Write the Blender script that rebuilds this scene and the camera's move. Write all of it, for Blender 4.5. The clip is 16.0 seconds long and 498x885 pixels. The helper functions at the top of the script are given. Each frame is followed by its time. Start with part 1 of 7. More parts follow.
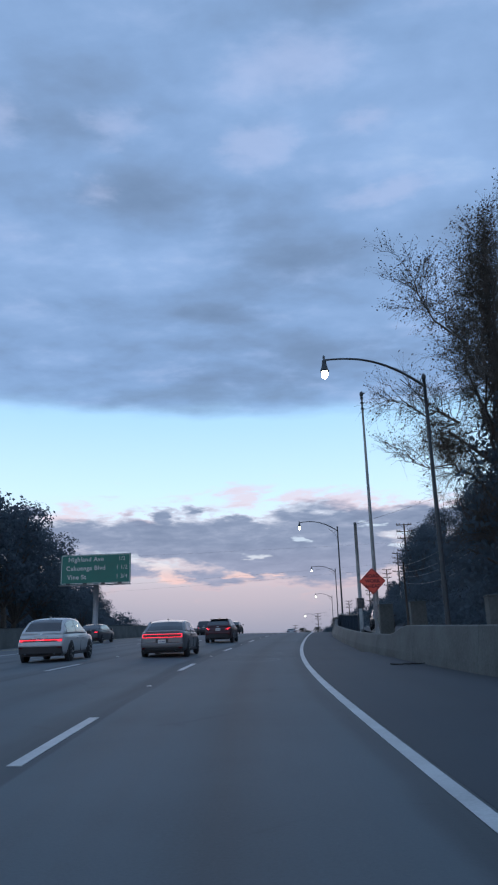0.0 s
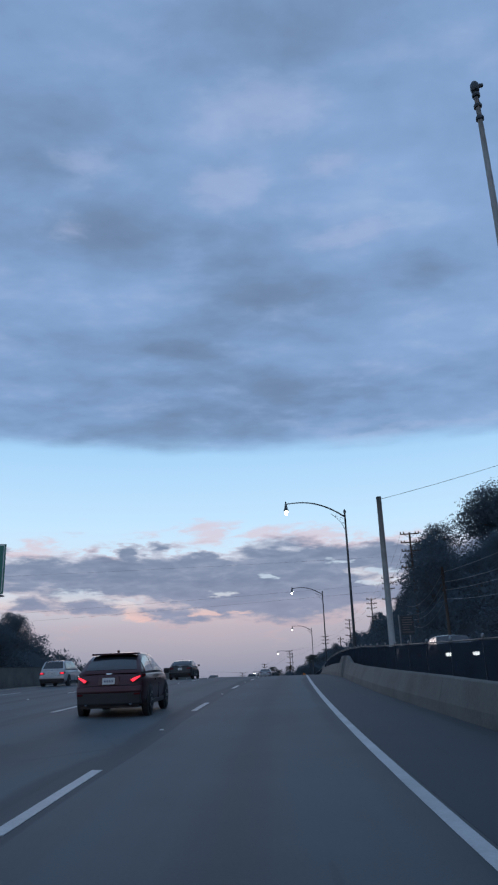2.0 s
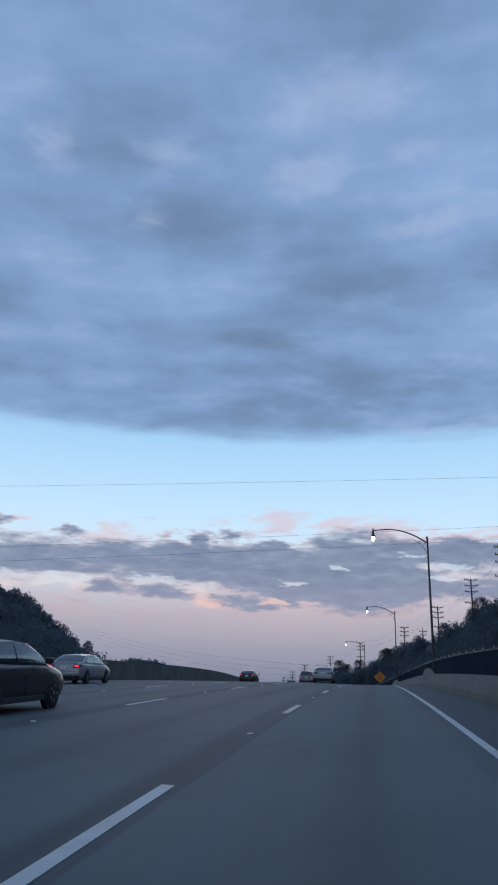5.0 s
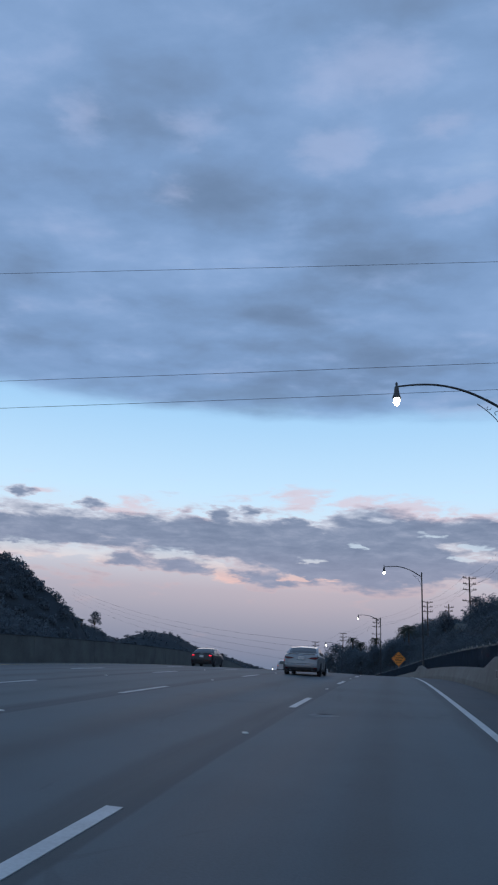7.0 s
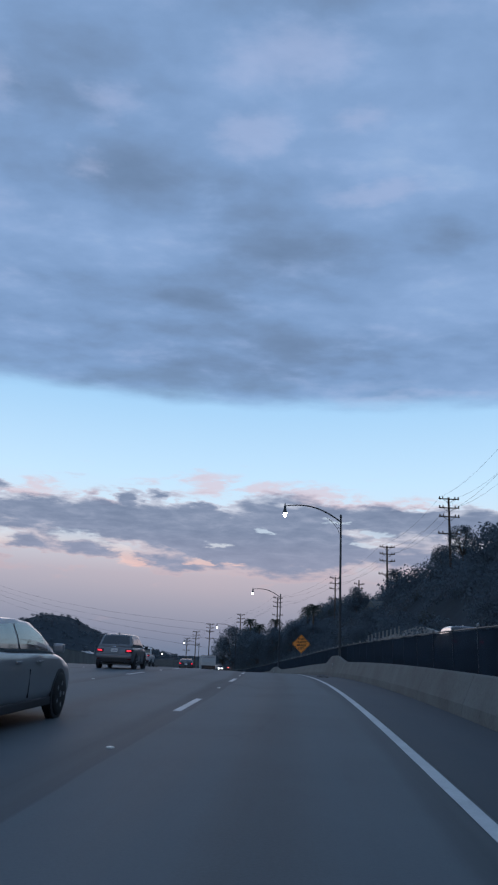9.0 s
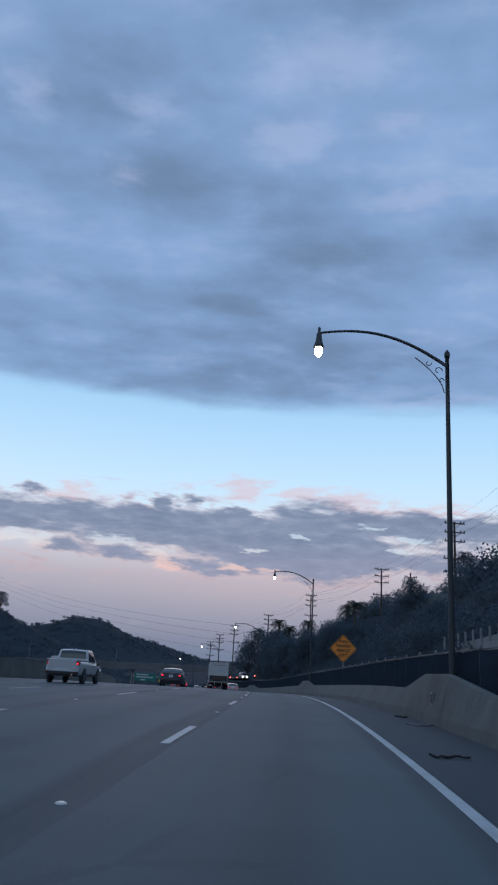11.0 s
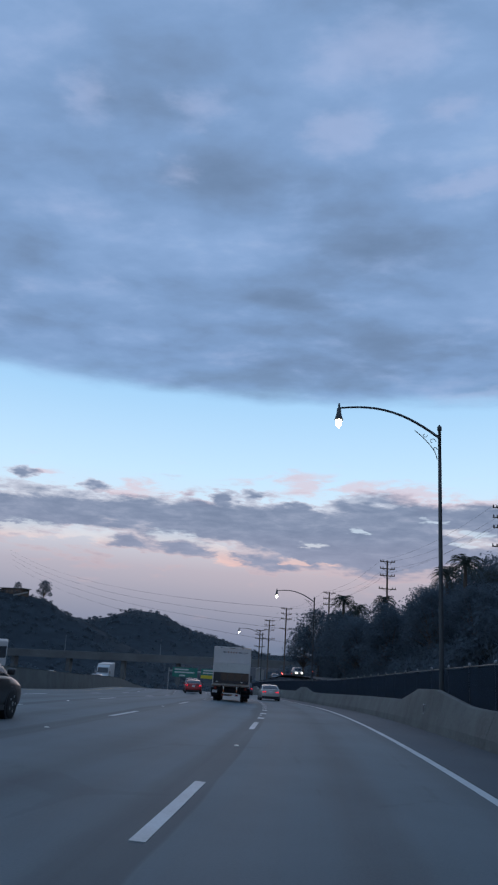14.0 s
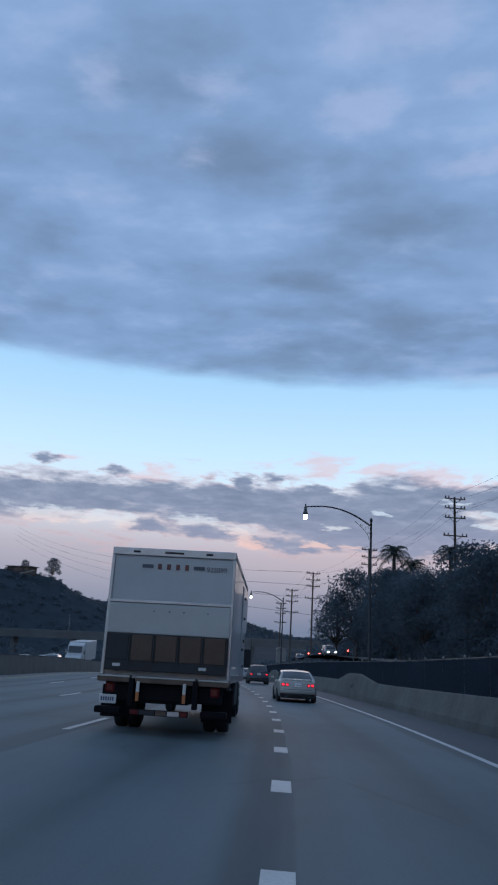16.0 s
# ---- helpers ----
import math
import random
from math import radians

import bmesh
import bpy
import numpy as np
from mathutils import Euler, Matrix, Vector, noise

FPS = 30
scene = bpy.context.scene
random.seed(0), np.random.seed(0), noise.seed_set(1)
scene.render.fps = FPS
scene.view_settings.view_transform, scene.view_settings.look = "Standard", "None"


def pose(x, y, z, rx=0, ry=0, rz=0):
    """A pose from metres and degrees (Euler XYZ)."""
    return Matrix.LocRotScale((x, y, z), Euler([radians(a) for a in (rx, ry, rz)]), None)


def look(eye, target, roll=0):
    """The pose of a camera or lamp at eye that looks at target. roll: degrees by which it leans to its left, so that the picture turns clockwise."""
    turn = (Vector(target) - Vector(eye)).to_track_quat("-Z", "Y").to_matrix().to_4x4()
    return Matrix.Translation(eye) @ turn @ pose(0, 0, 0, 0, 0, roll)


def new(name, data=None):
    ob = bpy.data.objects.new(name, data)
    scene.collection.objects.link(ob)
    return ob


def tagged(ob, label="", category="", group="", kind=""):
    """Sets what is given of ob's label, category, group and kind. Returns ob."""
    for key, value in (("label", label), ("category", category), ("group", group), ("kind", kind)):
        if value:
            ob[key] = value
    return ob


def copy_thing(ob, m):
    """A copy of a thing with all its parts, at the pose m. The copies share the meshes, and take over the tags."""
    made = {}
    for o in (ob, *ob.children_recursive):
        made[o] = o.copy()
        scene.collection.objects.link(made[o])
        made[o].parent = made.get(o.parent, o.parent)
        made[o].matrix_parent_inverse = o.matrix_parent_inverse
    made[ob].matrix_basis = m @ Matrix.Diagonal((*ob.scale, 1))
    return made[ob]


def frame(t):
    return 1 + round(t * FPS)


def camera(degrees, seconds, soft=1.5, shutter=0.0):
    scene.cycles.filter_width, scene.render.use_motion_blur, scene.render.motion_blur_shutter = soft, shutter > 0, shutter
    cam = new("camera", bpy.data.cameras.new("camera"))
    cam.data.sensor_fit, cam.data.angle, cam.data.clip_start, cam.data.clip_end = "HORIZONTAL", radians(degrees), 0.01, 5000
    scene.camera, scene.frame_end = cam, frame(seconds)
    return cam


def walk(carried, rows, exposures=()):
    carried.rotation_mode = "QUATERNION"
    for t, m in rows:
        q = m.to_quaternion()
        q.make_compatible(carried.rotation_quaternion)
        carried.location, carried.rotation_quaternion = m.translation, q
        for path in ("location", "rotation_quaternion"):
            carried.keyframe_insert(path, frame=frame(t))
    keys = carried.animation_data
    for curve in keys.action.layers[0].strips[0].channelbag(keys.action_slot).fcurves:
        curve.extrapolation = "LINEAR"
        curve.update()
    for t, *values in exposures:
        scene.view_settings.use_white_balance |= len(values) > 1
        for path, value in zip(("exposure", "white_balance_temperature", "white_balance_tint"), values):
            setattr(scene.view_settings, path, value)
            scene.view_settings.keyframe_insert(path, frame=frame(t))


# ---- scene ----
import itertools

cam = camera(36.65, 16.0, soft=2.2)

# seconds, x, y, z, yaw, pitch, roll
WAY = [
    (0.0, 1.89, -0.63, -0.41, 1.44, 16.45, 1.59),
    (0.5, 1.70, 7.05, -0.02, 1.07, 17.39, 1.77),
    (1.0, 1.62, 14.73, 0.38, 0.56, 18.28, 1.91),
    (1.5, 1.64, 22.41, 0.78, -0.13, 18.88, 2.12),
    (2.0, 1.76, 30.11, 1.20, -1.03, 19.12, 2.03),
    (2.5, 1.99, 37.85, 1.62, -2.06, 19.09, 2.07),
    (3.0, 2.32, 45.60, 2.05, -2.98, 18.89, 1.70),
    (3.5, 2.74, 53.35, 2.47, -3.23, 18.71, 1.31),
    (4.0, 3.26, 61.09, 2.89, -2.73, 18.57, 0.92),
    (4.5, 3.85, 68.81, 3.28, -0.95, 18.45, 0.64),
    (5.0, 4.48, 76.51, 3.66, 3.79, 18.38, -1.16),
    (5.5, 5.15, 84.20, 4.01, 6.60, 18.09, -1.50),
    (6.0, 5.83, 91.88, 4.33, 7.14, 17.64, -1.89),
    (6.5, 6.54, 99.55, 4.63, 6.48, 17.11, -2.28),
    (7.0, 7.25, 107.22, 4.89, 5.06, 16.57, -2.62),
    (7.5, 7.98, 114.89, 5.13, 3.15, 16.02, -2.87),
    (8.0, 8.71, 122.58, 5.34, 1.24, 15.61, -2.56),
    (8.5, 9.45, 130.28, 5.52, -0.49, 15.59, -2.34),
    (9.0, 10.18, 138.01, 5.67, -2.01, 15.68, -2.40),
    (9.5, 10.88, 145.76, 5.78, -2.81, 15.76, -2.55),
    (10.0, 11.56, 153.54, 5.86, -2.58, 15.82, -2.76),
    (10.5, 12.19, 161.35, 5.91, -1.42, 15.89, -3.01),
    (11.0, 12.75, 169.21, 5.92, 0.52, 15.96, -3.25),
    (11.5, 13.23, 177.15, 5.90, 2.40, 15.97, -3.72),
    (12.0, 13.60, 185.19, 5.83, 3.54, 15.98, -3.76),
    (12.5, 13.86, 193.36, 5.71, 4.05, 15.96, -3.65),
    (13.0, 13.97, 201.70, 5.54, 4.36, 15.83, -3.42),
    (13.5, 13.93, 210.23, 5.31, 4.76, 15.63, -3.31),
    (14.0, 13.74, 218.97, 5.05, 5.10, 15.34, -3.34),
    (14.5, 13.38, 227.93, 4.74, 5.45, 15.02, -3.07),
    (15.0, 12.86, 237.11, 4.40, 5.76, 14.69, -2.95),
    (15.5, 12.17, 246.52, 4.03, 6.19, 14.34, -3.11),
    (16.0, 11.33, 256.16, 3.63, 6.76, 13.99, -3.09),
]
walk(cam, [(t, pose(x, y, z, 90 + pitch, roll, yaw)) for t, x, y, z, yaw, pitch, roll in WAY], exposures=[(0, 0.34), (0.6, 0.28), (1.5, 0.10), (2.6, 0.1), (11.5, 0.12), (13, 0.15), (14.5, 0.12), (16, 0.18)])

# ---------------------------------------------------------------- sky and light


class Nodes:
    """Short hand for building a node tree."""

    def __init__(self, tree):
        self.t = tree
        self.t.nodes.clear()

    def add(self, kind, values=None, operation="", use_clamp=False, colour_blend="", sun=None):
        n = self.t.nodes.new(kind)
        if operation:
            n.operation = operation
        if use_clamp:
            n.use_clamp = True
        if colour_blend:
            n.data_type, n.blend_type = "RGBA", colour_blend
        if sun:
            n.sky_type, n.sun_disc, n.sun_elevation, n.sun_rotation = "NISHITA", False, radians(sun[0]), radians(sun[1])
        for k, v in (values or {}).items():
            if hasattr(v, "is_output"):
                self.t.links.new(v, n.inputs[k])
            else:
                n.inputs[k].default_value = v
        return n

    def m(self, op, a, b=0.0, c=0.0, clamp=False):
        return self.add("ShaderNodeMath", {0: a, 1: b, 2: c}, operation=op, use_clamp=clamp).outputs[0]

    def ramp(self, fac, stops, smooth=False):
        n = self.add("ShaderNodeValToRGB", {0: fac})
        r = n.color_ramp
        r.interpolation = "EASE" if smooth else "LINEAR"
        while len(r.elements) < len(stops):
            r.elements.new(0.5)
        for e, (p, c) in zip(r.elements, stops):
            e.position, e.color = p, (c, c, c, 1) if isinstance(c, float) else (*c, 1)
        return n.outputs[0]

    def mix(self, fac, a, b, kind="MIX"):
        n = self.add("ShaderNodeMix", colour_blend=kind)
        for k, v in ((0, fac), (6, a), (7, b)):
            if hasattr(v, "is_output"):
                self.t.links.new(v, n.inputs[k])
            elif k == 0:
                n.inputs[k].default_value = v
            else:
                n.inputs[k].default_value = (*v, 1)
        return n.outputs[2]

    def noise(self, vec, scale, detail=4.0, rough=0.5, distort=0.0):
        return self.add("ShaderNodeTexNoise", {"Vector": vec, "Scale": scale, "Detail": detail, "Roughness": rough, "Distortion": distort}).outputs[0]


def lin(r, g, b):
    """A linear colour from 8-bit values."""
    return tuple(((c / 255 + 0.055) / 1.055) ** 2.4 if c > 10 else c / 3294 for c in (r, g, b))


# where the clouds stand: azimuth, elevation, half width and half height in degrees
BANK_HIGH = [(-25.0, 8.7, 5.0, 1.5), (-20.0, 9.1, 3.6, 1.6), (-15.8, 9.2, 4.1, 1.9), (-12.0, 9.3, 4.2, 2.0), (-8.8, 9.18, 4.3, 2.08), (-5.6, 8.96, 4.3, 2.03), (-2.2, 9.02, 4.3, 2.04), (1.3, 9.3, 4.3, 1.92),
             (4.5, 10.13, 4.6, 2.3), (6.9, 8.71, 4.7, 2.28), (10.7, 10.25, 5.7, 1.26), (13.6, 9.44, 4.5, 1.49), (18.5, 9.6, 5.0, 1.7)]
BANK_LOW = [(-7.7, 11.0, 1.3, 0.75), (-5.3, 11.2, 1.5, 0.65), (-2.2, 10.29, 2.4, 0.9), (-17.6, 11.24, 1.8, 0.61), (-22.5, 11.5, 1.6, 0.5), (-14.5, 7.19, 2.5, 0.61), (-10.8, 7.04, 2.9, 0.93), (-7.4, 6.63, 3.2, 0.81), (-4.6, 6.16, 3.2, 0.88),
            (-2.7, 7.51, 3.8, 1.65), (0.5, 6.81, 4.3, 1.52), (4.8, 7.39, 5.3, 2.4), (9.4, 7.31, 4.6, 1.5), (15.0, 7.2, 5.0, 1.4)]
GAPS = [(-11.2, 7.9, 3.0, 0.75), (-17.5, 7.5, 3.4, 0.8), (-22.5, 7.6, 4.0, 0.9), (-7.9, 7.08, 1.9, 0.45), (-7.0, 6.28, 2.3, 0.7), (-2.1, 6.5, 1.5, 0.42), (-0.5, 7.85, 1.2, 0.26), (2.9, 8.93, 0.8, 0.26), (8.2, 9.8, 1.3, 0.36), (10.7, 8.17, 1.2, 0.36), (0.5, 6.31, 2.4, 0.36), (11.5, 9.1, 1.6, 0.32)]
BLUSH = [(-14.1, 11.37, 2.3, 0.87), (-21.0, 11.6, 2.0, 0.7), (-1.0, 12.36, 7.1, 1.3), (5.1, 11.85, 4.9, 1.2), (8.6, 11.28, 4.2, 1.4), (-15.9, 10.87, 1.8, 0.6), (-10.5, 10.63, 3.7, 0.6), (14.0, 11.0, 4.0, 1.0)]
DECK_DARK = [(-16.6, 20.21, 9.2, 1.47), (-5.6, 20.82, 12.6, 1.65), (6.8, 20.2, 12.0, 1.4), (4.9, 23.58, 14.0, 1.38), (15.7, 23.49, 10.3, 1.46), (-3.6, 26.01, 9.4, 1.12), (-15.2, 26.25, 9.1, 1.07), (12.2, 28.36, 11.0, 4.75),
             (4.7, 29.77, 8.8, 2.4), (-8.1, 33.9, 12.3, 2.83), (17.7, 30.3, 6.4, 3.43)]
DECK_PALE = [(-16.9, 22.32, 4.3, 0.97), (-6.7, 29.08, 6.5, 1.8), (15.6, 21.65, 8.8, 1.11), (-20.0, 29.0, 5.0, 2.0), (-4.0, 24.8, 7.0, 0.7)]
DECK_BLUSH = [(11.4, 33.89, 5.3, 1.14), (-13.2, 38.88, 4.9, 2.34), (-21.7, 38.37, 3.9, 2.49), (-13.0, 34.46, 3.6, 1.94), (4.3, 43.51, 8.4, 3.93), (0.5, 38.21, 5.0, 2.17), (12.0, 18.9, 8.0, 0.9), (10.0, 39.0, 5.0, 1.5)]


def dusk_sky():
    w = bpy.data.worlds.new("dusk_sky")
    scene.world = w
    w.use_nodes = True
    n = Nodes(w.node_tree)
    co = n.add("ShaderNodeTexCoord").outputs["Generated"]
    xyz = n.add("ShaderNodeSeparateXYZ", {0: co})
    x, y, z = xyz.outputs
    elev = n.m("MULTIPLY", n.m("ARCSINE", z), 57.2958)
    az = n.m("MULTIPLY", n.m("ARCTAN2", x, y), 57.2958)
    # flat coordinates in degrees, and the ceiling of cloud seen in perspective
    flat = n.add("ShaderNodeCombineXYZ", {0: az, 1: elev}).outputs[0]
    zz = n.m("ADD", n.m("MAXIMUM", z, 0.0), 0.10)
    ceil = n.add("ShaderNodeCombineXYZ", {0: n.m("DIVIDE", x, zz), 1: n.m("DIVIDE", y, zz)}).outputs[0]
    e01 = n.m("DIVIDE", elev, 60.0, clamp=True)
    # clear sky behind the clouds
    clear = n.ramp(e01, [(0.0, lin(112, 127, 153)), (0.03, lin(125, 139, 166)), (0.06, lin(142, 150, 176)), (0.09, lin(163, 164, 186)), (0.125, lin(190, 196, 213)), (0.16, lin(203, 221, 238)),
                         (0.21, lin(188, 221, 248)), (0.31, lin(158, 202, 240)), (0.5, lin(142, 180, 228)), (1.0, lin(122, 158, 212))])
    nish = n.add("ShaderNodeTexSky", sun=(1.5, 175))
    clear = n.mix(0.03, clear, nish.outputs[0])
    # warm light low in the west
    warm = n.m("MULTIPLY", n.ramp(n.m("ABSOLUTE", n.m("DIVIDE", n.m("ADD", az, 1.0), 40.0)), [(0.0, 1.0), (0.25, 0.6), (0.7, 0.15), (1.0, 0.0)]),
               n.ramp(e01, [(0.0, 0.0), (0.045, 0.25), (0.075, 0.8), (0.10, 1.0), (0.12, 0.5), (0.145, 0.0)]))
    clear = n.mix(n.m("MULTIPLY", warm, 0.20), clear, lin(228, 186, 178))
    # ragged edges: the directions are stirred before the clouds are laid out in them
    stir = n.add("ShaderNodeTexNoise", {"Vector": n.add("ShaderNodeMapping", {"Vector": flat, "Scale": (0.35, 0.9, 1.0)}).outputs[0], "Scale": 1.0, "Detail": 4.0, "Roughness": 0.5}).outputs["Color"]
    fine = n.add("ShaderNodeTexNoise", {"Vector": n.add("ShaderNodeMapping", {"Vector": flat, "Scale": (0.9, 2.4, 1.0), "Location": (5.0, 1.0, 0.0)}).outputs[0], "Scale": 1.0, "Detail": 3.0, "Roughness": 0.5}).outputs["Color"]
    bent = n.add("ShaderNodeVectorMath", {0: stir, 1: (3.4, 1.15, 0.0), 2: flat}, operation="MULTIPLY_ADD").outputs[0]
    bent = n.add("ShaderNodeVectorMath", {0: fine, 1: (2.0, 0.8, 0.0), 2: bent}, operation="MULTIPLY_ADD").outputs[0]
    bent = n.add("ShaderNodeVectorMath", {0: bent, 1: (-2.7, -0.97, 0.0)}, operation="ADD").outputs[0]

    def clouds(where, tilt, start):
        """Sum of soft oval clouds: azimuth, elevation, half width, half height in degrees."""
        total = start
        for a, e, ra, re in where:
            mp = n.add("ShaderNodeMapping")
            mp.vector_type = "TEXTURE"
            n.t.links.new(bent, mp.inputs[0])
            mp.inputs["Location"].default_value = (a, e, 0)
            mp.inputs["Rotation"].default_value = (0, 0, radians(tilt))
            mp.inputs["Scale"].default_value = (ra, re, 1)
            g = n.add("ShaderNodeTexGradient", {0: mp.outputs[0]})
            g.gradient_type = "SPHERICAL"
            total = n.m("ADD", g.outputs[1], total)
        return total

    # low bank of broken cloud
    st = n.add("ShaderNodeMapping", {"Vector": flat, "Scale": (0.10, 0.50, 1.0), "Location": (3.1, 0.4, 0.0)}).outputs[0]
    n1 = n.noise(st, 1.0, 6.0, 0.58, 0.1)
    st2 = n.add("ShaderNodeMapping", {"Vector": flat, "Scale": (0.34, 1.35, 1.0), "Location": (0.3, 2.0, 1.0)}).outputs[0]
    n2 = n.noise(st2, 1.0, 7.0, 0.60, 0.25)
    away = n.ramp(n.m("DIVIDE", n.m("ABSOLUTE", az), 60.0, clamp=True), [(0.28, 0.0), (0.42, 1.0)], True)
    band = n.ramp(e01, [(0.09, 0.0), (0.125, 0.5), (0.15, 0.6), (0.163, 0.3), (0.18, 0.0)], True)
    both = n.m("ADD", n.m("MULTIPLY", n1, 0.5), n.m("MULTIPLY", n2, 0.5))
    low = clouds(BANK_HIGH, -2, 0.0)
    low = clouds(BANK_LOW, -3, low)
    low = n.m("ADD", low, n.m("MULTIPLY", n.m("MULTIPLY", away, band), 1.0))
    low = n.m("ADD", low, n.m("MULTIPLY", n.m("MULTIPLY", n.m("SUBTRACT", both, 0.5), n.ramp(e01, [(0.06, 0.3), (0.1, 1.0), (0.185, 1.0), (0.23, 0.0)])), 2.7))
    veil = n.m("ADD", n.m("MULTIPLY", clouds(BLUSH, -2, 0.0), n.ramp(n2, [(0.36, 0.25), (0.64, 1.5)])), n.m("MULTIPLY", n.m("MULTIPLY", n.m("SUBTRACT", n2, 0.53), n.ramp(e01, [(0.14, 0.0), (0.18, 1.0), (0.22, 1.0), (0.26, 0.0)])), 1.3))
    pink = n.mix(n.ramp(e01, [(0.10, 0.0), (0.2, 1.0)]), lin(222, 186, 184), lin(214, 190, 200))
    sky = n.mix(n.m("MULTIPLY", n.ramp(veil, [(0.02, 0.0), (1.0, 1.0)], True), 0.62), clear, pink)
    sky = n.mix(n.m("MULTIPLY", n.ramp(low, [(0.05, 0.0), (0.30, 1.0)], True), 0.36), sky, pink)
    grain = n.noise(n.add("ShaderNodeMapping", {"Vector": flat, "Scale": (0.5, 1.9, 1.0), "Rotation": (0, 0, radians(-5)), "Location": (4.0, 0.0, 3.0)}).outputs[0], 1.0, 6.0, 0.62, 0.3)
    body = n.ramp(n.m("ADD", n.m("MULTIPLY", both, 0.55), n.m("MULTIPLY", grain, 0.45)), [(0.32, lin(158, 164, 187)), (0.41, lin(136, 149, 175)), (0.51, lin(117, 133, 161)), (0.62, lin(101, 119, 148))])
    body = n.mix(n.m("MULTIPLY", n.ramp(e01, [(0.085, 1.0), (0.115, 0.9), (0.145, 0.3), (0.19, 0.1)]), 0.55), body, lin(150, 154, 178))
    sky = n.mix(n.m("MULTIPLY", n.ramp(low, [(0.06, 0.0), (0.72, 1.0)], True), 0.95), sky, body)
    st3 = n.add("ShaderNodeMapping", {"Vector": flat, "Scale": (0.55, 2.6, 1.0), "Rotation": (0, 0, radians(-8)), "Location": (1.3, 0.7, 2.0)}).outputs[0]
    n3 = n.noise(st3, 1.0, 6.0, 0.62, 0.35)
    gap = n.m("MULTIPLY", clouds(GAPS, -6, 0.0), n.ramp(n.m("ADD", n.m("MULTIPLY", n2, 0.4), n.m("MULTIPLY", n3, 0.6)), [(0.38, 0.1), (0.60, 2.4)]))
    bright = n.ramp(e01, [(0.095, lin(236, 192, 184)), (0.110, lin(234, 202, 196)), (0.124, lin(216, 216, 222)), (0.14, lin(200, 216, 232))])
    sky = n.mix(n.m("MULTIPLY", n.ramp(gap, [(0.12, 0.0), (1.15, 1.0)], True), 0.72), sky, bright)
    # the high, soft deck
    hs = n.add("ShaderNodeMapping", {"Vector": ceil, "Scale": (0.9, 1.2, 1.0), "Rotation": (0, 0, radians(6)), "Location": (0.7, 0.2, 0.0)}).outputs[0]
    h1 = n.noise(hs, 1.5, 4.0, 0.45, 0.2)
    h2 = n.noise(hs, 4.6, 6.0, 0.56, 0.1)
    wob = n.m("MULTIPLY", n.m("SUBTRACT", n.noise(n.add("ShaderNodeMapping", {"Vector": flat, "Scale": (0.13, 0.5, 1.0)}).outputs[0], 1.0, 6.0, 0.58), 0.5), 1.9)
    edge = n.m("ADD", n.m("ADD", elev, wob), n.m("MULTIPLY", az, 0.012))
    deck = n.ramp(n.m("DIVIDE", n.m("SUBTRACT", edge, 18.0), 3.4, clamp=True), [(0.0, 0.0), (0.5, 0.93), (1.0, 1.0)], True)
    hh = n.m("ADD", n.m("MULTIPLY", h1, 0.62), n.m("MULTIPLY", h2, 0.38))
    tone = n.m("ADD", hh, n.m("MULTIPLY", n.ramp(e01, [(0.5, 0.0), (0.8, 1.0)]), 0.05))
    tone = n.m("SUBTRACT", tone, n.m("MULTIPLY", clouds(DECK_DARK, -3, 0.0), 0.055))
    glow = clouds(DECK_PALE, 4, 0.0)
    tone = n.m("ADD", tone, n.m("MULTIPLY", glow, 0.05))
    deckc = n.ramp(n.m("SUBTRACT", tone, 0.012), [(0.26, lin(98, 121, 152)), (0.38, lin(111, 136, 171)), (0.48, lin(122, 152, 193)), (0.58, lin(134, 164, 206)), (0.74, lin(158, 186, 220))])
    blush = n.m("ADD", clouds(DECK_BLUSH, 6, 0.0), n.m("MULTIPLY", n.m("SUBTRACT", h2, 0.5), 3.0))
    deckc = n.mix(n.m("MULTIPLY", n.ramp(blush, [(0.05, 0.0), (1.2, 1.0)], True), 0.40), deckc, lin(168, 180, 213))
    sky = n.mix(deck, sky, deckc)
    bg = n.add("ShaderNodeBackground", {0: sky, 1: 1.0})
    out = n.add("ShaderNodeOutputWorld", {0: bg.outputs[0]})


dusk_sky()
sun = new("sun", bpy.data.lights.new("sun", "SUN"))
sun.data.energy, sun.data.angle, sun.data.color = 0.12, radians(20), (1.0, 0.8, 0.74)
sun.matrix_world = look((0, 0, 60), (14, -120, 36))

# ---------------------------------------------------------------- the line of the road
# centre of the outer lane, every 30 m along it
LINE = np.array([
    (3.80, -72.39, -6.19),
    (2.81, -41.63, -4.43),
    (1.99, -10.87, -2.26),
    (1.22, 19.91, -0.63),
    (2.47, 50.43, 0.98),
    (4.72, 80.34, 2.57),
    (7.31, 109.88, 3.70),
    (10.05, 139.55, 4.39),
    (12.59, 168.91, 4.63),
    (13.94, 198.50, 4.30),
    (14.23, 228.76, 3.40),
    (12.93, 259.94, 2.12),
    (10.18, 289.79, 0.62),
    (5.36, 319.38, -0.72),
    (0.02, 348.74, -2.22),
    (-5.79, 378.14, -4.05),
    (-11.19, 407.64, -6.09),
    (-15.99, 437.24, -8.13),
    (-20.49, 466.94, -10.17),
    (-24.79, 496.64, -12.01),
    (-29.09, 526.34, -13.75),
])
STEP, BEGIN = 30.0, -70.0


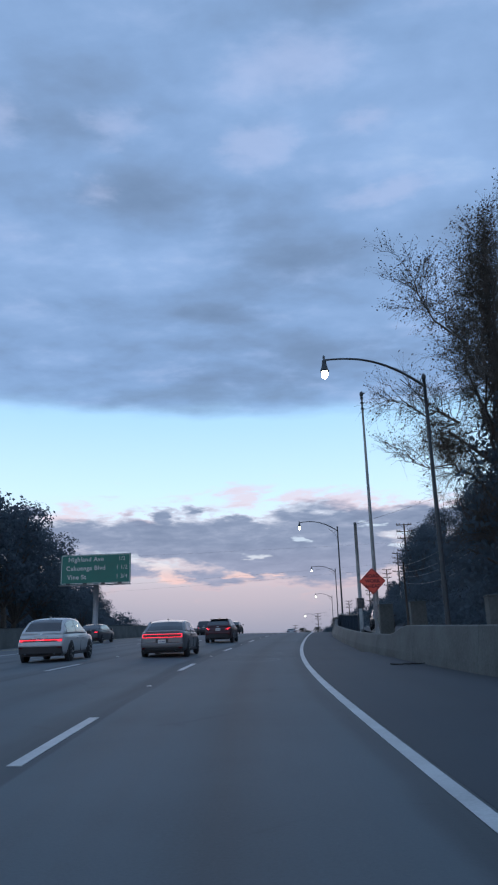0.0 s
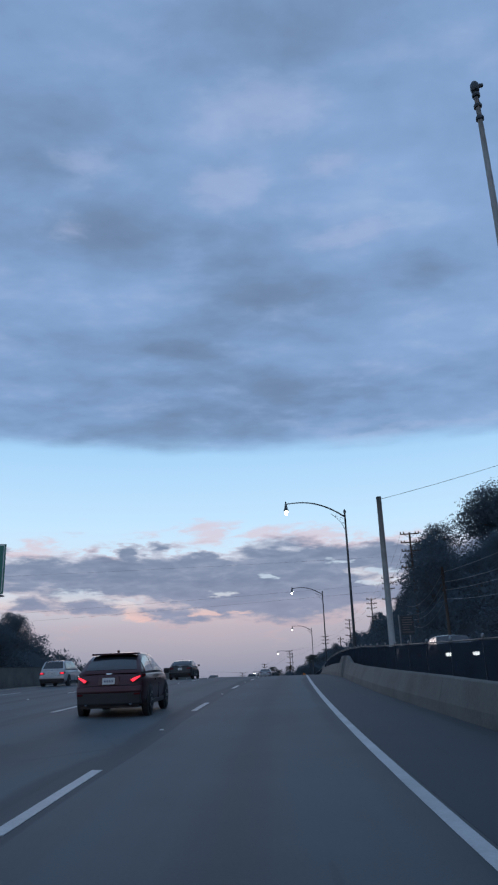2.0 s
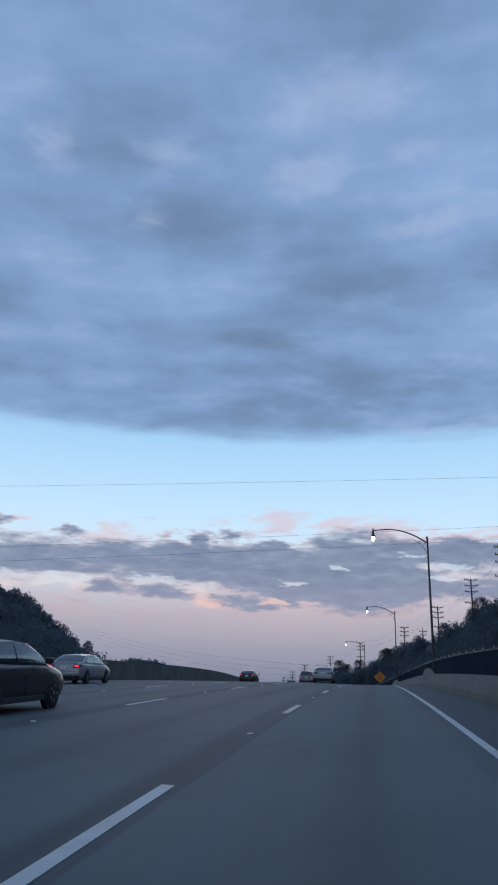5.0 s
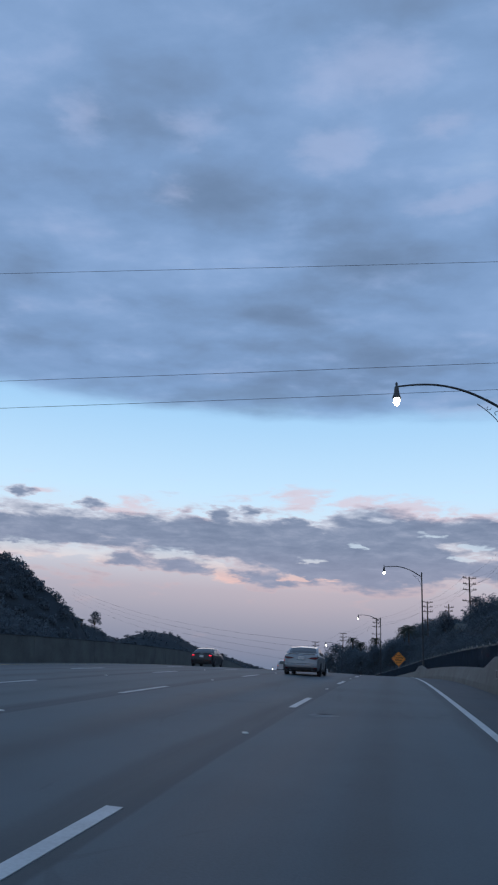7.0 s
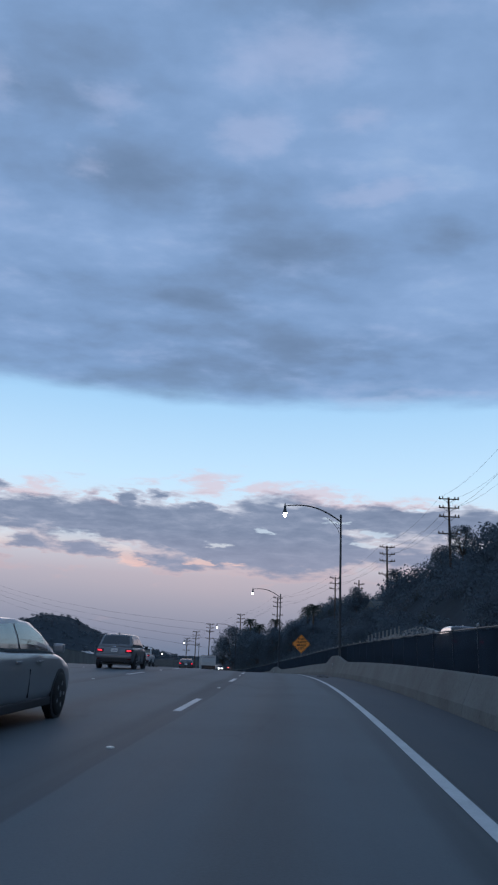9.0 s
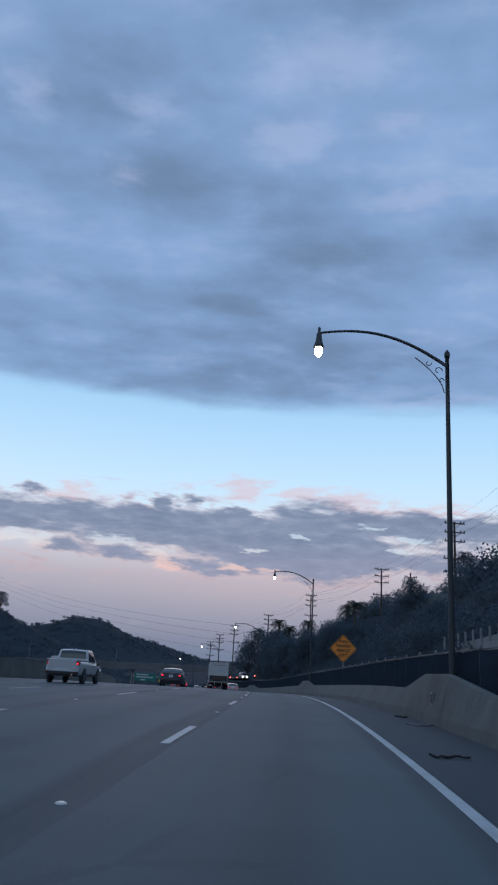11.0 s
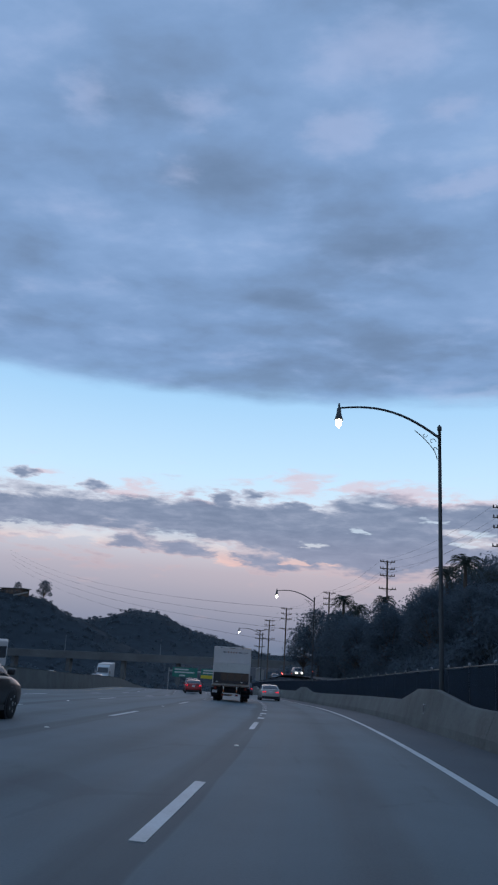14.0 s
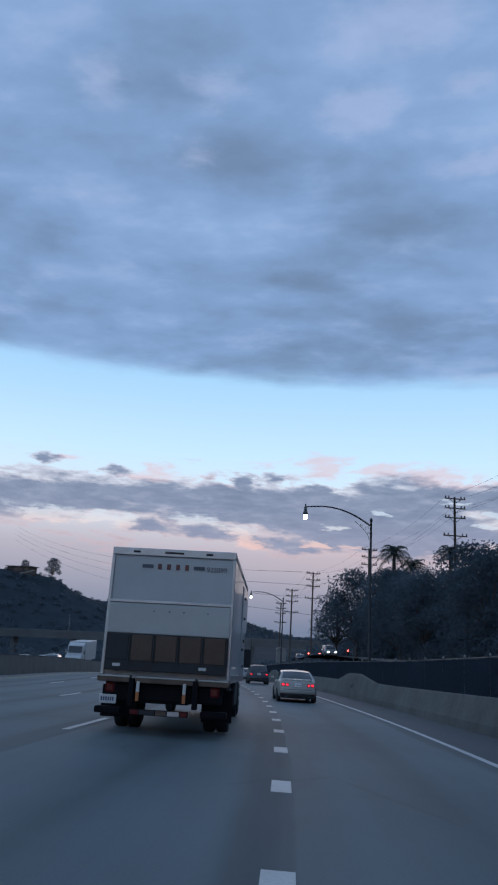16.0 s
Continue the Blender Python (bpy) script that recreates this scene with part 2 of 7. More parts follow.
def spline(points):
    """Second derivatives of a natural cubic through evenly spaced points."""
    k = len(points)
    a = np.eye(k) * 4
    a += np.eye(k, k=1) + np.eye(k, k=-1)
    a[0], a[-1] = 0, 0
    a[0, 0] = a[-1, -1] = 1
    b = np.zeros_like(points)
    b[1:-1] = 6 * (points[2:] - 2 * points[1:-1] + points[:-2])
    return np.linalg.solve(a, b)


BEND = spline(LINE)


def centre(s):
    """Points of the line at distances s along it (straight on beyond the ends)."""
    u = (np.atleast_1d(np.asarray(s, float)) - BEGIN) / STEP
    i = np.clip(np.floor(u).astype(int), 0, len(LINE) - 2)
    f = (u - i)[:, None]
    g = np.clip(f, 0, 1)
    p = LINE[i] * (1 - g) + LINE[i + 1] * g + (((1 - g) ** 3 - (1 - g)) * BEND[i] + (g ** 3 - g) * BEND[i + 1]) / 6
    return p + (f - g) * (LINE[i + 1] - LINE[i])


def bank(lat):
    """Height of the carriageway above its line, across it."""
    return np.interp(lat, [-19, -9.6, -5.7, -1.85, 1.85, 5], [0.06, 0.08, 0.10, 0.0, 0.0, -0.04])


def at(s, lat, up=0.0):
    """World points from distance along the road, offset to the right and height above the carriageway."""
    s, lat, up = np.broadcast_arrays(np.asarray(s, float), np.asarray(lat, float), np.asarray(up, float))
    shape = s.shape
    s, lat, up = s.ravel(), lat.ravel(), up.ravel()
    c, d = centre(s), centre(s + 0.5) - centre(s - 0.5)
    n = np.hypot(d[:, 0], d[:, 1])
    p = c + np.stack([d[:, 1] / n * lat, -d[:, 0] / n * lat, up + bank(lat)], 1)
    return p.reshape(*shape, 3)


def heading(s):
    d = (centre(s + 0.5) - centre(s - 0.5))[0]
    return math.degrees(math.atan2(-d[0], d[1])), math.degrees(math.atan2(d[2], math.hypot(d[0], d[1])))


def stand(s, lat, up=0.0, turn=0.0, follow=False):
    """A pose on the road, facing along it."""
    yaw, grade = heading(s)
    x, y, z = at(s, lat, up)
    return pose(x, y, z, grade if follow else 0, 0, yaw + turn)

# ---------------------------------------------------------------- materials


def paint(name, colour, rough=0.6, metal=0.0, vary=0.12, scale=3.0, bump=0.0, fine=40.0, glow=0.0, uv=False, coat=0.0, spec=0.5):
    """A surface with stains at one scale and grain at another."""
    mat = bpy.data.materials.new(name)
    mat.use_nodes = True
    n = Nodes(mat.node_tree)
    tc = n.add("ShaderNodeTexCoord")
    co = tc.outputs["UV"] if uv else tc.outputs["Object"]
    a, b = n.noise(co, scale, 5.0, 0.6), n.noise(co, fine, 3.0, 0.6)
    both = n.m("ADD", n.m("MULTIPLY", a, 0.65), n.m("MULTIPLY", b, 0.35))
    dark, light = tuple(c * (1 - vary * 1.6) for c in colour), tuple(min(1, c * (1 + vary * 1.6)) for c in colour)
    col = n.ramp(both, [(0.3, dark), (0.7, light)])
    p = n.add("ShaderNodeBsdfPrincipled", {"Base Color": col, "Metallic": metal, "Coat Weight": coat, "Specular IOR Level": spec,
                                           "Roughness": n.m("ADD", rough - 0.08, n.m("MULTIPLY", a, 0.16), clamp=True)})
    if bump:
        bn = n.add("ShaderNodeBump", {"Height": both, "Strength": bump, "Distance": 0.02})
        n.t.links.new(bn.outputs[0], p.inputs["Normal"])
    if glow:
        p.inputs["Emission Color"].default_value = (*colour, 1)
        p.inputs["Emission Strength"].default_value = glow
    n.add("ShaderNodeOutputMaterial", {0: p.outputs[0]})
    return mat


def road_surface(name, base, streak):
    """Worn concrete or asphalt with wheel tracks and an oil stripe along each lane (UV: metres along, metres across)."""
    mat = bpy.data.materials.new(name)
    mat.use_nodes = True
    n = Nodes(mat.node_tree)
    uv = n.add("ShaderNodeTexCoord").outputs["UV"]
    xyz = n.add("ShaderNodeSeparateXYZ", {0: uv})
    along = n.add("ShaderNodeMapping", {"Vector": uv, "Scale": (0.03, 1.1, 1)}).outputs[0]
    a = n.noise(along, 1.0, 6.0, 0.6)
    b = n.noise(uv, 0.22, 5.0, 0.6)
    g = n.noise(uv, 34.0, 3.0, 0.7)
    # oil stripe in the middle of every lane, wheel tracks beside it
    lane = n.m("PINGPONG", n.m("ADD", xyz.outputs[1], 0.0), 1.9)
    oil = n.ramp(n.m("DIVIDE", lane, 1.9), [(0.0, 1.0), (0.30, 0.25), (0.55, 0.0), (0.95, 0.15), (1.0, 0.5)], True)
    v = n.m("ADD", n.m("ADD", n.m("MULTIPLY", a, 0.45), n.m("MULTIPLY", b, 0.35)), n.m("MULTIPLY", g, 0.2))
    v = n.m("SUBTRACT", v, n.m("MULTIPLY", oil, streak))
    col = n.ramp(v, [(0.26, tuple(c * 0.55 for c in base)), (0.5, base), (0.72, tuple(c * 1.3 for c in base))])
    # fine cracks
    ck = n.add("ShaderNodeTexVoronoi", {"Vector": n.add("ShaderNodeMapping", {"Vector": uv, "Scale": (0.16, 0.33, 1)}).outputs[0], "Scale": 1.0})
    ck.feature = "DISTANCE_TO_EDGE"
    crack = n.ramp(n.m("ADD", ck.outputs["Distance"], n.m("MULTIPLY", n.m("SUBTRACT", b, 0.45), 0.25)), [(0.0, 1.0), (0.006, 0.0)])
    col = n.mix(n.m("MULTIPLY", crack, 0.18), col, tuple(c * 0.3 for c in base))
    # dirty, uneven joint beside every lane line
    wave = n.m("MULTIPLY", n.m("SUBTRACT", n.noise(n.add("ShaderNodeMapping", {"Vector": uv, "Scale": (0.11, 0.25, 1)}).outputs[0], 1.0, 4.0, 0.6), 0.5), 0.9)
    joint = n.m("ABSOLUTE", n.m("SUBTRACT", n.m("PINGPONG", n.m("ADD", n.m("ADD", xyz.outputs[1], wave), 0.28), 1.9), 1.9))
    jn = n.m("MULTIPLY", n.ramp(n.m("DIVIDE", joint, 1.9), [(0.0, 1.0), (0.05, 0.8), (0.16, 0.0)], True), n.ramp(a, [(0.35, 0.2), (0.6, 1.0)]))
    col = n.mix(n.m("MULTIPLY", jn, min(1.0, streak * 4.6)), col, tuple(c * 0.40 for c in base))
    # wide dirty band with a crisp edge along the inner side of every lane line
    if streak > 0.1:
        side = n.m("FRACT", n.m("DIVIDE", n.m("ADD", n.m("ADD", xyz.outputs[1], n.m("MULTIPLY", wave, 0.25)), 1.72), 3.84))
        band = n.m("MULTIPLY", n.ramp(side, [(0.80, 0.0), (0.91, 0.55), (0.975, 1.0), (0.99, 1.0), (1.0, 0.0)]), n.ramp(a, [(0.30, 0.35), (0.55, 1.0)]))
        col = n.mix(n.m("MULTIPLY", band, 0.62), col, tuple(c * 0.42 for c in base))
    newer = n.m("DIVIDE", n.m("SUBTRACT", n.m("ADD", xyz.outputs[0], n.m("MULTIPLY", b, 14.0)), 208.0), 34.0, clamp=True)
    col = n.mix(newer, col, (1.38, 1.36, 1.32), "MULTIPLY")
    bn = n.add("ShaderNodeBump", {"Height": g, "Strength": 0.25, "Distance": 0.01})
    p = n.add("ShaderNodeBsdfPrincipled", {"Base Color": col, "Roughness": n.m("ADD", 0.62, n.m("MULTIPLY", a, 0.25)), "Normal": bn.outputs[0], "Specular IOR Level": 0.35})
    n.add("ShaderNodeOutputMaterial", {0: p.outputs[0]})
    return mat


def leafy(name, colour):
    mat = bpy.data.materials.new(name)
    mat.use_nodes = True
    n = Nodes(mat.node_tree)
    rnd = n.add("ShaderNodeNewGeometry").outputs["Random Per Island"]
    a = n.noise(n.add("ShaderNodeTexCoord").outputs["Object"], 0.35, 3.0)
    v = n.m("ADD", n.m("MULTIPLY", rnd, 0.35), n.m("MULTIPLY", a, 0.65))
    col = n.ramp(v, [(0.15, tuple(c * 0.8 for c in colour)), (0.5, colour), (0.85, tuple(c * 1.2 for c in colour))])
    p = n.add("ShaderNodeBsdfPrincipled", {"Base Color": col, "Roughness": 0.8, "Specular IOR Level": 0.02})
    thin = n.add("ShaderNodeBsdfTranslucent", {0: col})
    both = n.add("ShaderNodeMixShader", {0: 0.48, 1: p.outputs[0], 2: thin.outputs[0]})
    n.add("ShaderNodeOutputMaterial", {0: both.outputs[0]})
    return mat


def mesh_screen(name, colour):
    """Woven fence screen that lets a little of what is behind it through."""
    mat = bpy.data.materials.new(name)
    mat.use_nodes = True
    n = Nodes(mat.node_tree)
    co = n.add("ShaderNodeTexCoord").outputs["Object"]
    a, b = n.noise(co, 1.2, 5.0, 0.6), n.noise(co, 60.0, 3.0, 0.6)
    v = n.m("ADD", n.m("MULTIPLY", a, 0.65), n.m("MULTIPLY", b, 0.35))
    col = n.ramp(v, [(0.3, tuple(c * 0.6 for c in colour)), (0.7, tuple(c * 1.4 for c in colour))])
    cloth = n.add("ShaderNodeBsdfDiffuse", {0: col, 1: 0.9})
    clear = n.add("ShaderNodeBsdfTransparent", {0: (0.9, 0.95, 1.0, 1)})
    both = n.add("ShaderNodeMixShader", {0: n.m("ADD", 0.10, n.m("MULTIPLY", a, 0.12)), 1: cloth.outputs[0], 2: clear.outputs[0]})
    n.add("ShaderNodeOutputMaterial", {0: both.outputs[0]})
    return mat


def glass(name, tint, rough=0.04):
    mat = bpy.data.materials.new(name)
    mat.use_nodes = True
    n = Nodes(mat.node_tree)
    a = n.noise(n.add("ShaderNodeTexCoord").outputs["Object"], 1.5, 3.0)
    p = n.add("ShaderNodeBsdfPrincipled", {"Base Color": n.ramp(a, [(0.3, tuple(c * 0.8 for c in tint)), (0.7, tint)]), "Roughness": n.m("ADD", rough, n.m("MULTIPLY", a, 0.05)),
                                           "IOR": 1.5, "Coat Weight": 0.5, "Coat Roughness": 0.03})
    n.add("ShaderNodeOutputMaterial", {0: p.outputs[0]})
    return mat


def lamp_glow(name, colour, strength):
    mat = bpy.data.materials.new(name)
    mat.use_nodes = True
    n = Nodes(mat.node_tree)
    a = n.noise(n.add("ShaderNodeTexCoord").outputs["Object"], 8.0, 2.0)
    p = n.add("ShaderNodeBsdfPrincipled", {"Base Color": (*colour, 1), "Roughness": 0.25, "Emission Color": (*colour, 1), "Emission Strength": n.m("MULTIPLY", n.m("ADD", a, 0.5), strength)})
    n.add("ShaderNodeOutputMaterial", {0: p.outputs[0]})
    return mat


M = {
    "lanes": road_surface("worn_road_concrete", (0.079, 0.101, 0.112), 0.14),
    "shoulder": road_surface("dark_shoulder_asphalt", (0.034, 0.047, 0.058), 0.05),
    "street": road_surface("street_asphalt", (0.045, 0.05, 0.054), 0.08),
    "white_line": paint("worn_white_line_paint", (0.43, 0.45, 0.45), 0.6, vary=0.16, scale=1.2, fine=30),
    "yellow_line": paint("worn_yellow_line_paint", (0.55, 0.40, 0.10), 0.6, vary=0.16, scale=1.2, fine=30),
    "reflector": paint("reflector_ceramic", (0.6, 0.6, 0.56), 0.35),
    "concrete": paint("stained_barrier_concrete", (0.098, 0.106, 0.100), 0.85, vary=0.30, scale=0.7, bump=0.4, fine=14),
    "pier": paint("pale_bridge_concrete", (0.26, 0.26, 0.25), 0.85, vary=0.15, scale=0.5, bump=0.3, fine=10),
    "bridge": paint("weathered_bridge_concrete", (0.13, 0.135, 0.135), 0.9, vary=0.2, scale=0.12, bump=0.2, fine=3),
    # bluish tint in the soil colour is painted in for distant haze
    "ground": paint("haze_tinted_hillside_soil", (0.036, 0.047, 0.056), 0.95, spec=0.03, vary=0.25, scale=0.08, bump=0.5, fine=1.4),
    "fabric": mesh_screen("dark_green_fence_screen", (0.036, 0.049, 0.066)),
    "galv": paint("galvanised_steel", (0.30, 0.31, 0.32), 0.5, 0.7, vary=0.12, scale=4),
    "lamp_steel": paint("dark_lamp_steel", (0.05, 0.056, 0.06), 0.55, 0.2, vary=0.15, scale=4),
    "pole_grey": paint("weathered_grey_pole", (0.36, 0.35, 0.33), 0.7, 0.1, vary=0.15, scale=2.5),
    "wood": paint("creosoted_pole_wood", (0.085, 0.065, 0.05), 0.85, vary=0.25, scale=5, bump=0.3),
    "wire": paint("dull_grey_wire", (0.07, 0.075, 0.08), 0.6),
    # pale cable colour stands in for the sky reflected along it
    "cable": paint("sky_sheen_cable_sheath", (0.20, 0.21, 0.23), 0.5, vary=0.2, scale=2.0),
    "lettering": paint("faded_salmon_lettering", (0.22, 0.17, 0.15), 0.6),
    "porcelain": paint("brown_insulator", (0.10, 0.07, 0.06), 0.3),
    "lens": lamp_glow("lit_lamp_globe", (1.0, 0.93, 0.72), 10.0),
    "red_sign": paint("fluorescent_red_orange_fabric", (1.0, 0.13, 0.085), 0.55, vary=0.05),
    "orange_sign": paint("reflective_orange_sheet", (1.0, 0.31, 0.045), 0.4, vary=0.05),
    "green_sign": paint("reflective_green_sheet", (0.012, 0.16, 0.12), 0.4, vary=0.08, scale=1.0),
    "yellow_sign": paint("reflective_yellow_sheet", (0.6, 0.47, 0.03), 0.4, vary=0.06),
    "sign_white": paint("white_sign_letters", (0.5, 0.54, 0.52), 0.45),
    "sign_red_ink": paint("dark_red_sign_letters", (0.22, 0.025, 0.03), 0.6),
    "sign_black": paint("black_sign_letters", (0.02, 0.02, 0.02), 0.6),
    # evergreen leaf colour raised and blued to paint in the haze over foliage
    "leaf_dark": leafy("dark_haze_tinted_leaves", (0.105, 0.136, 0.160)),
    "leaf_dry": leafy("dry_chaparral_leaves", (0.080, 0.092, 0.090)),
    "leaf_bare": leafy("last_brown_leaves", (0.10, 0.085, 0.07)),
    "palm": leafy("palm_fronds", (0.075, 0.09, 0.08)),
    "bark": paint("grey_bark", (0.10, 0.085, 0.07), 0.9, vary=0.25, scale=6, bump=0.5),
}

# ---------------------------------------------------------------- mesh helpers


def put(name, verts, faces, material, parent=None, label="", smooth=False, uv=None):
    """Link one mesh object."""
    me = bpy.data.meshes.new(name)
    me.from_pydata([tuple(map(float, v)) for v in verts], [], [tuple(map(int, f)) for f in faces])
    if uv is not None:
        layer = me.uv_layers.new(name="UVMap")
        idx = np.empty(len(me.loops), np.int32)
        me.loops.foreach_get("vertex_index", idx)
        layer.data.foreach_set("uv", np.asarray(uv, np.float32)[idx].ravel())
    if smooth:
        me.polygons.foreach_set("use_smooth", np.ones(len(me.polygons), bool))
    me.materials.append(material)
    ob = new(name, me)
    ob.parent = parent
    if label:
        ob["label"] = label
    return ob


def part(name, bm, material, parent=None, label="", smooth=False):
    """Link a bmesh as one mesh object under a thing or part."""
    me = bpy.data.meshes.new(name)
    bm.to_mesh(me)
    bm.free()
    if smooth:
        me.polygons.foreach_set("use_smooth", np.ones(len(me.polygons), bool))
    me.materials.append(material)
    ob = new(name, me)
    ob.parent = parent
    if label:
        ob["label"] = label
    return ob


def thing(name, m, label, category, group="", kind=""):
    """An empty at the base of a thing that carries its parts."""
    ob = new(name)
    ob.empty_display_size = 0.2
    ob.matrix_world = m
    return tagged(ob, label, category, group, kind)


def box(bm, x0, x1, y0, y1, z0, z1, bevel=0.0, m=None):
    r = bmesh.ops.create_cube(bm, size=1)
    vs = r["verts"]
    for v in vs:
        v.co = Vector(((x0 + x1) / 2 + v.co.x * (x1 - x0), (y0 + y1) / 2 + v.co.y * (y1 - y0), (z0 + z1) / 2 + v.co.z * (z1 - z0)))
    if bevel:
        es = list({e for v in vs for e in v.link_edges})
        r2 = bmesh.ops.bevel(bm, geom=es, offset=bevel, segments=2, affect="EDGES", profile=0.6)
        vs = list({v for f in r2["faces"] for v in f.verts} | {v for v in vs if v.is_valid})
    if m is not None:
        bmesh.ops.transform(bm, matrix=m, verts=vs)
    return bm


def boxed(*a, bevel=0.0, m=None):
    return box(bmesh.new(), *a, bevel=bevel, m=m)


def tube(points, radii, sides=8, cap=True):
    """Vertices and faces of a tube along points."""
    pts = np.asarray(points, float)
    rad = np.broadcast_to(np.asarray(radii, float), (len(pts),))
    d = np.gradient(pts, axis=0)
    d /= np.linalg.norm(d, axis=1)[:, None] + 1e-9
    ref = np.where(np.abs(d[:, 2:3]) > 0.9, np.array([[1.0, 0, 0]]), np.array([[0, 0, 1.0]]))
    a = np.cross(d, ref)
    a /= np.linalg.norm(a, axis=1)[:, None] + 1e-9
    b = np.cross(d, a)
    ang = np.arange(sides) * 2 * math.pi / sides
    v = (pts[:, None] + rad[:, None, None] * (np.cos(ang)[None, :, None] * a[:, None] + np.sin(ang)[None, :, None] * b[:, None])).reshape(-1, 3)
    f = []
    for i in range(len(pts) - 1):
        for j in range(sides):
            k = (j + 1) % sides
            f.append((i * sides + j, i * sides + k, (i + 1) * sides + k, (i + 1) * sides + j))
    if cap:
        f.append(tuple(range(sides)))
        f.append(tuple(range((len(pts) - 1) * sides, len(pts) * sides))[::-1])
    return v, f


def joined(pieces):
    """Several (verts, faces) as one."""
    vs, fs, o = [], [], 0
    for v, f in pieces:
        vs.append(np.asarray(v, float))
        fs += [tuple(i + o for i in q) for q in f]
        o += len(v)
    return np.concatenate(vs), fs


def turned(profile, sides=16):
    """Verts and faces of a form turned about z from (radius, height) pairs."""
    ang = np.arange(sides) * 2 * math.pi / sides
    v = np.concatenate([np.stack([np.cos(ang) * r, np.sin(ang) * r, np.full(sides, h)], 1) for r, h in profile])
    f = [(i * sides + j, i * sides + (j + 1) % sides, (i + 1) * sides + (j + 1) % sides, (i + 1) * sides + j) for i in range(len(profile) - 1) for j in range(sides)]
    f += [tuple(range(sides))[::-1], tuple(range((len(profile) - 1) * sides, len(profile) * sides))]
    return v, f


def sheet(name, s, lat, up, material, parent=None, label=""):
    """A strip along the road; UV in metres."""
    g, h = np.meshgrid(s, lat, indexing="ij")
    v = at(g, h, up).reshape(-1, 3)
    k = len(lat)
    f = [(i * k + j, i * k + j + 1, (i + 1) * k + j + 1, (i + 1) * k + j) for i in range(len(s) - 1) for j in range(k - 1)]
    return put(name, v, f, material, parent, label, True, np.stack([g.ravel(), h.ravel()], 1))


def words(text, size, material, m, parent, label="", spacing=1.0, depth=0.004, bold=0.0):
    """Lettering as a mesh, centred, lying in the xz plane of m."""
    cu = bpy.data.curves.new("lettering", "FONT")
    cu.body, cu.size, cu.align_x, cu.align_y, cu.extrude, cu.space_character, cu.offset = text, size, "CENTER", "CENTER", depth, spacing, bold * size
    ob = bpy.data.objects.new("lettering", cu)
    me = bpy.data.meshes.new_from_object(ob)
    bpy.data.objects.remove(ob)
    me.materials.append(material)
    o = new("lettering", me)
    o.parent = parent
    o.matrix_local = m @ pose(0, 0, 0, 90, 0, 0)
    if label:
        o["label"] = label
    return o


# ---------------------------------------------------------------- ground

FINE_S = np.arange(-260.0, 760.0, 3.0)
FINE_P = centre(FINE_S)
FINE_D = centre(FINE_S + 0.5) - centre(FINE_S - 0.5)
FINE_D /= np.hypot(FINE_D[:, 0], FINE_D[:, 1])[:, None]


def ease(v, a, b):
    t = np.clip((v - a) / (b - a), 0, 1)
    return t * t * (3 - 2 * t)


def beside(x, y):
    """Distance along the road, offset to its right and its height, for world points."""
    x, y = np.asarray(x, float).ravel(), np.asarray(y, float).ravel()
    s, lat, z = np.empty(len(x)), np.empty(len(x)), np.empty(len(x))
    for i in range(0, len(x), 4000):
        dx, dy = x[i:i + 4000, None] - FINE_P[None, :, 0], y[i:i + 4000, None] - FINE_P[None, :, 1]
        k = np.argmin(dx * dx + dy * dy, axis=1)
        r = np.arange(len(k))
        al = dx[r, k] * FINE_D[k, 0] + dy[r, k] * FINE_D[k, 1]
        s[i:i + 4000] = FINE_S[k] + al
        side = dx[r, k] * FINE_D[k, 1] - dy[r, k] * FINE_D[k, 0]
        lat[i:i + 4000] = np.sign(side) * np.hypot(dx[r, k], dy[r, k])
        z[i:i + 4000] = FINE_P[k, 2] + np.clip(al, -3, 3) * FINE_D[k, 2]
    return s, lat, z


def ripple(x, y, size, seed):
    """Cheap smooth unevenness, about -1 to 1."""
    r = np.random.RandomState(seed)
    out = 0
    for k in range(6):
        a, ph, w = r.uniform(0, 2 * math.pi), r.uniform(0, 6.28), size * r.uniform(0.6, 1.6)
        out = out + np.sin((x * math.cos(a) + y * math.sin(a)) * 2 * math.pi / w + ph)
    return out / 3.0


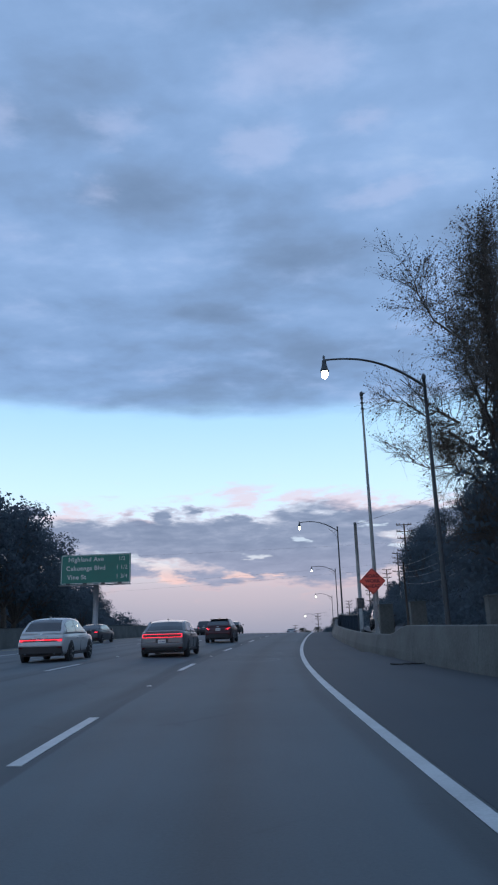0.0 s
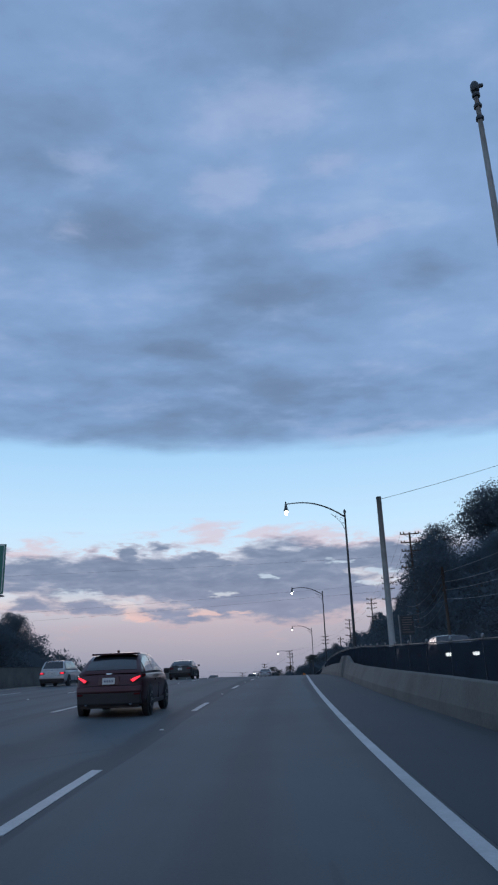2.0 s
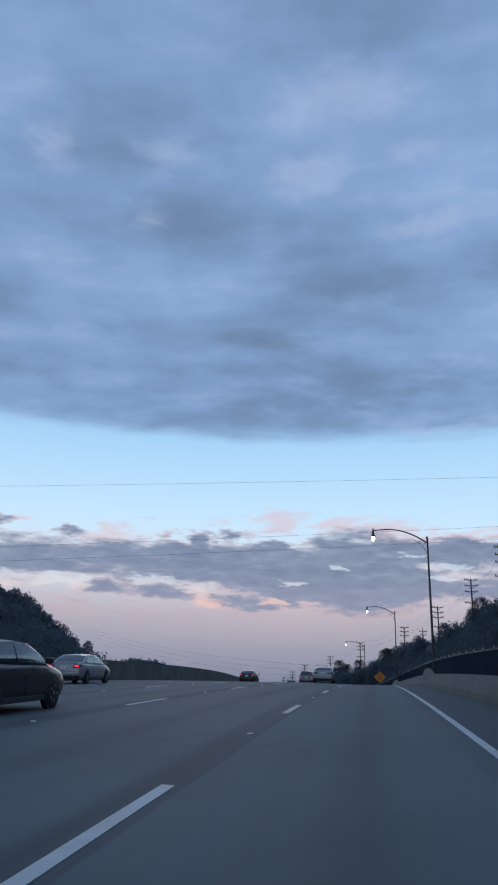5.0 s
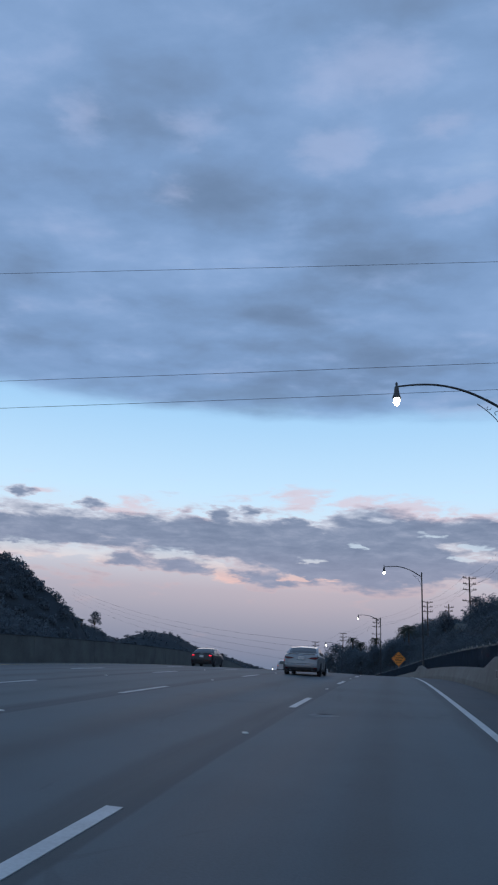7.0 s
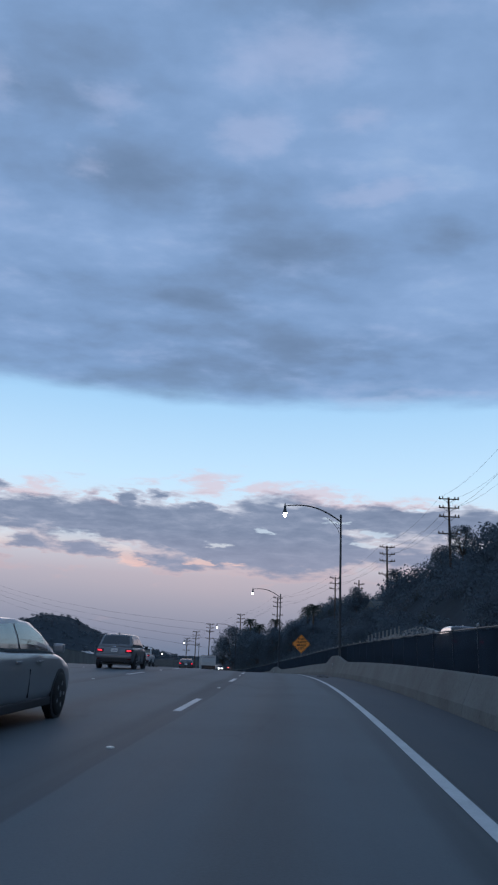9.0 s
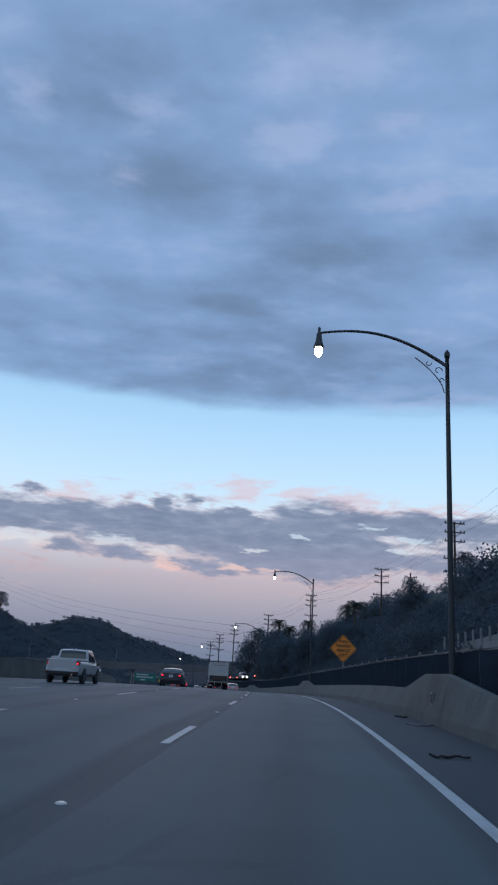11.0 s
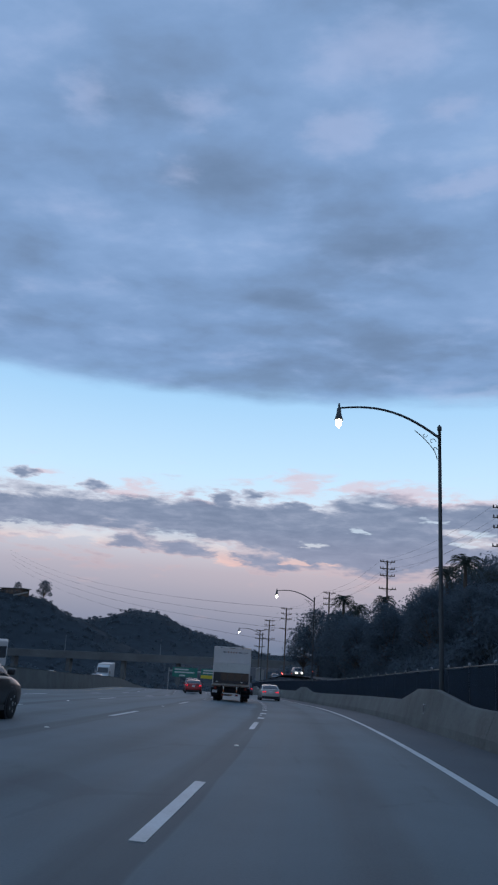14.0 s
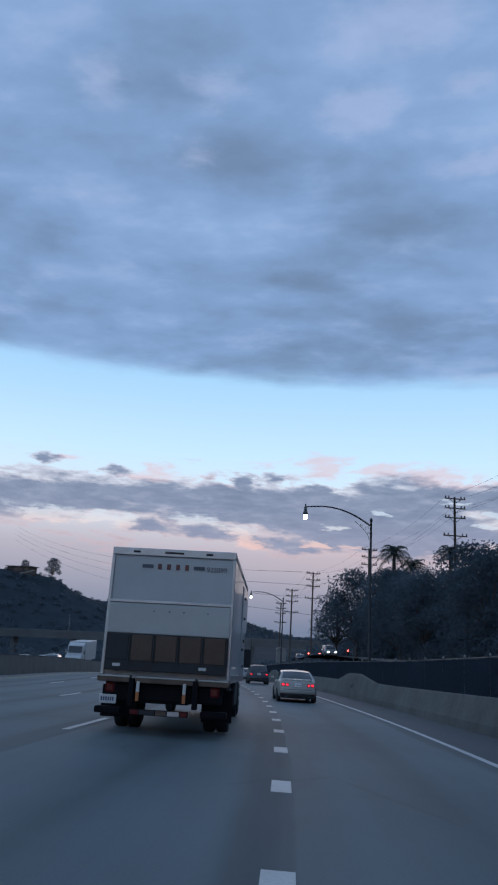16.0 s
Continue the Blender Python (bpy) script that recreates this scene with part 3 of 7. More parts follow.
def ground_height(x, y):
    s, lat, z0 = beside(x, y)
    x, y = np.asarray(x, float).ravel(), np.asarray(y, float).ravel()
    hr = np.interp(s, [-100, 40, 90, 330, 420, 600, 760], [0.8, 0.9, 1.0, 1.0, 0.75, 0.5, 0.35])
    so = np.interp(s, [280, 330, 380, 460], [0, 2.5, 6, 7])
    su = np.interp(s, [-70, 80, 130, 178, 235, 300, 340, 378, 460], [0.15, 0.15, 0.6, 1.2, 1.9, 1.9, 3.0, 4.2, 4.6])
    la = np.where(lat > 6.5, np.maximum(lat - so, 6.5), lat)
    right = np.interp(la, [0, 7.5, 9.0, 13.5, 15, 20, 26, 34, 50, 80, 200], [-0.35, -0.35, 0.0, 0.0, 1.0, 7.1, 13.1, 17.1, 19.6, 22, 24])
    right = np.where(lat > 13.5, right * hr, right) + su * np.interp(lat, [8.0, 11.0, 30, 60], [0, 1, 0.6, 0])
    hl = np.interp(s, [-100, 60, 110, 150, 185, 205, 220, 235, 250, 420, 760], [0.6, 0.6, 0.55, 1.0, 1.35, 1.25, 0.7, 0.2, 0.06, 0.1, 0.5])
    left = np.interp(-lat, [0, 18, 19.5, 38, 42, 60, 90, 150, 300], [-0.45, -0.45, -0.45, -0.45, 0.8, 9.5, 14.5, 17, 12]) 
    left = np.where(lat < -36, -0.2 + (left + 0.2) * hl, left)
    near = z0 + np.where(lat > 0, right, left)
    rough = np.where(lat > 0, ease(lat, 18, 40), ease(-lat, 40, 62))
    near = near + rough * np.where(lat > 0, 1.0, hl) * (1.6 * ripple(x, y, 38, 3) + 0.7 * ripple(x, y, 14, 5))
    far = -10 + 2.5 * ripple(x, y, 260, 8) - 0.0075 * np.clip(y - 250, 0, 1600)
    ridge = np.interp(x, [-1400, -900, -600, -430, -399, -356, -329, -280, -234, -212, -135, -92, -29, 120, 500, 1200], [60, 75, 50, 62, 66, 80, 84, 79, 55, 50, 30, 19, 12, 14, 40, 50])
    far = far + ridge * np.exp(-((y - 1650) / 170.0) ** 2)
    hill = np.interp(x, [-700, -420, -300, -224, -199, -183, -170, -151, -130, -110, -70], [28, 42, 50, 50, 46, 42, 33, 27, 16, 8, 0])
    far = far + hill * np.exp(-((y - 756) / 85.0) ** 2)
    far = far + 26 * np.exp(-(((x - 330) / 160.0) ** 2 + ((y - 760) / 300.0) ** 2))
    w = np.clip(ease(np.abs(lat), 130, 330) + ease(s, 560, 720), 0, 1)
    bluff = np.interp(x, [-420, -260, -170, -134, -116, -104, -94, -86, -79], [20, 55, 60, 54, 44, 34, 25, 13, 0]) + 2.5 * ripple(x, y, 16, 5) * ease(-x, 81, 95)
    return near * (1 - w) + far * w + bluff * np.exp(-((y - 420) / 36.0) ** 2)


def axis(lo, a, b, hi, fine, growth):
    mid = list(np.arange(a, b + fine / 2, fine))
    st = fine
    while mid[-1] < hi:
        st *= growth
        mid.append(mid[-1] + st)
    st = fine
    while mid[0] > lo:
        st *= growth
        mid.insert(0, mid[0] - st)
    return np.array(mid)


gx, gy = axis(-4200, -150, 100, 4200, 2.0, 1.13), axis(-1500, -80, 540, 4300, 4.0, 1.09)
GX, GY = np.meshgrid(gx, gy, indexing="ij")
gz = ground_height(GX, GY)
kk = len(gy)
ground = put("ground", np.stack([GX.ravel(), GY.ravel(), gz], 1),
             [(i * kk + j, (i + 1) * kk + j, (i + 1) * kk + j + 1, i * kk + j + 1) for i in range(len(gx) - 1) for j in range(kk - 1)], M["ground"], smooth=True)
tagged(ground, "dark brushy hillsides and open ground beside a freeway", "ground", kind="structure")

# ---------------------------------------------------------------- freeway

ROAD_S = np.arange(-70.0, 560.0, 2.5)
road = sheet("road", ROAD_S, [-18.6, -15.0, -13.2, -9.55, -5.72, -3.8, -1.85, 0, 1.915], 0.0, M["lanes"])
tagged(road, "worn grey freeway lanes with tyre-darkened wheel tracks", "road", kind="structure")
shoulder = sheet("road_shoulder", ROAD_S, [1.92, 3.0, 4.3], 0.0, M["shoulder"])
tagged(shoulder, "dark asphalt shoulder beside a concrete barrier", "shoulder", kind="structure")
apron = sheet("road_apron", np.arange(-40.0, 34.0, 2.0), [4.304, 5.4, 6.7], -0.004, M["shoulder"])
tagged(apron, "dark stained asphalt where the shoulder widens", "shoulder", kind="structure")
opposite = sheet("road_opposite", ROAD_S, [-37, -33, -28, -24, -19.4], -0.03, M["lanes"])
tagged(opposite, "grey lanes of the opposite carriageway", "road", kind="structure")


def street(s):
    """How far the street beside the freeway has swung out, and its height."""
    return np.interp(s, [280, 330, 380, 460], [0, 2.5, 6, 7]), np.interp(s, [-70, 80, 130, 178, 235, 300, 340, 378, 460], [0.15, 0.15, 0.6, 1.2, 1.9, 1.9, 3.0, 4.2, 4.6])


FS = np.arange(-70.0, 440.0, 2.5)
out_, up_ = street(FS)
fv = at(FS[:, None], np.array([6.8, 9.5, 13.2])[None, :] + out_[:, None], (up_ + 0.06)[:, None] - bank(np.array([6.8, 9.5, 13.2]))[None, :])
frontage = put("road_frontage", fv.reshape(-1, 3), [(i * 3 + j, i * 3 + j + 1, i * 3 + j + 4, i * 3 + j + 3) for i in range(len(FS) - 1) for j in range(2)], M["street"], None, "", True,
               np.stack([np.repeat(FS, 3), np.tile([6.8, 9.5, 13.2], len(FS))], 1))
tagged(frontage, "dark asphalt street behind the barrier fence", "road", kind="structure")

line_s = np.arange(-40.0, 470.0, 1.5)
tagged(sheet("edge_line", line_s, [1.73, 1.88], 0.004, M["white_line"]), "solid white edge line, slightly worn", "road line", kind="structure")
tagged(sheet("edge_line_median", line_s, [-17.0, -16.86], 0.004, M["yellow_line"]), "solid yellow edge line by the median barrier", "road line", kind="structure")


def dash(s0, s1, lat, width, parent):
    k = np.linspace(s0, s1, 3)
    g, h = np.meshgrid(k, [lat - width / 2, lat + width / 2], indexing="ij")
    up, low = at(g, h, 0.007).reshape(-1, 3), at(g, h, -0.02).reshape(-1, 3)
    v = np.concatenate([up, low])
    f = [(0, 1, 3, 2), (2, 3, 5, 4), (0, 6, 7, 1), (4, 5, 11, 10), (0, 2, 8, 6), (2, 4, 10, 8), (1, 7, 9, 3), (3, 9, 11, 5)]
    return put("dash", v, f, M["white_line"], parent)


CYCLE, PHASE = 14.63, 7.38
for lat in (-1.92, -5.8, -9.6, -13.2):
    for k in range(-4, 30):
        s0 = PHASE + k * CYCLE
        if lat == -1.92 and s0 > 246:
            break
        dash(s0, s0 + 3.66, lat, 0.14, road)
for k in range(34):
    s0 = 247.75 + k * 4.45
    dash(s0, s0 + 0.95, -1.86, 0.24, road)
k_disc = turned([(0.055, 0.0), (0.05, 0.012), (0.03, 0.02)], 10)
for lat in (-1.92, -5.8, -9.6):
    for k in range(-3, 17):
        o = put("reflector", k_disc[0], k_disc[1], M["reflector"], road)
        o.matrix_world = stand(PHASE + k * CYCLE + 9.15, lat, 0.0)

# round detector loops and straight saw cuts, sealed with pale mortar
SEAL = paint("pale_sealed_saw_cut", (0.27, 0.285, 0.29), 0.8, vary=0.35, scale=3.0, fine=25)


def saw_cut(points, width=0.028):
    """A thin strip of sealant along (distance, offset) pairs."""
    q = np.array(points, float)
    d = np.gradient(q, axis=0)
    d /= np.linalg.norm(d, axis=1)[:, None]
    side = np.stack([-d[:, 1], d[:, 0]], 1) * width / 2
    v = np.concatenate([at(*(q - side).T, 0.004), at(*(q + side).T, 0.004)])
    k = len(q)
    return put("saw_cut", v, [(i, i + 1, k + i + 1, k + i) for i in range(k - 1)], SEAL, road)


for s in (26.9, 32.5):
    a = np.linspace(0, 2 * math.pi, 41)
    saw_cut(np.stack([s + 0.92 * np.sin(a), 0.02 + 0.93 * np.cos(a)], 1))
for s, a, b in ((29.3, -1.5, 1.3), (29.55, -1.1, 1.7), (30.75, -1.5, 1.2), (31.0, -0.9, 1.5)):
    saw_cut([(s + 0.03, a), (s, (a + b) / 2), (s - 0.03, b)], 0.022)
saw_cut([(27.65, 0.55), (27.8, 1.0), (28.0, 1.7)], 0.022)
saw_cut([(31.85, 0.7), (31.4, 1.1), (30.9, 1.55)], 0.022)
saw_cut([(27.35, 0.55), (27.7, 0.72)], 0.05)

# ---------------------------------------------------------------- barrier on the shoulder

HUMPS = [82.0, 138.0, 194.2, 249.2, 304.8, 357.0, 409.5]
LAMPS = [29.0, 83.1, 137.4, 192.9, 248.8, 304.3, 356.5, 409.0]


def wall_height(s):
    base = float(np.interp(s, [16, 25.5, 27.5, 36, 48, 58, 67, 73, 120, 145, 190, 231, 280], [1.12, 1.10, 0.76, 0.74, 0.80, 0.79, 0.80, 0.86, 0.88, 0.88, 0.93, 0.90, 1.0]))
    rise = max(float(np.interp(s - a, [-8.4, -6.4, -1.7, 1.6, 5.6], [0, 0.06, 1, 1, 0])) for a in HUMPS)
    return base + 0.46 * rise


def wall_face(s):
    """Offset of the barrier's foot to the right of the lane's centre."""
    return np.interp(s, [10, 17, 24, 30, 36, 45, 58, 70, 80.7, 80.8, 120, 145, 190, 200, 240, 430], [6.4, 5.6, 5.1, 4.65, 4.35, 4.1, 3.80, 3.80, 3.95, 3.82, 3.76, 3.78, 3.92, 3.95, 3.85, 3.9])


def barrier_panel(s0, s1, heights, name, face, lean, thick, base, parent, material):
    """One length of cast wall between two joints, with a chamfered top."""
    ks = np.linspace(s0 + 0.012, s1 - 0.012, 7)
    sec = []
    side = face
    for s in ks:
        h = heights(s)
        face = float(wall_face(s)) if side > 0 else side
        if side > 0:
            lean = float(np.interp(s, [45, 58], [0.16, 0.36]))
        sec.append([(s, face, base), (s, face + lean * 0.25, 0.25), (s, face + lean, h - 0.03), (s, face + lean + 0.03, h), (s, face + lean + thick - 0.03, h), (s, face + lean + thick, h - 0.03), (s, face + lean + thick, base)])
    q = np.array(sec)
    v = at(q[..., 0], q[..., 1], q[..., 2]).reshape(-1, 3)
    k = 7
    f = [(i * k + j, i * k + j + 1, (i + 1) * k + j + 1, (i + 1) * k + j) for i in range(6) for j in range(k - 1)]
    f += [tuple(range(k))[::-1], tuple(range(6 * k, 7 * k))]
    return put(name, v, f, material, parent)


wall_right = tagged(new("wall_shoulder"), "stained cast concrete barrier rising round the lamp posts", "barrier", kind="structure")
cuts = sorted(set(list(np.arange(12, 430, 6.0)) + [29.0 - 4.5, 29.0 + 4.5, 80.75] + [a + d for a in HUMPS for d in (-8.4, -1.7, 1.6, 5.6)]))
cuts = [c for i, c in enumerate(cuts) if i == 0 or c - cuts[i - 1] > 0.8]
for a, b in zip(cuts, cuts[1:]):
    barrier_panel(a, b, wall_height, "panel", 4.12, 0.16, 0.22, -0.3, wall_right, M["concrete"])

for a in HUMPS:
    plate = part("access_plate", boxed(-0.03, 0.035, -0.13, 0.13, 0.52, 0.86, bevel=0.01), M["galv"], wall_right, "small steel access plate")
    plate.matrix_world = stand(a - 0.6, float(wall_face(a)) + 0.185)
    part("plate_lid", boxed(-0.042, -0.028, -0.10, 0.10, 0.56, 0.82, bevel=0.005), M["lamp_steel"], plate)

wall_median = tagged(new("wall_median"), "tall plain concrete median barrier, stained by traffic", "barrier", kind="structure")
for a in np.arange(-60.0, 540.0, 9.0):
    barrier_panel(a, a + 9.0, lambda s: 1.38, "panel", -18.75, -0.16, -0.25, -0.2, wall_median, M["concrete"])

# ---------------------------------------------------------------- screened fence behind the barrier

fence = thing("fence", Matrix(), "dark screened chain-link fence on the wall behind the barrier", "fence")


def fence_top(s):
    return float(np.interp(s, [50, 61, 68, 74, 150, 210, 300, 430], [1.58, 1.62, 1.68, 1.76, 1.92, 2.1, 2.2, 2.2]))


for s in np.arange(44.0, 420.0, 3.0):
    lat = float(wall_face(s)) + 0.95
    base, top = at(s, lat, -0.3), at(s, lat, fence_top(s) + 0.06)
    v, f = tube([base, (base + top) / 2, top], 0.03, 6)
    post = put("post", v, f, M["lamp_steel"], fence)
    v, f = turned([(0.035, -0.03), (0.045, 0.0), (0.04, 0.04), (0.012, 0.07)], 8)
    put("cap", v + top, f, M["galv"], post, "pale steel post cap")
    k = np.linspace(s + 0.02, s + 2.98, 4)
    sag = [fence_top(q) - 0.02 - 0.03 * math.sin((q - s) / 3 * math.pi) for q in k]
    near, far = wall_face(k) + 0.92, wall_face(k) + 0.94
    lo, hi, lo2, hi2 = at(k, near, -0.2), at(k, near, np.array(sag)), at(k, far, -0.2), at(k, far, np.array(sag))
    v = np.concatenate([lo, hi, lo2, hi2])
    f = [(i, i + 1, i + 5, i + 4) for i in range(3)] + [(8 + i, 12 + i, 13 + i, 9 + i) for i in range(3)] + [(4 + i, 5 + i, 13 + i, 12 + i) for i in range(3)]
    if s > 43:
        put("screen", v, f, M["fabric"], fence)
    v, f = tube(at(k, wall_face(k) + 0.95, np.array([fence_top(q) for q in k])), 0.022, 6)
    put("top_rail", v, f, M["lamp_steel"], fence)

# ---------------------------------------------------------------- street lamps


def street_lamp():
    """Tall pole with a bowed mast arm, a scroll bracket and a bell-shaped lantern; the arm reaches to -x."""
    ob = thing("street_lamp", Matrix(), "dark steel lamp post with a bowed arm and lit bell lantern", "street lamp", "lamp posts along the shoulder")
    z = np.linspace(0, 11.45, 9)
    v, f = tube([(0, 0, q) for q in z], np.interp(z, [0, 11.45], [0.108, 0.066]), 12)
    put("pole", v, f, M["lamp_steel"], ob, smooth=True)
    v, f = turned([(0.24, 0.0), (0.24, 0.06), (0.18, 0.10), (0.16, 0.55), (0.13, 0.62)], 12)
    put("base_plate", v, f, M["lamp_steel"], ob)
    v, f = turned([(0.085, 11.45), (0.10, 11.50), (0.09, 11.6), (0.02, 11.7)], 10)
    put("finial", v, f, M["lamp_steel"], ob)
    u = np.linspace(0, 1, 14)
    arm = np.stack([-4.25 * u, 0 * u, 11.14 + 1.0 * (1 - (1 - u) ** 2.3) + 0.20 * np.sin(u * math.pi)], 1)
    v, f = tube(arm, np.interp(u, [0, 1], [0.06, 0.038]), 8)
    put("arm", v, f, M["lamp_steel"], ob, smooth=True)
    # scroll under the arm
    pieces = []
    w = np.linspace(0, 1, 14)
    pieces.append(tube(np.stack([-0.10 - 0.95 * w, 0 * w, 10.25 + 1.16 * w ** 0.6], 1), 0.018, 5))
    for cx, cz, r0, sg in ((-0.30, 10.98, 0.15, 1), (-0.62, 11.24, 0.11, -1), (-0.20, 10.66, 0.10, 1)):
        a = np.linspace(0, 4.6, 16)
        rr = r0 * (1 - a / 6.5)
        pieces.append(tube(np.stack([cx + rr * np.cos(a * sg), 0 * a, cz + rr * np.sin(a * sg)], 1), 0.014, 5))
    v, f = joined(pieces)
    put("scroll_bracket", v, f, M["lamp_steel"], ob)
    x = -4.25
    v, f = turned([(0.03, 12.34), (0.05, 12.28), (0.045, 12.16), (0.085, 12.12), (0.10, 11.95), (0.12, 11.84), (0.16, 11.72), (0.185, 11.65), (0.17, 11.63)], 14)
    put("lantern_hood", v + np.array([x, 0, 0]), f, M["lamp_steel"], ob, smooth=True)
    v, f = turned([(0.12, 11.64), (0.135, 11.57), (0.13, 11.47), (0.095, 11.37), (0.03, 11.31)], 14)
    put("globe", v + np.array([x, 0, 0]), f, M["lens"], ob, "glowing warm white glass globe", smooth=True)
    return ob


lamp = street_lamp()
LAMP_LAT = [7.38, 5.12, 4.70, 4.55, 4.72, 5.1, 5.1, 5.1]
LAMP_UP = [-0.44, -0.17, -0.25, -0.5, -0.1, -0.6, -1.1, -1.1]
LAMP_TURN = [12, 8, 4, 0, 4, 0, 0, 0]
LAMP_REACH = [1.0, 1.0, 1.0, 0.95, 0.96, 1.0, 1.0, 1.0]
for i, s in enumerate(LAMPS):
    m = stand(s, LAMP_LAT[i], LAMP_UP[i], LAMP_TURN[i]) @ Matrix.Diagonal((LAMP_REACH[i], 1, 1, 1))
    if i == 0:
        lamp.matrix_world = m
    else:
        copy_thing(lamp, m)

# ---------------------------------------------------------------- signs


def diamond_sign(name, m, side, material, lines, sizes, label, post_z, ink):
    """A square warning sign on its corner, facing the traffic; m stands at the sign's centre."""
    ob = thing(name, m, label, "road sign")
    h = side / math.sqrt(2)
    bm = boxed(-side / 2, side / 2, -0.012, 0.012, -side / 2, side / 2, m=pose(0, 0, 0, 0, 45, 0))
    bmesh.ops.bevel(bm, geom=[e for e in bm.edges if abs(e.verts[0].co.y - e.verts[1].co.y) > 0.01], offset=side * 0.04, segments=3, affect="EDGES")
    part("panel", bm, material, ob)
    bm = bmesh.new()
    d, w = side / 2 - side * 0.035, side * 0.011
    for a in range(4):
        box(bm, -d, d, -0.016, -0.0125, d - w, d + w, m=pose(0, 0, 0, 0, 45 + 90 * a, 0))
    part("border", bm, ink, ob, "thin black border")
    n = len(lines)
    for i, text in enumerate(lines):
        words(text, sizes[i], ink, pose(0, -0.018, ((n - 1) / 2 - i) * sizes[0] * 1.12, 0, 0, 0), ob, "black capital letters", 1.08, bold=0.028)
    bm = boxed(-0.045, 0.045, 0.015, 0.075, post_z, h * 0.8, bevel=0.006)
    part("post", bm, M["galv"], ob)
    part("cross_brace", boxed(-h * 0.7, h * 0.7, 0.013, 0.03, -0.04, 0.04), M["galv"], ob)
    return ob


red_sign = diamond_sign("work_sign", stand(45.0, 6.12, 3.5), 1.12, M["red_sign"], ["ROAD", "WORK", "AHEAD"], [0.27, 0.27, 0.27],
                        "red-orange diamond road work sign on a steel post", -3.5, M["sign_red_ink"])
merge_sign = diamond_sign("merge_sign", stand(238.2, 6.3, 4.1), 1.70, M["orange_sign"], ["THRU", "TRAFFIC", "MERGE", "LEFT"], [0.34, 0.34, 0.34, 0.34],
                          "orange diamond merge sign with black letters above the fence", -4.3, M["sign_black"])


def guide_sign():
    """Green distance sign on a single stout post behind the median."""
    ob = thing("guide_sign", stand(72.9, -19.33, 0.0, 2), "wide green distance sign with white letters on a post", "road sign")
    w, z0, z1 = 3.55, 5.45, 8.38
    part("panel", boxed(-w, w, -0.05, 0.05, z0, z1, bevel=0.02), M["green_sign"], ob)
    bm = bmesh.new()
    for a in (z0 + 0.07, z1 - 0.07):
        box(bm, -w + 0.1, w - 0.1, -0.06, -0.052, a - 0.03, a + 0.03)
    for a in (-w + 0.09, w - 0.09):
        box(bm, a - 0.03, a + 0.03, -0.06, -0.052, z0 + 0.1, z1 - 0.1)
    part("border", bm, M["sign_white"], ob, "white border line")
    for i, (name, dist) in enumerate((("Highland Ave", "1/2"), ("Cahuenga Blvd", "1 1/2"), ("Vine St", "1 3/4"))):
        z = z1 - 0.5 - i * 0.88
        t = words(name, 0.62, M["sign_white"], pose(-1.0 if i < 2 else -1.9, -0.058, z), ob, "white lettering", 1.08, bold=0.02)
        words(dist, 0.58, M["sign_white"], pose(2.65, -0.058, z), ob, "white lettering")
    bm = bmesh.new()
    box(bm, -w - 0.05, w + 0.05, -0.55, 0.15, z0 - 0.16, z0 - 0.10)
    part("catwalk", bm, M["galv"], ob)
    bm = bmesh.new()
    for a in (-2.0, 2.0):
        box(bm, a - 0.08, a + 0.08, 0.05, 0.22, z0 - 0.1, z1 - 0.1)
    part("stiffener", bm, M["galv"], ob)
    part("crossbeam", boxed(-2.3, 2.3, 0.2, 0.5, z0 + 0.4, z0 + 0.75, bevel=0.02), M["galv"], ob)
    v, f = tube([(0, 0.35, -0.3), (0, 0.35, 3), (0, 0.35, z0 + 0.9)], [0.27, 0.26, 0.24], 14)
    put("post", v, f, M["galv"], ob, smooth=True)
    for a in (-2.6, -0.9, 0.9, 2.6):
        part("sign_light", boxed(a - 0.2, a + 0.2, -0.62, -0.45, z0 - 0.1, z0 + 0.04, bevel=0.02), M["lamp_steel"], ob)
    return ob


guide_sign()


def overhead_signs(s, lat):
    """Gantry far down the road with a green panel and a green and yellow exit panel."""
    ob = thing("sign_gantry", stand(s, lat), "overhead gantry with green and yellow exit signs", "road sign")
    for x in (-9.5, 9.5):
        v, f = tube([(x, 0.3, -0.5), (x, 0.3, 8.4)], 0.22, 10)
        put("column", v, f, M["galv"], ob)
    part("truss", boxed(-9.5, 9.5, 0.1, 0.5, 7.2, 7.7, bevel=0.03), M["galv"], ob)
    part("green_panel", boxed(-8.3, 0.0, -0.05, 0.05, 5.6, 8.6, bevel=0.03), M["green_sign"], ob, "green panel with white bars")
    bm = bmesh.new()
    for z, a, b in ((8.0, -7.6, -3.0), (7.1, -7.6, -1.0), (6.1, -6.0, -4.0)):
        box(bm, a, b, -0.07, -0.055, z - 0.22, z + 0.22)
    part("sign_bar", bm, M["sign_white"], ob, "white bars of lettering")
    bm = bmesh.new()
    for z, a, b in ((8.05, 1.9, 6.6), (7.25, 1.9, 5.4)):
        box(bm, a, b, -0.07, -0.055, z - 0.2, z + 0.2)
    part("sign_bar", bm, M["sign_white"], ob, "white bars of lettering")
    part("exit_panel", boxed(1.2, 7.4, -0.05, 0.05, 6.6, 8.6, bevel=0.03), M["green_sign"], ob, "green panel")
    part("yellow_panel", boxed(1.2, 7.4, -0.05, 0.05, 5.5, 6.55, bevel=0.03), M["yellow_sign"], ob, "yellow exit strip")
    return ob


overhead_signs(482.0, -4.0)

# ---------------------------------------------------------------- poles and wires


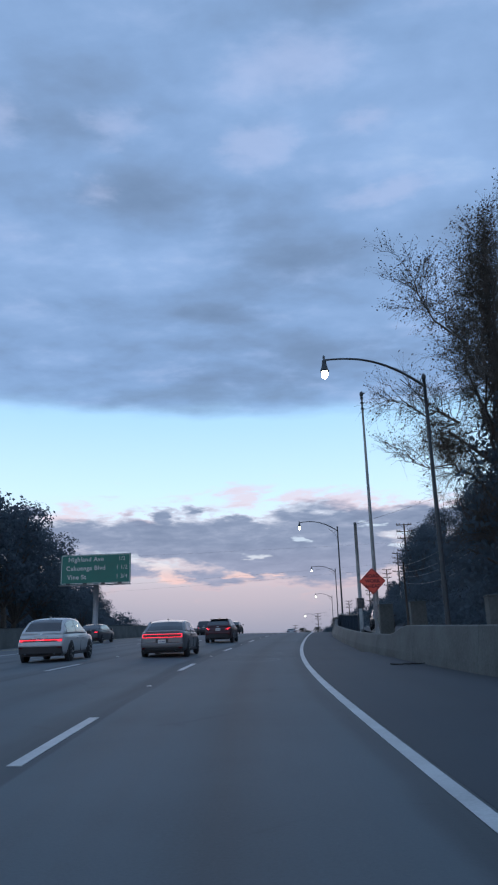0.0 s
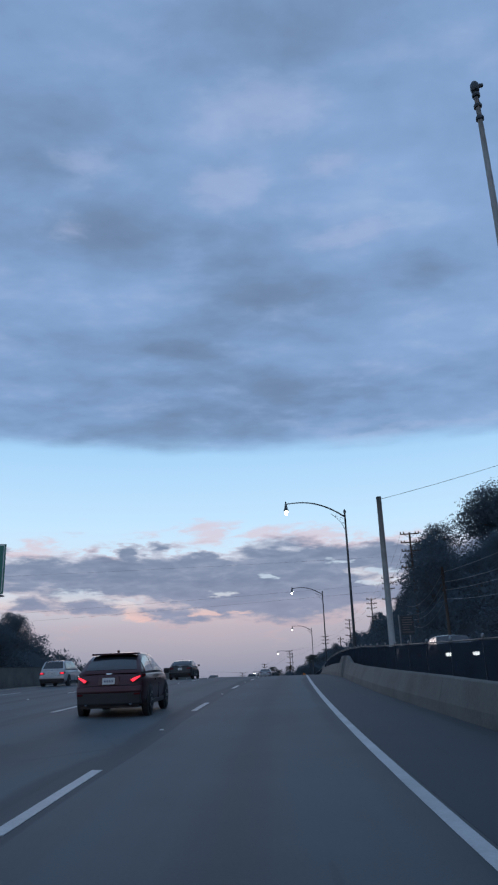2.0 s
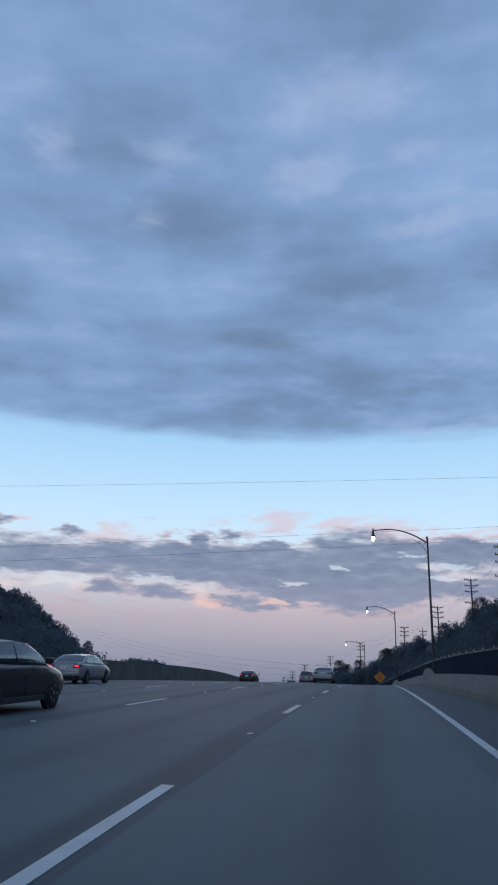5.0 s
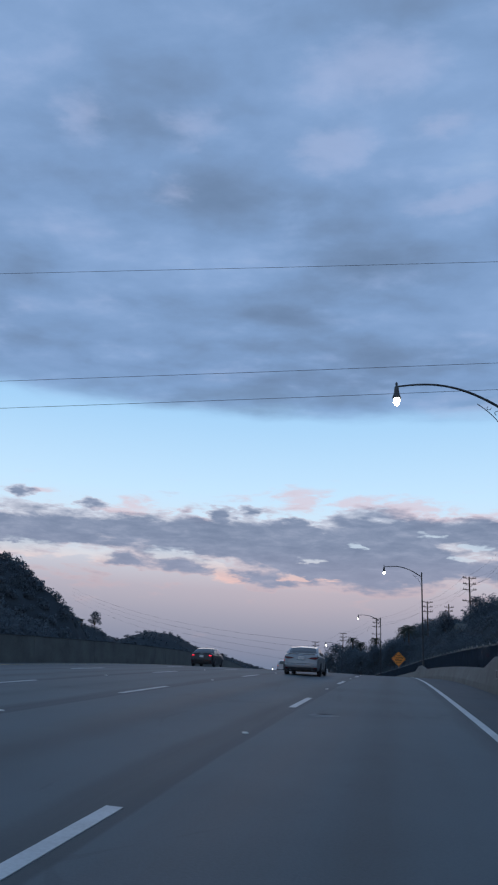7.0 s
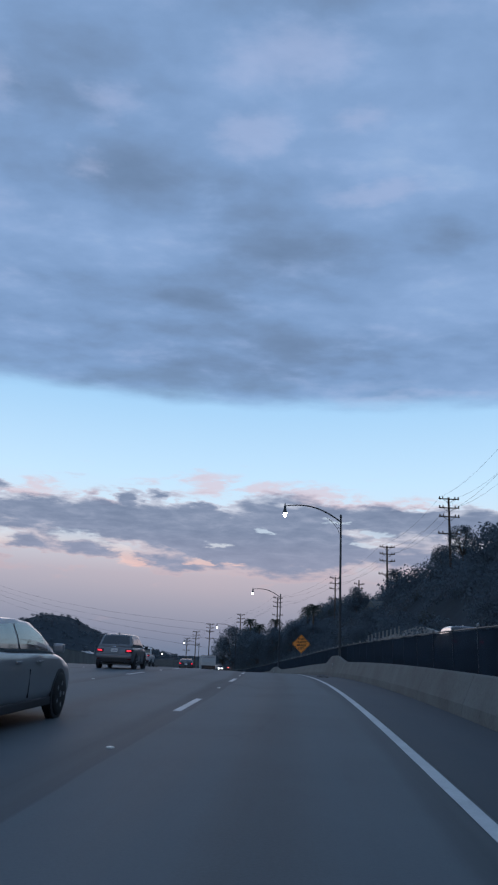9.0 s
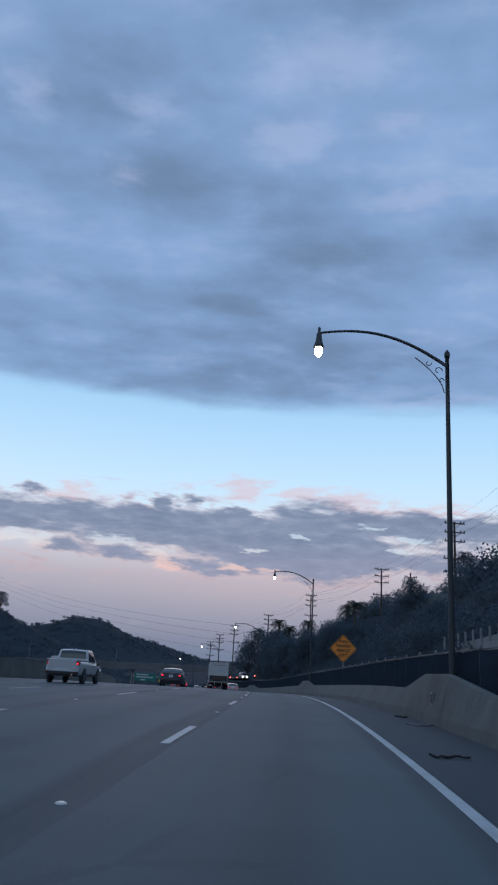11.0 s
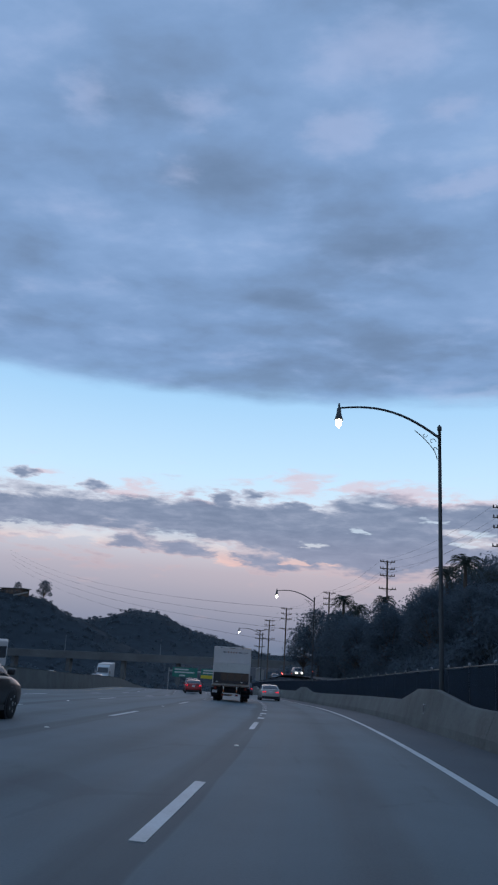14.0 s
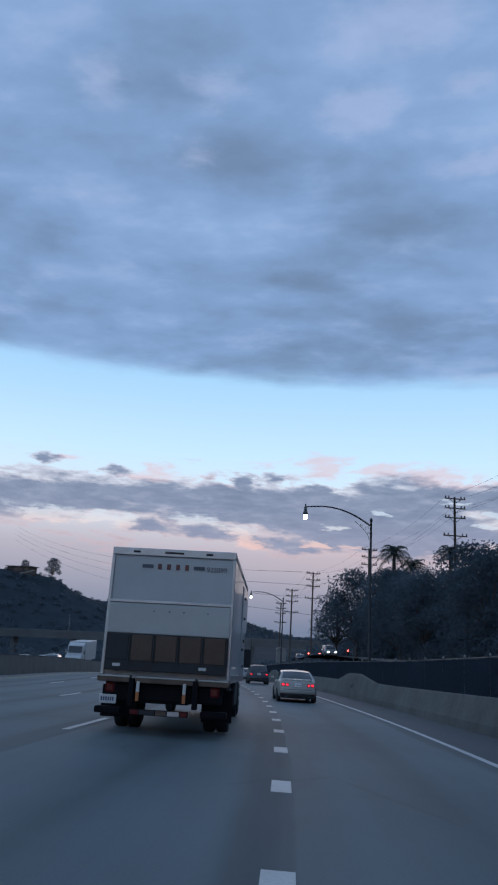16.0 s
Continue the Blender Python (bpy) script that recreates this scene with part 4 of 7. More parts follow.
def camera_mast():
    ob = thing("camera_pole", stand(45.6, 6.33, 0.35), "tall tapered grey traffic camera pole by the barrier", "pole")
    z = np.linspace(0, 15.05, 8)
    v, f = tube([(0, 0, q) for q in z], np.interp(z, [0, 15.05], [0.14, 0.06]), 12)
    put("pole", v, f, M["pole_grey"], ob, smooth=True)
    for q in (14.15, 14.55, 14.9):
        v, f = turned([(0.10, q), (0.11, q + 0.05), (0.10, q + 0.1)], 10)
        put("collar", v, f, M["lamp_steel"], ob)
    v, f = turned([(0.02, 15.03), (0.10, 15.07), (0.12, 15.17), (0.11, 15.31), (0.07, 15.38), (0.02, 15.40)], 12)
    put("camera_housing", v, f, M["lamp_steel"], ob, smooth=True)
    part("camera_arm", boxed(0.06, 0.22, -0.04, 0.04, 15.23, 15.31, bevel=0.015), M["lamp_steel"], ob)
    part("cabinet", boxed(-0.2, 0.2, -0.32, -0.14, 1.0, 1.7, bevel=0.02), M["galv"], ob)


camera_mast()
grey_pole = thing("grey_pole", stand(76.4, 6.85, 0.35), "plain thick light grey pole behind the fence", "pole")
v, f = tube([(0, 0, -0.3), (0, 0, 5), (0, 0, 10.5)], [0.20, 0.18, 0.155], 14)
put("pole", v, f, M["pole_grey"], grey_pole, smooth=True)
v, f = turned([(0.16, 10.5), (0.165, 10.52), (0.15, 10.58), (0.02, 10.6)], 14)
put("cap", v, f, M["lamp_steel"], grey_pole)


def utility_pole(height, arms, width):
    """Wooden pole with crossarms, braces and insulators; built with its foot at the origin."""
    ob = thing("utility_pole", Matrix(), "dark wooden utility pole with stacked crossarms", "utility pole", "utility poles on the hillside")
    v, f = tube([(0, 0, -1.5), (0, 0, height / 2), (0, 0, height)], [0.2, 0.17, 0.13], 10)
    put("pole", v, f, M["wood"], ob, smooth=True)
    for k, (dz, w) in enumerate(arms):
        z = height - dz
        arm = part("crossarm", boxed(-w, w, -0.2, -0.08, z - 0.07, z + 0.07, bevel=0.01), M["wood"], ob)
        v, f = joined([tube([(sg * w * 0.55, -0.14, z - 0.05), (0, -0.12, z - 0.6)], 0.03, 4) for sg in (-1, 1)])
        put("brace", v, f, M["lamp_steel"], ob)
        for x in (-w + 0.1, -w * 0.6, w * 0.6, w - 0.1):
            v, f = turned([(0.03, 0.06), (0.09, 0.1), (0.10, 0.16), (0.06, 0.2), (0.09, 0.24), (0.06, 0.32), (0.02, 0.36)], 8)
            put("insulator", v + np.array([x, -0.14, z]), f, M["porcelain"], arm)
    return ob


def foot(x, y):
    return float(ground_height([x], [y])[0])


POLES = [(27.1, 134.3, 23.2), (36.7, 198.5, 26.8), (39.5, 236.0, 26.9), (38.0, 268.0, 24.7), (35.1, 309.8, 23.2), (25.1, 351.9, 21.2), (15.6, 381.2, 17.6), (5.8, 402.8, 15.0), (0.5, 424.0, 12.8), (-4.0, 452.0, 10.8)]
ARMS = [(0.25, 1.35), (1.45, 1.35), (2.65, 1.35), (4.9, 1.55)]
first = utility_pole(16.0, ARMS, 1.3)
for i, (x, y, z) in enumerate(POLES):
    nx, ny, _ = POLES[min(i + 1, len(POLES) - 1)]
    px, py, _ = POLES[max(i - 1, 0)]
    yaw = math.degrees(math.atan2(-(nx - px), ny - py))
    m = pose(x, y, z - 16.0, 0, 0, yaw)
    if i == 0:
        first.matrix_world = m
    else:
        copy_thing(first, m)
side_pole = utility_pole(11.0, [(0.9, 1.25), (1.9, 1.0)], 1.2)
side_pole.matrix_world = pose(41.0, 312.6, 12.0, 0, 0, 12)
copy_thing(side_pole, pose(46.0, 232.0, 15.8, 0, 0, 8))
copy_thing(side_pole, pose(22.0, 64.0, 4.6, 0, 0, 5))


def cable(name, a, b, sag, radius, label, group):
    u = np.linspace(0, 1, 14)[:, None]
    pts = np.array(a) * (1 - u) + np.array(b) * u
    pts[:, 2] -= (4 * sag * u * (1 - u))[:, 0]
    v, f = tube(pts, radius, 4, False)
    return tagged(put(name, v, f, M["cable" if name == "phone_cable" else "wire"]), label, "cable", group)


for (x, y, z), (x2, y2, z2) in zip(POLES, POLES[1:]):
    for dz, w in ((0.0, 1.2), (0.0, -1.2), (1.2, 1.2), (2.4, -1.2)):
        cable("power_line", (x + w, y, z - dz), (x2 + w, y2, z2 - dz), 1.1, 0.013, "thin black power line between wooden poles", "power lines")
for right, left in ((20.24, 18.4), (17.28, 11.7), (16.45, 10.3)):
    cable("power_line", (48.0, 131.8, right), (-90.0, 131.8, left), 0.83, 0.008, "thin black power line crossing over the freeway", "power lines")
for dz in (0.0, 2.5, 5.0, 8.0):
    cable("power_line", (5.8, 402.8, 15.0 - dz), (-190, 700, 58.5 - dz), 6.0, 0.03, "long thin power line crossing the valley", "power lines")
for dz, sg in ((0.0, 1.0), (0.75, 1.2), (1.35, 1.15), (2.0, 1.4)):
    for p, q in (((34, 14, 8.6), (88, 12.5, 7.2)), ((88, 12.5, 7.2), (132, 15.5, 8.4))):
        cable("phone_cable", at(p[0], p[1], p[2] - dz), at(q[0], q[1], q[2] - dz), sg, 0.016, "pale grey cable sagging in front of dark trees", "sagging cables")
cable_pole = thing("cable_pole", stand(88, 12.5, -0.4), "slim wooden pole carrying phone cables beside the street", "utility pole")
v, f = tube([(0, 0, -0.6), (0, 0, 4), (0, 0, 8.0)], [0.14, 0.12, 0.10], 10)
put("pole", v, f, M["wood"], cable_pole, smooth=True)
for q in (5.25, 5.9, 6.5, 7.25):
    part("cable_bracket", boxed(-0.16, 0.16, -0.15, -0.09, q - 0.03, q + 0.03, bevel=0.008), M["lamp_steel"], cable_pole)
cable("guy_wire", at(76.4, 6.85, 10.75), at(86, 21, 16.0), 0.12, 0.014, "thin guy wire from the grey pole", "sagging cables")



def notice_board(m):
    """A dark board on two posts, with rows of writing too small to read."""
    ob = thing("notice_board", m, "dark notice board with rows of pale lettering on steel posts", "sign")
    board = part("board", boxed(-0.32, 0.32, -0.03, 0.03, 2.15, 3.05, bevel=0.01), M["lamp_steel"], ob)
    for k, (a, b) in enumerate(((-0.20, 0.24), (-0.26, 0.22), (-0.24, 0.28), (-0.26, 0.20), (-0.22, 0.06), (-0.26, 0.10), (-0.26, 0.30))):
        part("lettering_bar", boxed(a, b, -0.036, -0.029, 2.945 - k * 0.115, 2.975 - k * 0.115), M["lettering"], board)
    for x in (-0.38, 0.10):
        v, f = tube([(x, 0.05, -0.6), (x, 0.05, 1.5), (x, 0.05, 3.1)], 0.03, 8)
        put("post", v, f, M["galv"], ob)


notice_board(stand(67.1, 6.5, 0.0, 6))

# ---------------------------------------------------------------- pillars by the first stretch of barrier


def pillar(m, w, d, h):
    ob = thing("pillar", m, "square concrete pilaster with a chamfered cap behind the barrier", "pillar", "pilasters by the barrier")
    part("shaft", boxed(-w / 2, w / 2, -d / 2, d / 2, -0.8, h, bevel=0.03), M["concrete"], ob)
    part("cap", boxed(-w / 2 - 0.015, w / 2 + 0.015, -d / 2 - 0.015, d / 2 + 0.015, h - 0.002, h + 0.07, bevel=0.03), M["concrete"], ob)
    return ob


pl = pillar(stand(40.1, 6.3), 0.72, 0.62, 1.98)
for s, lat in ((35.2, 7.25), (27.6, 8.9)):
    copy_thing(pl, stand(s, lat))

# ---------------------------------------------------------------- overpass far ahead


def overpass():
    ob = thing("overpass", pose(0, 0, 0), "pale concrete overpass crossing the valley on piers", "bridge")
    a, b = np.array([-230.0, 585.0, -3.8]), np.array([70.0, 612.0, 0.2])
    yaw = math.degrees(math.atan2(b[1] - a[1], b[0] - a[0]))
    length = float(np.linalg.norm(b - a))
    ob.matrix_world = pose(*a, 0, -math.degrees(math.asin((b[2] - a[2]) / length)), yaw)
    part("deck", boxed(0, length, -5, 5, -2.4, 0.0, bevel=0.08), M["bridge"], ob)
    part("parapet", boxed(0, length, -5.1, -4.8, -0.2, 1.1, bevel=0.04), M["bridge"], ob)
    part("parapet", boxed(0, length, 4.8, 5.1, -0.2, 1.1, bevel=0.04), M["bridge"], ob)
    for x in np.arange(14.0, length, 27.0):
        part("pier", boxed(x - 0.9, x + 0.9, -3.4, 3.4, -19, -2.38, bevel=0.15), M["bridge"], ob)
    for x in (52.0, 118.0, 166.0):
        v, f = tube([(x, 5, 0), (x, 5, 8.5)], [0.12, 0.08], 8)
        put("lamp_pole", v, f, M["galv"], ob)


overpass()

# ---------------------------------------------------------------- planting


def put_quads(name, v, material, parent=None, label=""):
    """A mesh of loose quads, four vertices each."""
    me = bpy.data.meshes.new(name)
    n = len(v) // 4
    me.vertices.add(4 * n)
    me.vertices.foreach_set("co", np.asarray(v, np.float32).ravel())
    me.loops.add(4 * n)
    me.loops.foreach_set("vertex_index", np.arange(4 * n, dtype=np.int32))
    me.polygons.add(n)
    me.polygons.foreach_set("loop_start", np.arange(n, dtype=np.int32) * 4)
    me.update(calc_edges=True)
    me.materials.append(material)
    ob = new(name, me)
    ob.parent = parent
    if label:
        ob["label"] = label
    return ob


def leaves(points, size, rng, long=1.0, out=None):
    """Leaf quads at points, turned at random or, roughly, to face the way out."""
    n = len(points)
    a = rng.normal(size=(n, 3))
    if out is not None:
        face = out / (np.linalg.norm(out, axis=1)[:, None] + 1e-6) + rng.normal(size=(n, 3)) * 0.5
        a = np.cross(face, a)
    a /= np.linalg.norm(a, axis=1)[:, None]
    b = np.cross(a, face if out is not None else rng.normal(size=(n, 3)))
    b /= np.linalg.norm(b, axis=1)[:, None]
    k = size * rng.uniform(0.6, 1.3, (n, 1))
    a, b = a * k * long, b * k * 0.6
    return np.stack([points - a, points - b * 0.8, points + a, points + b], 1).reshape(-1, 3)


def lump(n, rng, squash=0.75):
    """Points through an uneven crown of radius about 1, thicker towards its outside."""
    d = rng.normal(size=(n, 3))
    d /= np.linalg.norm(d, axis=1)[:, None]
    r = rng.uniform(0.25, 1.0, n) ** 0.4
    wob = 1 + 0.22 * np.sin(d[:, 0] * 5 + 1) * np.sin(d[:, 1] * 4) + 0.18 * np.sin(d[:, 2] * 6 + d[:, 0] * 3)
    p = d * (r * wob)[:, None]
    p[:, 2] *= squash
    return p


rng = np.random.RandomState(7)


def bush(n, size, rng):
    p = lump(n, rng)
    return leaves(p, size, rng, out=p + np.array([0, 0, 0.3]))


BUSH = [bush(500, 0.080, rng) for _ in range(6)]
BUSH_FAR = [bush(120, 0.19, rng) for _ in range(4)]


def shrubs(name, x, y, radius, templates, material, label, sink=0.2):
    z = ground_height(x, y)
    out = []
    for i in range(len(x)):
        t = templates[rng.randint(len(templates))]
        a = rng.uniform(0, 6.28)
        c, s = math.cos(a), math.sin(a)
        q = t * radius[i] * np.array([1.0, 1.0, rng.uniform(0.75, 1.25)])
        out.append(np.stack([q[:, 0] * c - q[:, 1] * s + x[i], q[:, 0] * s + q[:, 1] * c + y[i], q[:, 2] + z[i] + radius[i] * (0.6 - sink)], 1))
    return tagged(put_quads(name, np.concatenate(out), material), label, "shrubs", kind="stuff")


def scatter(n, s0, s1, l0, l1, r0, r1, power=1.0):
    s, l = rng.uniform(s0, s1, n), l0 + (l1 - l0) * rng.uniform(0, 1, n) ** power
    p = at(s, l + np.where(l > 0, street(s)[0], 0))
    return p[:, 0], p[:, 1], rng.uniform(r0, r1, n)


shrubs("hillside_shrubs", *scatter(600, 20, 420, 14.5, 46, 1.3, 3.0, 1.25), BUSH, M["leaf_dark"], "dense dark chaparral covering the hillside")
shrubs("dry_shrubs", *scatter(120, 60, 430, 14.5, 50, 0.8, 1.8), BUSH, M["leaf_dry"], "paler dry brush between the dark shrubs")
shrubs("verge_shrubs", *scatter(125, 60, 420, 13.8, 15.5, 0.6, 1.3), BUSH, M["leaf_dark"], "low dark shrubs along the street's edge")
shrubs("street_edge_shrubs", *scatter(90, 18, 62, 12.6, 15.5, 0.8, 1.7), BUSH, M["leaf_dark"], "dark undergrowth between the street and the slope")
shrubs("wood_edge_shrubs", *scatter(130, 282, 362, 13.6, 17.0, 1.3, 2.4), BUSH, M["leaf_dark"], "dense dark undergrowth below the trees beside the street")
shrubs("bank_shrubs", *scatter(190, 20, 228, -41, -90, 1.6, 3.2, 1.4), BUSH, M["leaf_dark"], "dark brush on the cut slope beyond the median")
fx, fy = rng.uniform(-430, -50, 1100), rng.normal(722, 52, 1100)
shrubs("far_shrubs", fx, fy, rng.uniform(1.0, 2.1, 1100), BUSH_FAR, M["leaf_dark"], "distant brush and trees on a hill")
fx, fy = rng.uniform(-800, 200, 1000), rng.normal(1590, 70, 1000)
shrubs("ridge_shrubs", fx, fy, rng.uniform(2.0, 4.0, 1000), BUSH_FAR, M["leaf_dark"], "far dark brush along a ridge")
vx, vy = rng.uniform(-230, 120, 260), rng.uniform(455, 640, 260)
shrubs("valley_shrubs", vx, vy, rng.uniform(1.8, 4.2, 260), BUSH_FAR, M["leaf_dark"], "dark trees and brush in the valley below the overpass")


def branches(start, way, length, radius, depth, rng, out, tips, spread=0.55, lift=0.12):
    """A limb that bends, thins and splits."""
    pts, rad = [np.array(start, float)], [radius]
    d = np.array(way, float)
    k = 4
    for i in range(k):
        d = d + rng.normal(size=3) * 0.13 + np.array([0, 0, lift])
        d /= np.linalg.norm(d)
        pts.append(pts[-1] + d * length / k)
        rad.append(radius * (1 - 0.45 * (i + 1) / k))
    out.append(tube(pts, rad, 6 if radius > 0.06 else 3, False))
    if depth == 0:
        tips.extend(pts[1:])
        return
    for j in range(rng.randint(3, 5) if depth > 1 else rng.randint(3, 6)):
        q = rng.randint(2, k + 1)
        e = d + rng.normal(size=3) * spread
        e /= np.linalg.norm(e)
        branches(pts[q], e, length * rng.uniform(0.55, 0.8), rad[q] * rng.uniform(0.5, 0.7), depth - 1, rng, out, tips, spread, lift)


def tree(m, height, spread, seed, label, group, leaf="leaf_dark", count=6600, size=0.155, fork=0.35, lumps=9):
    """Broad evergreen: tapered trunk, limbs, and a crown of leaf clumps with gaps."""
    r = np.random.RandomState(seed)
    ob = thing("tree", m, label, "tree", group)
    out, tips = [], []
    fz = height * fork
    out.append(tube([(0, 0, -0.8), (0.1, 0, fz * 0.5), (0.05, 0.1, fz)], [height * 0.028, height * 0.022, height * 0.018], 9, False))
    spots = []
    for j in range(lumps):
        a = j * 2.4 + r.uniform(-0.4, 0.4)
        k = (j + 0.5) / lumps
        hz = fz + (height - fz) * (0.12 + 0.80 * k)
        rr = spread * (0.95 - 0.55 * k) * r.uniform(0.55, 1.0)
        end = np.array([math.cos(a) * rr, math.sin(a) * rr, hz])
        mid = np.array([math.cos(a) * rr * 0.45, math.sin(a) * rr * 0.45, fz + (hz - fz) * 0.55])
        out.append(tube([(0.05, 0.1, fz * 0.92), mid, end], [height * 0.012, height * 0.008, height * 0.003], 5, False))
        spots.append((end, spread * r.uniform(0.28, 0.46)))
    spots.append((np.array([0, 0, height * 0.93]), spread * 0.32))
    v, f = joined(out)
    put("trunk", v, f, M["bark"], ob, smooth=True)
    local = [lump(count // len(spots), r, 0.92) for _ in spots]
    pts = np.concatenate([c + q * rad for q, (c, rad) in zip(local, spots)])
    put_quads("crown", leaves(pts, size, r, out=np.concatenate(local) + np.array([0, 0, 0.15])), M[leaf], ob)
    return ob


def from_road(s, lat, up):
    p = at(s, lat)
    z = float(ground_height([p[0]], [p[1]])[0])
    return pose(p[0], p[1], z - 0.1, 0, 0, rng.uniform(0, 360)), max(4.0, p[2] + up - z)


KINDS = [tree(Matrix(), 10.0, 4.4, k, "dark spreading evergreen tree on the slope", "hillside trees", fork=0.12 + 0.05 * k, lumps=15 + 2 * k) for k in range(4)]
SLOPE = [(33, 13.2, 11.5), (44, 14.5, 6.5), (50, 17.5, 9), (58, 16.5, 7.5), (66, 19, 9.5), (76, 20, 10), (88, 21, 9.5), (98, 20, 9.5), (110, 20, 11.5), (122, 18, 13.5), (136, 21, 17.0), (150, 22, 20.5), (164, 24, 22), (178, 25, 19.5), (192, 26, 19), (206, 27, 19.5), (222, 30, 20.5), (236, 27, 20), (252, 30, 20.5), (266, 27, 19), (280, 24, 17.5)]
WOOD = [(290, 18, 11.3), (299, 17, 11.8), (307, 19, 13.3), (315, 16.5, 11.3), (322, 18, 12.9), (330, 16, 11.2), (337, 17, 12.0), (345, 17.5, 13.0), (353, 18.8, 14.4), (362, 20.5, 15.7), (351, 25, 14.6), (338, 23, 13.0), (372, 25, 17.2), (371, 18.0, 16.6), (381, 16.8, 13.8), (390, 26, 13.3)]
CUT = [(82, -41, 18), (92, -42, 19.5), (101, -41, 18.5), (109, -43, 19.5), (116, -42, 17), (124, -43, 12.5), (132, -45, 11), (142, -44, 9.5), (152, -46, 9), (168, -50, 13), (180, -55, 15), (192, -58, 14.5)]
used = set()
for i, (s, lat, up) in enumerate(SLOPE + WOOD + CUT):
    m, h = from_road(s, lat, up)
    k = i % 4
    m = m @ Matrix.Diagonal((h / 10 * 0.95 + 0.12, h / 10 * 0.95 + 0.12, h / 10, 1))
    if k not in used:
        used.add(k)
        KINDS[k].matrix_world = m
    else:
        o = copy_thing(KINDS[k], Matrix())
        o.matrix_world = m
m, h = from_road(184, 46.5, 35.5)
tree(m, h, 13.0, 77, "huge dark stone pine with an open umbrella-shaped crown above the slope", "", count=32000, size=0.24, fork=0.50, lumps=30)
m, h = from_road(190, 32.0, 31.5)
tree(m, h, 6.4, 78, "tall dense dark conifer beside an umbrella pine", "", count=12000, size=0.18, fork=0.12, lumps=26)
lone = copy_thing(KINDS[1], Matrix())
lone.matrix_world = pose(-185, 756, foot(-185, 756) - 0.3) @ Matrix.Diagonal((1.4, 1.4, 1.35, 1))
lone = tagged(lone, "lone round tree on top of a distant hill")
lone2 = copy_thing(KINDS[2], Matrix())
lone2.matrix_world = pose(-205, 756, foot(-205, 756) - 0.3) @ Matrix.Diagonal((0.8, 0.8, 0.8, 1))


def bare_tree(m, seed):
    """Tall winter tree: a round crown of very fine branching with brown leaves left towards the top."""
    r = np.random.RandomState(seed)
    ob = thing("bare_tree", m, "tall nearly bare winter tree with fine twigs and brown leaves", "tree")
    out, tips = [], []
    out.append(tube([(0, 0, -1), (0.15, 0, 3.0), (0.05, 0.2, 6.0), (-0.1, 0.1, 9.0)], [0.42, 0.36, 0.30, 0.2], 10, False))

    def limb(a, b, r0, r1, wander, k, sides):
        u = np.linspace(0, 1, k)
        c = a[None] * (1 - u)[:, None] + b[None] * u[:, None]
        c[1:-1] += r.normal(size=(k - 2, 3)) * wander
        c[:, 2] += 0.12 * np.linalg.norm(b - a) * np.sin(u * math.pi)
        out.append(tube(c, np.interp(u, [0, 1], [r0, r1]), sides, False))
        return c

    for j in range(20):
        g, k = j * 2.4, (j + 0.5) / 20
        e = math.pi * (k - 0.42)
        end = np.array([math.cos(g) * math.cos(e) * 5.6, math.sin(g) * math.cos(e) * 5.6, 12.0 + math.sin(e) * 6.8]) * r.uniform(0.86, 1.02)
        start = np.array([0.0, 0.15, r.uniform(3.4, 6.5) + 4.0 * k])
        main = limb(start, end, 0.10, 0.014, 0.28, 8, 6)
        for q in range(40):
            i = r.uniform(1.6, 7)
            a = main[int(i)] + (main[min(int(i) + 1, 7)] - main[int(i)]) * (i % 1)
            way = (end - start) / np.linalg.norm(end - start) * 0.7 + r.normal(size=3) * 0.75
            way /= np.linalg.norm(way)
            second = limb(a, a + way * r.uniform(1.1, 2.2), 0.018, 0.007, 0.09, 5, 4)
            for w in range(24):
                i2 = r.uniform(0.8, 4)
                b = second[int(i2)] + (second[min(int(i2) + 1, 4)] - second[int(i2)]) * (i2 % 1)
                wy = way * 0.8 + r.normal(size=3) * 0.6 + np.array([0, 0, 0.25])
                wy /= np.linalg.norm(wy)
                third = limb(b, b + wy * r.uniform(0.45, 1.1), 0.0055, 0.003, 0.035, 3, 3)
                tips.extend((third[1], third[2]))
    v, f = joined(out)
    put("trunk", v, f, M["bark"], ob, smooth=True)
    tips = np.array(tips)
    keep = r.rand(len(tips)) < np.interp(tips[:, 2], [6, 11, 17], [0.08, 0.22, 0.6])
    pts = np.repeat(tips[keep], 2, axis=0)
    pts = pts + r.normal(size=pts.shape) * 0.10
    put_quads("crown", leaves(pts, 0.058, r), M["leaf_bare"], ob, "sparse dry brown leaves")
    return ob


p = at(32.0, 11.2)
bare_tree(pose(p[0], p[1], p[2] + 0.1), 11)


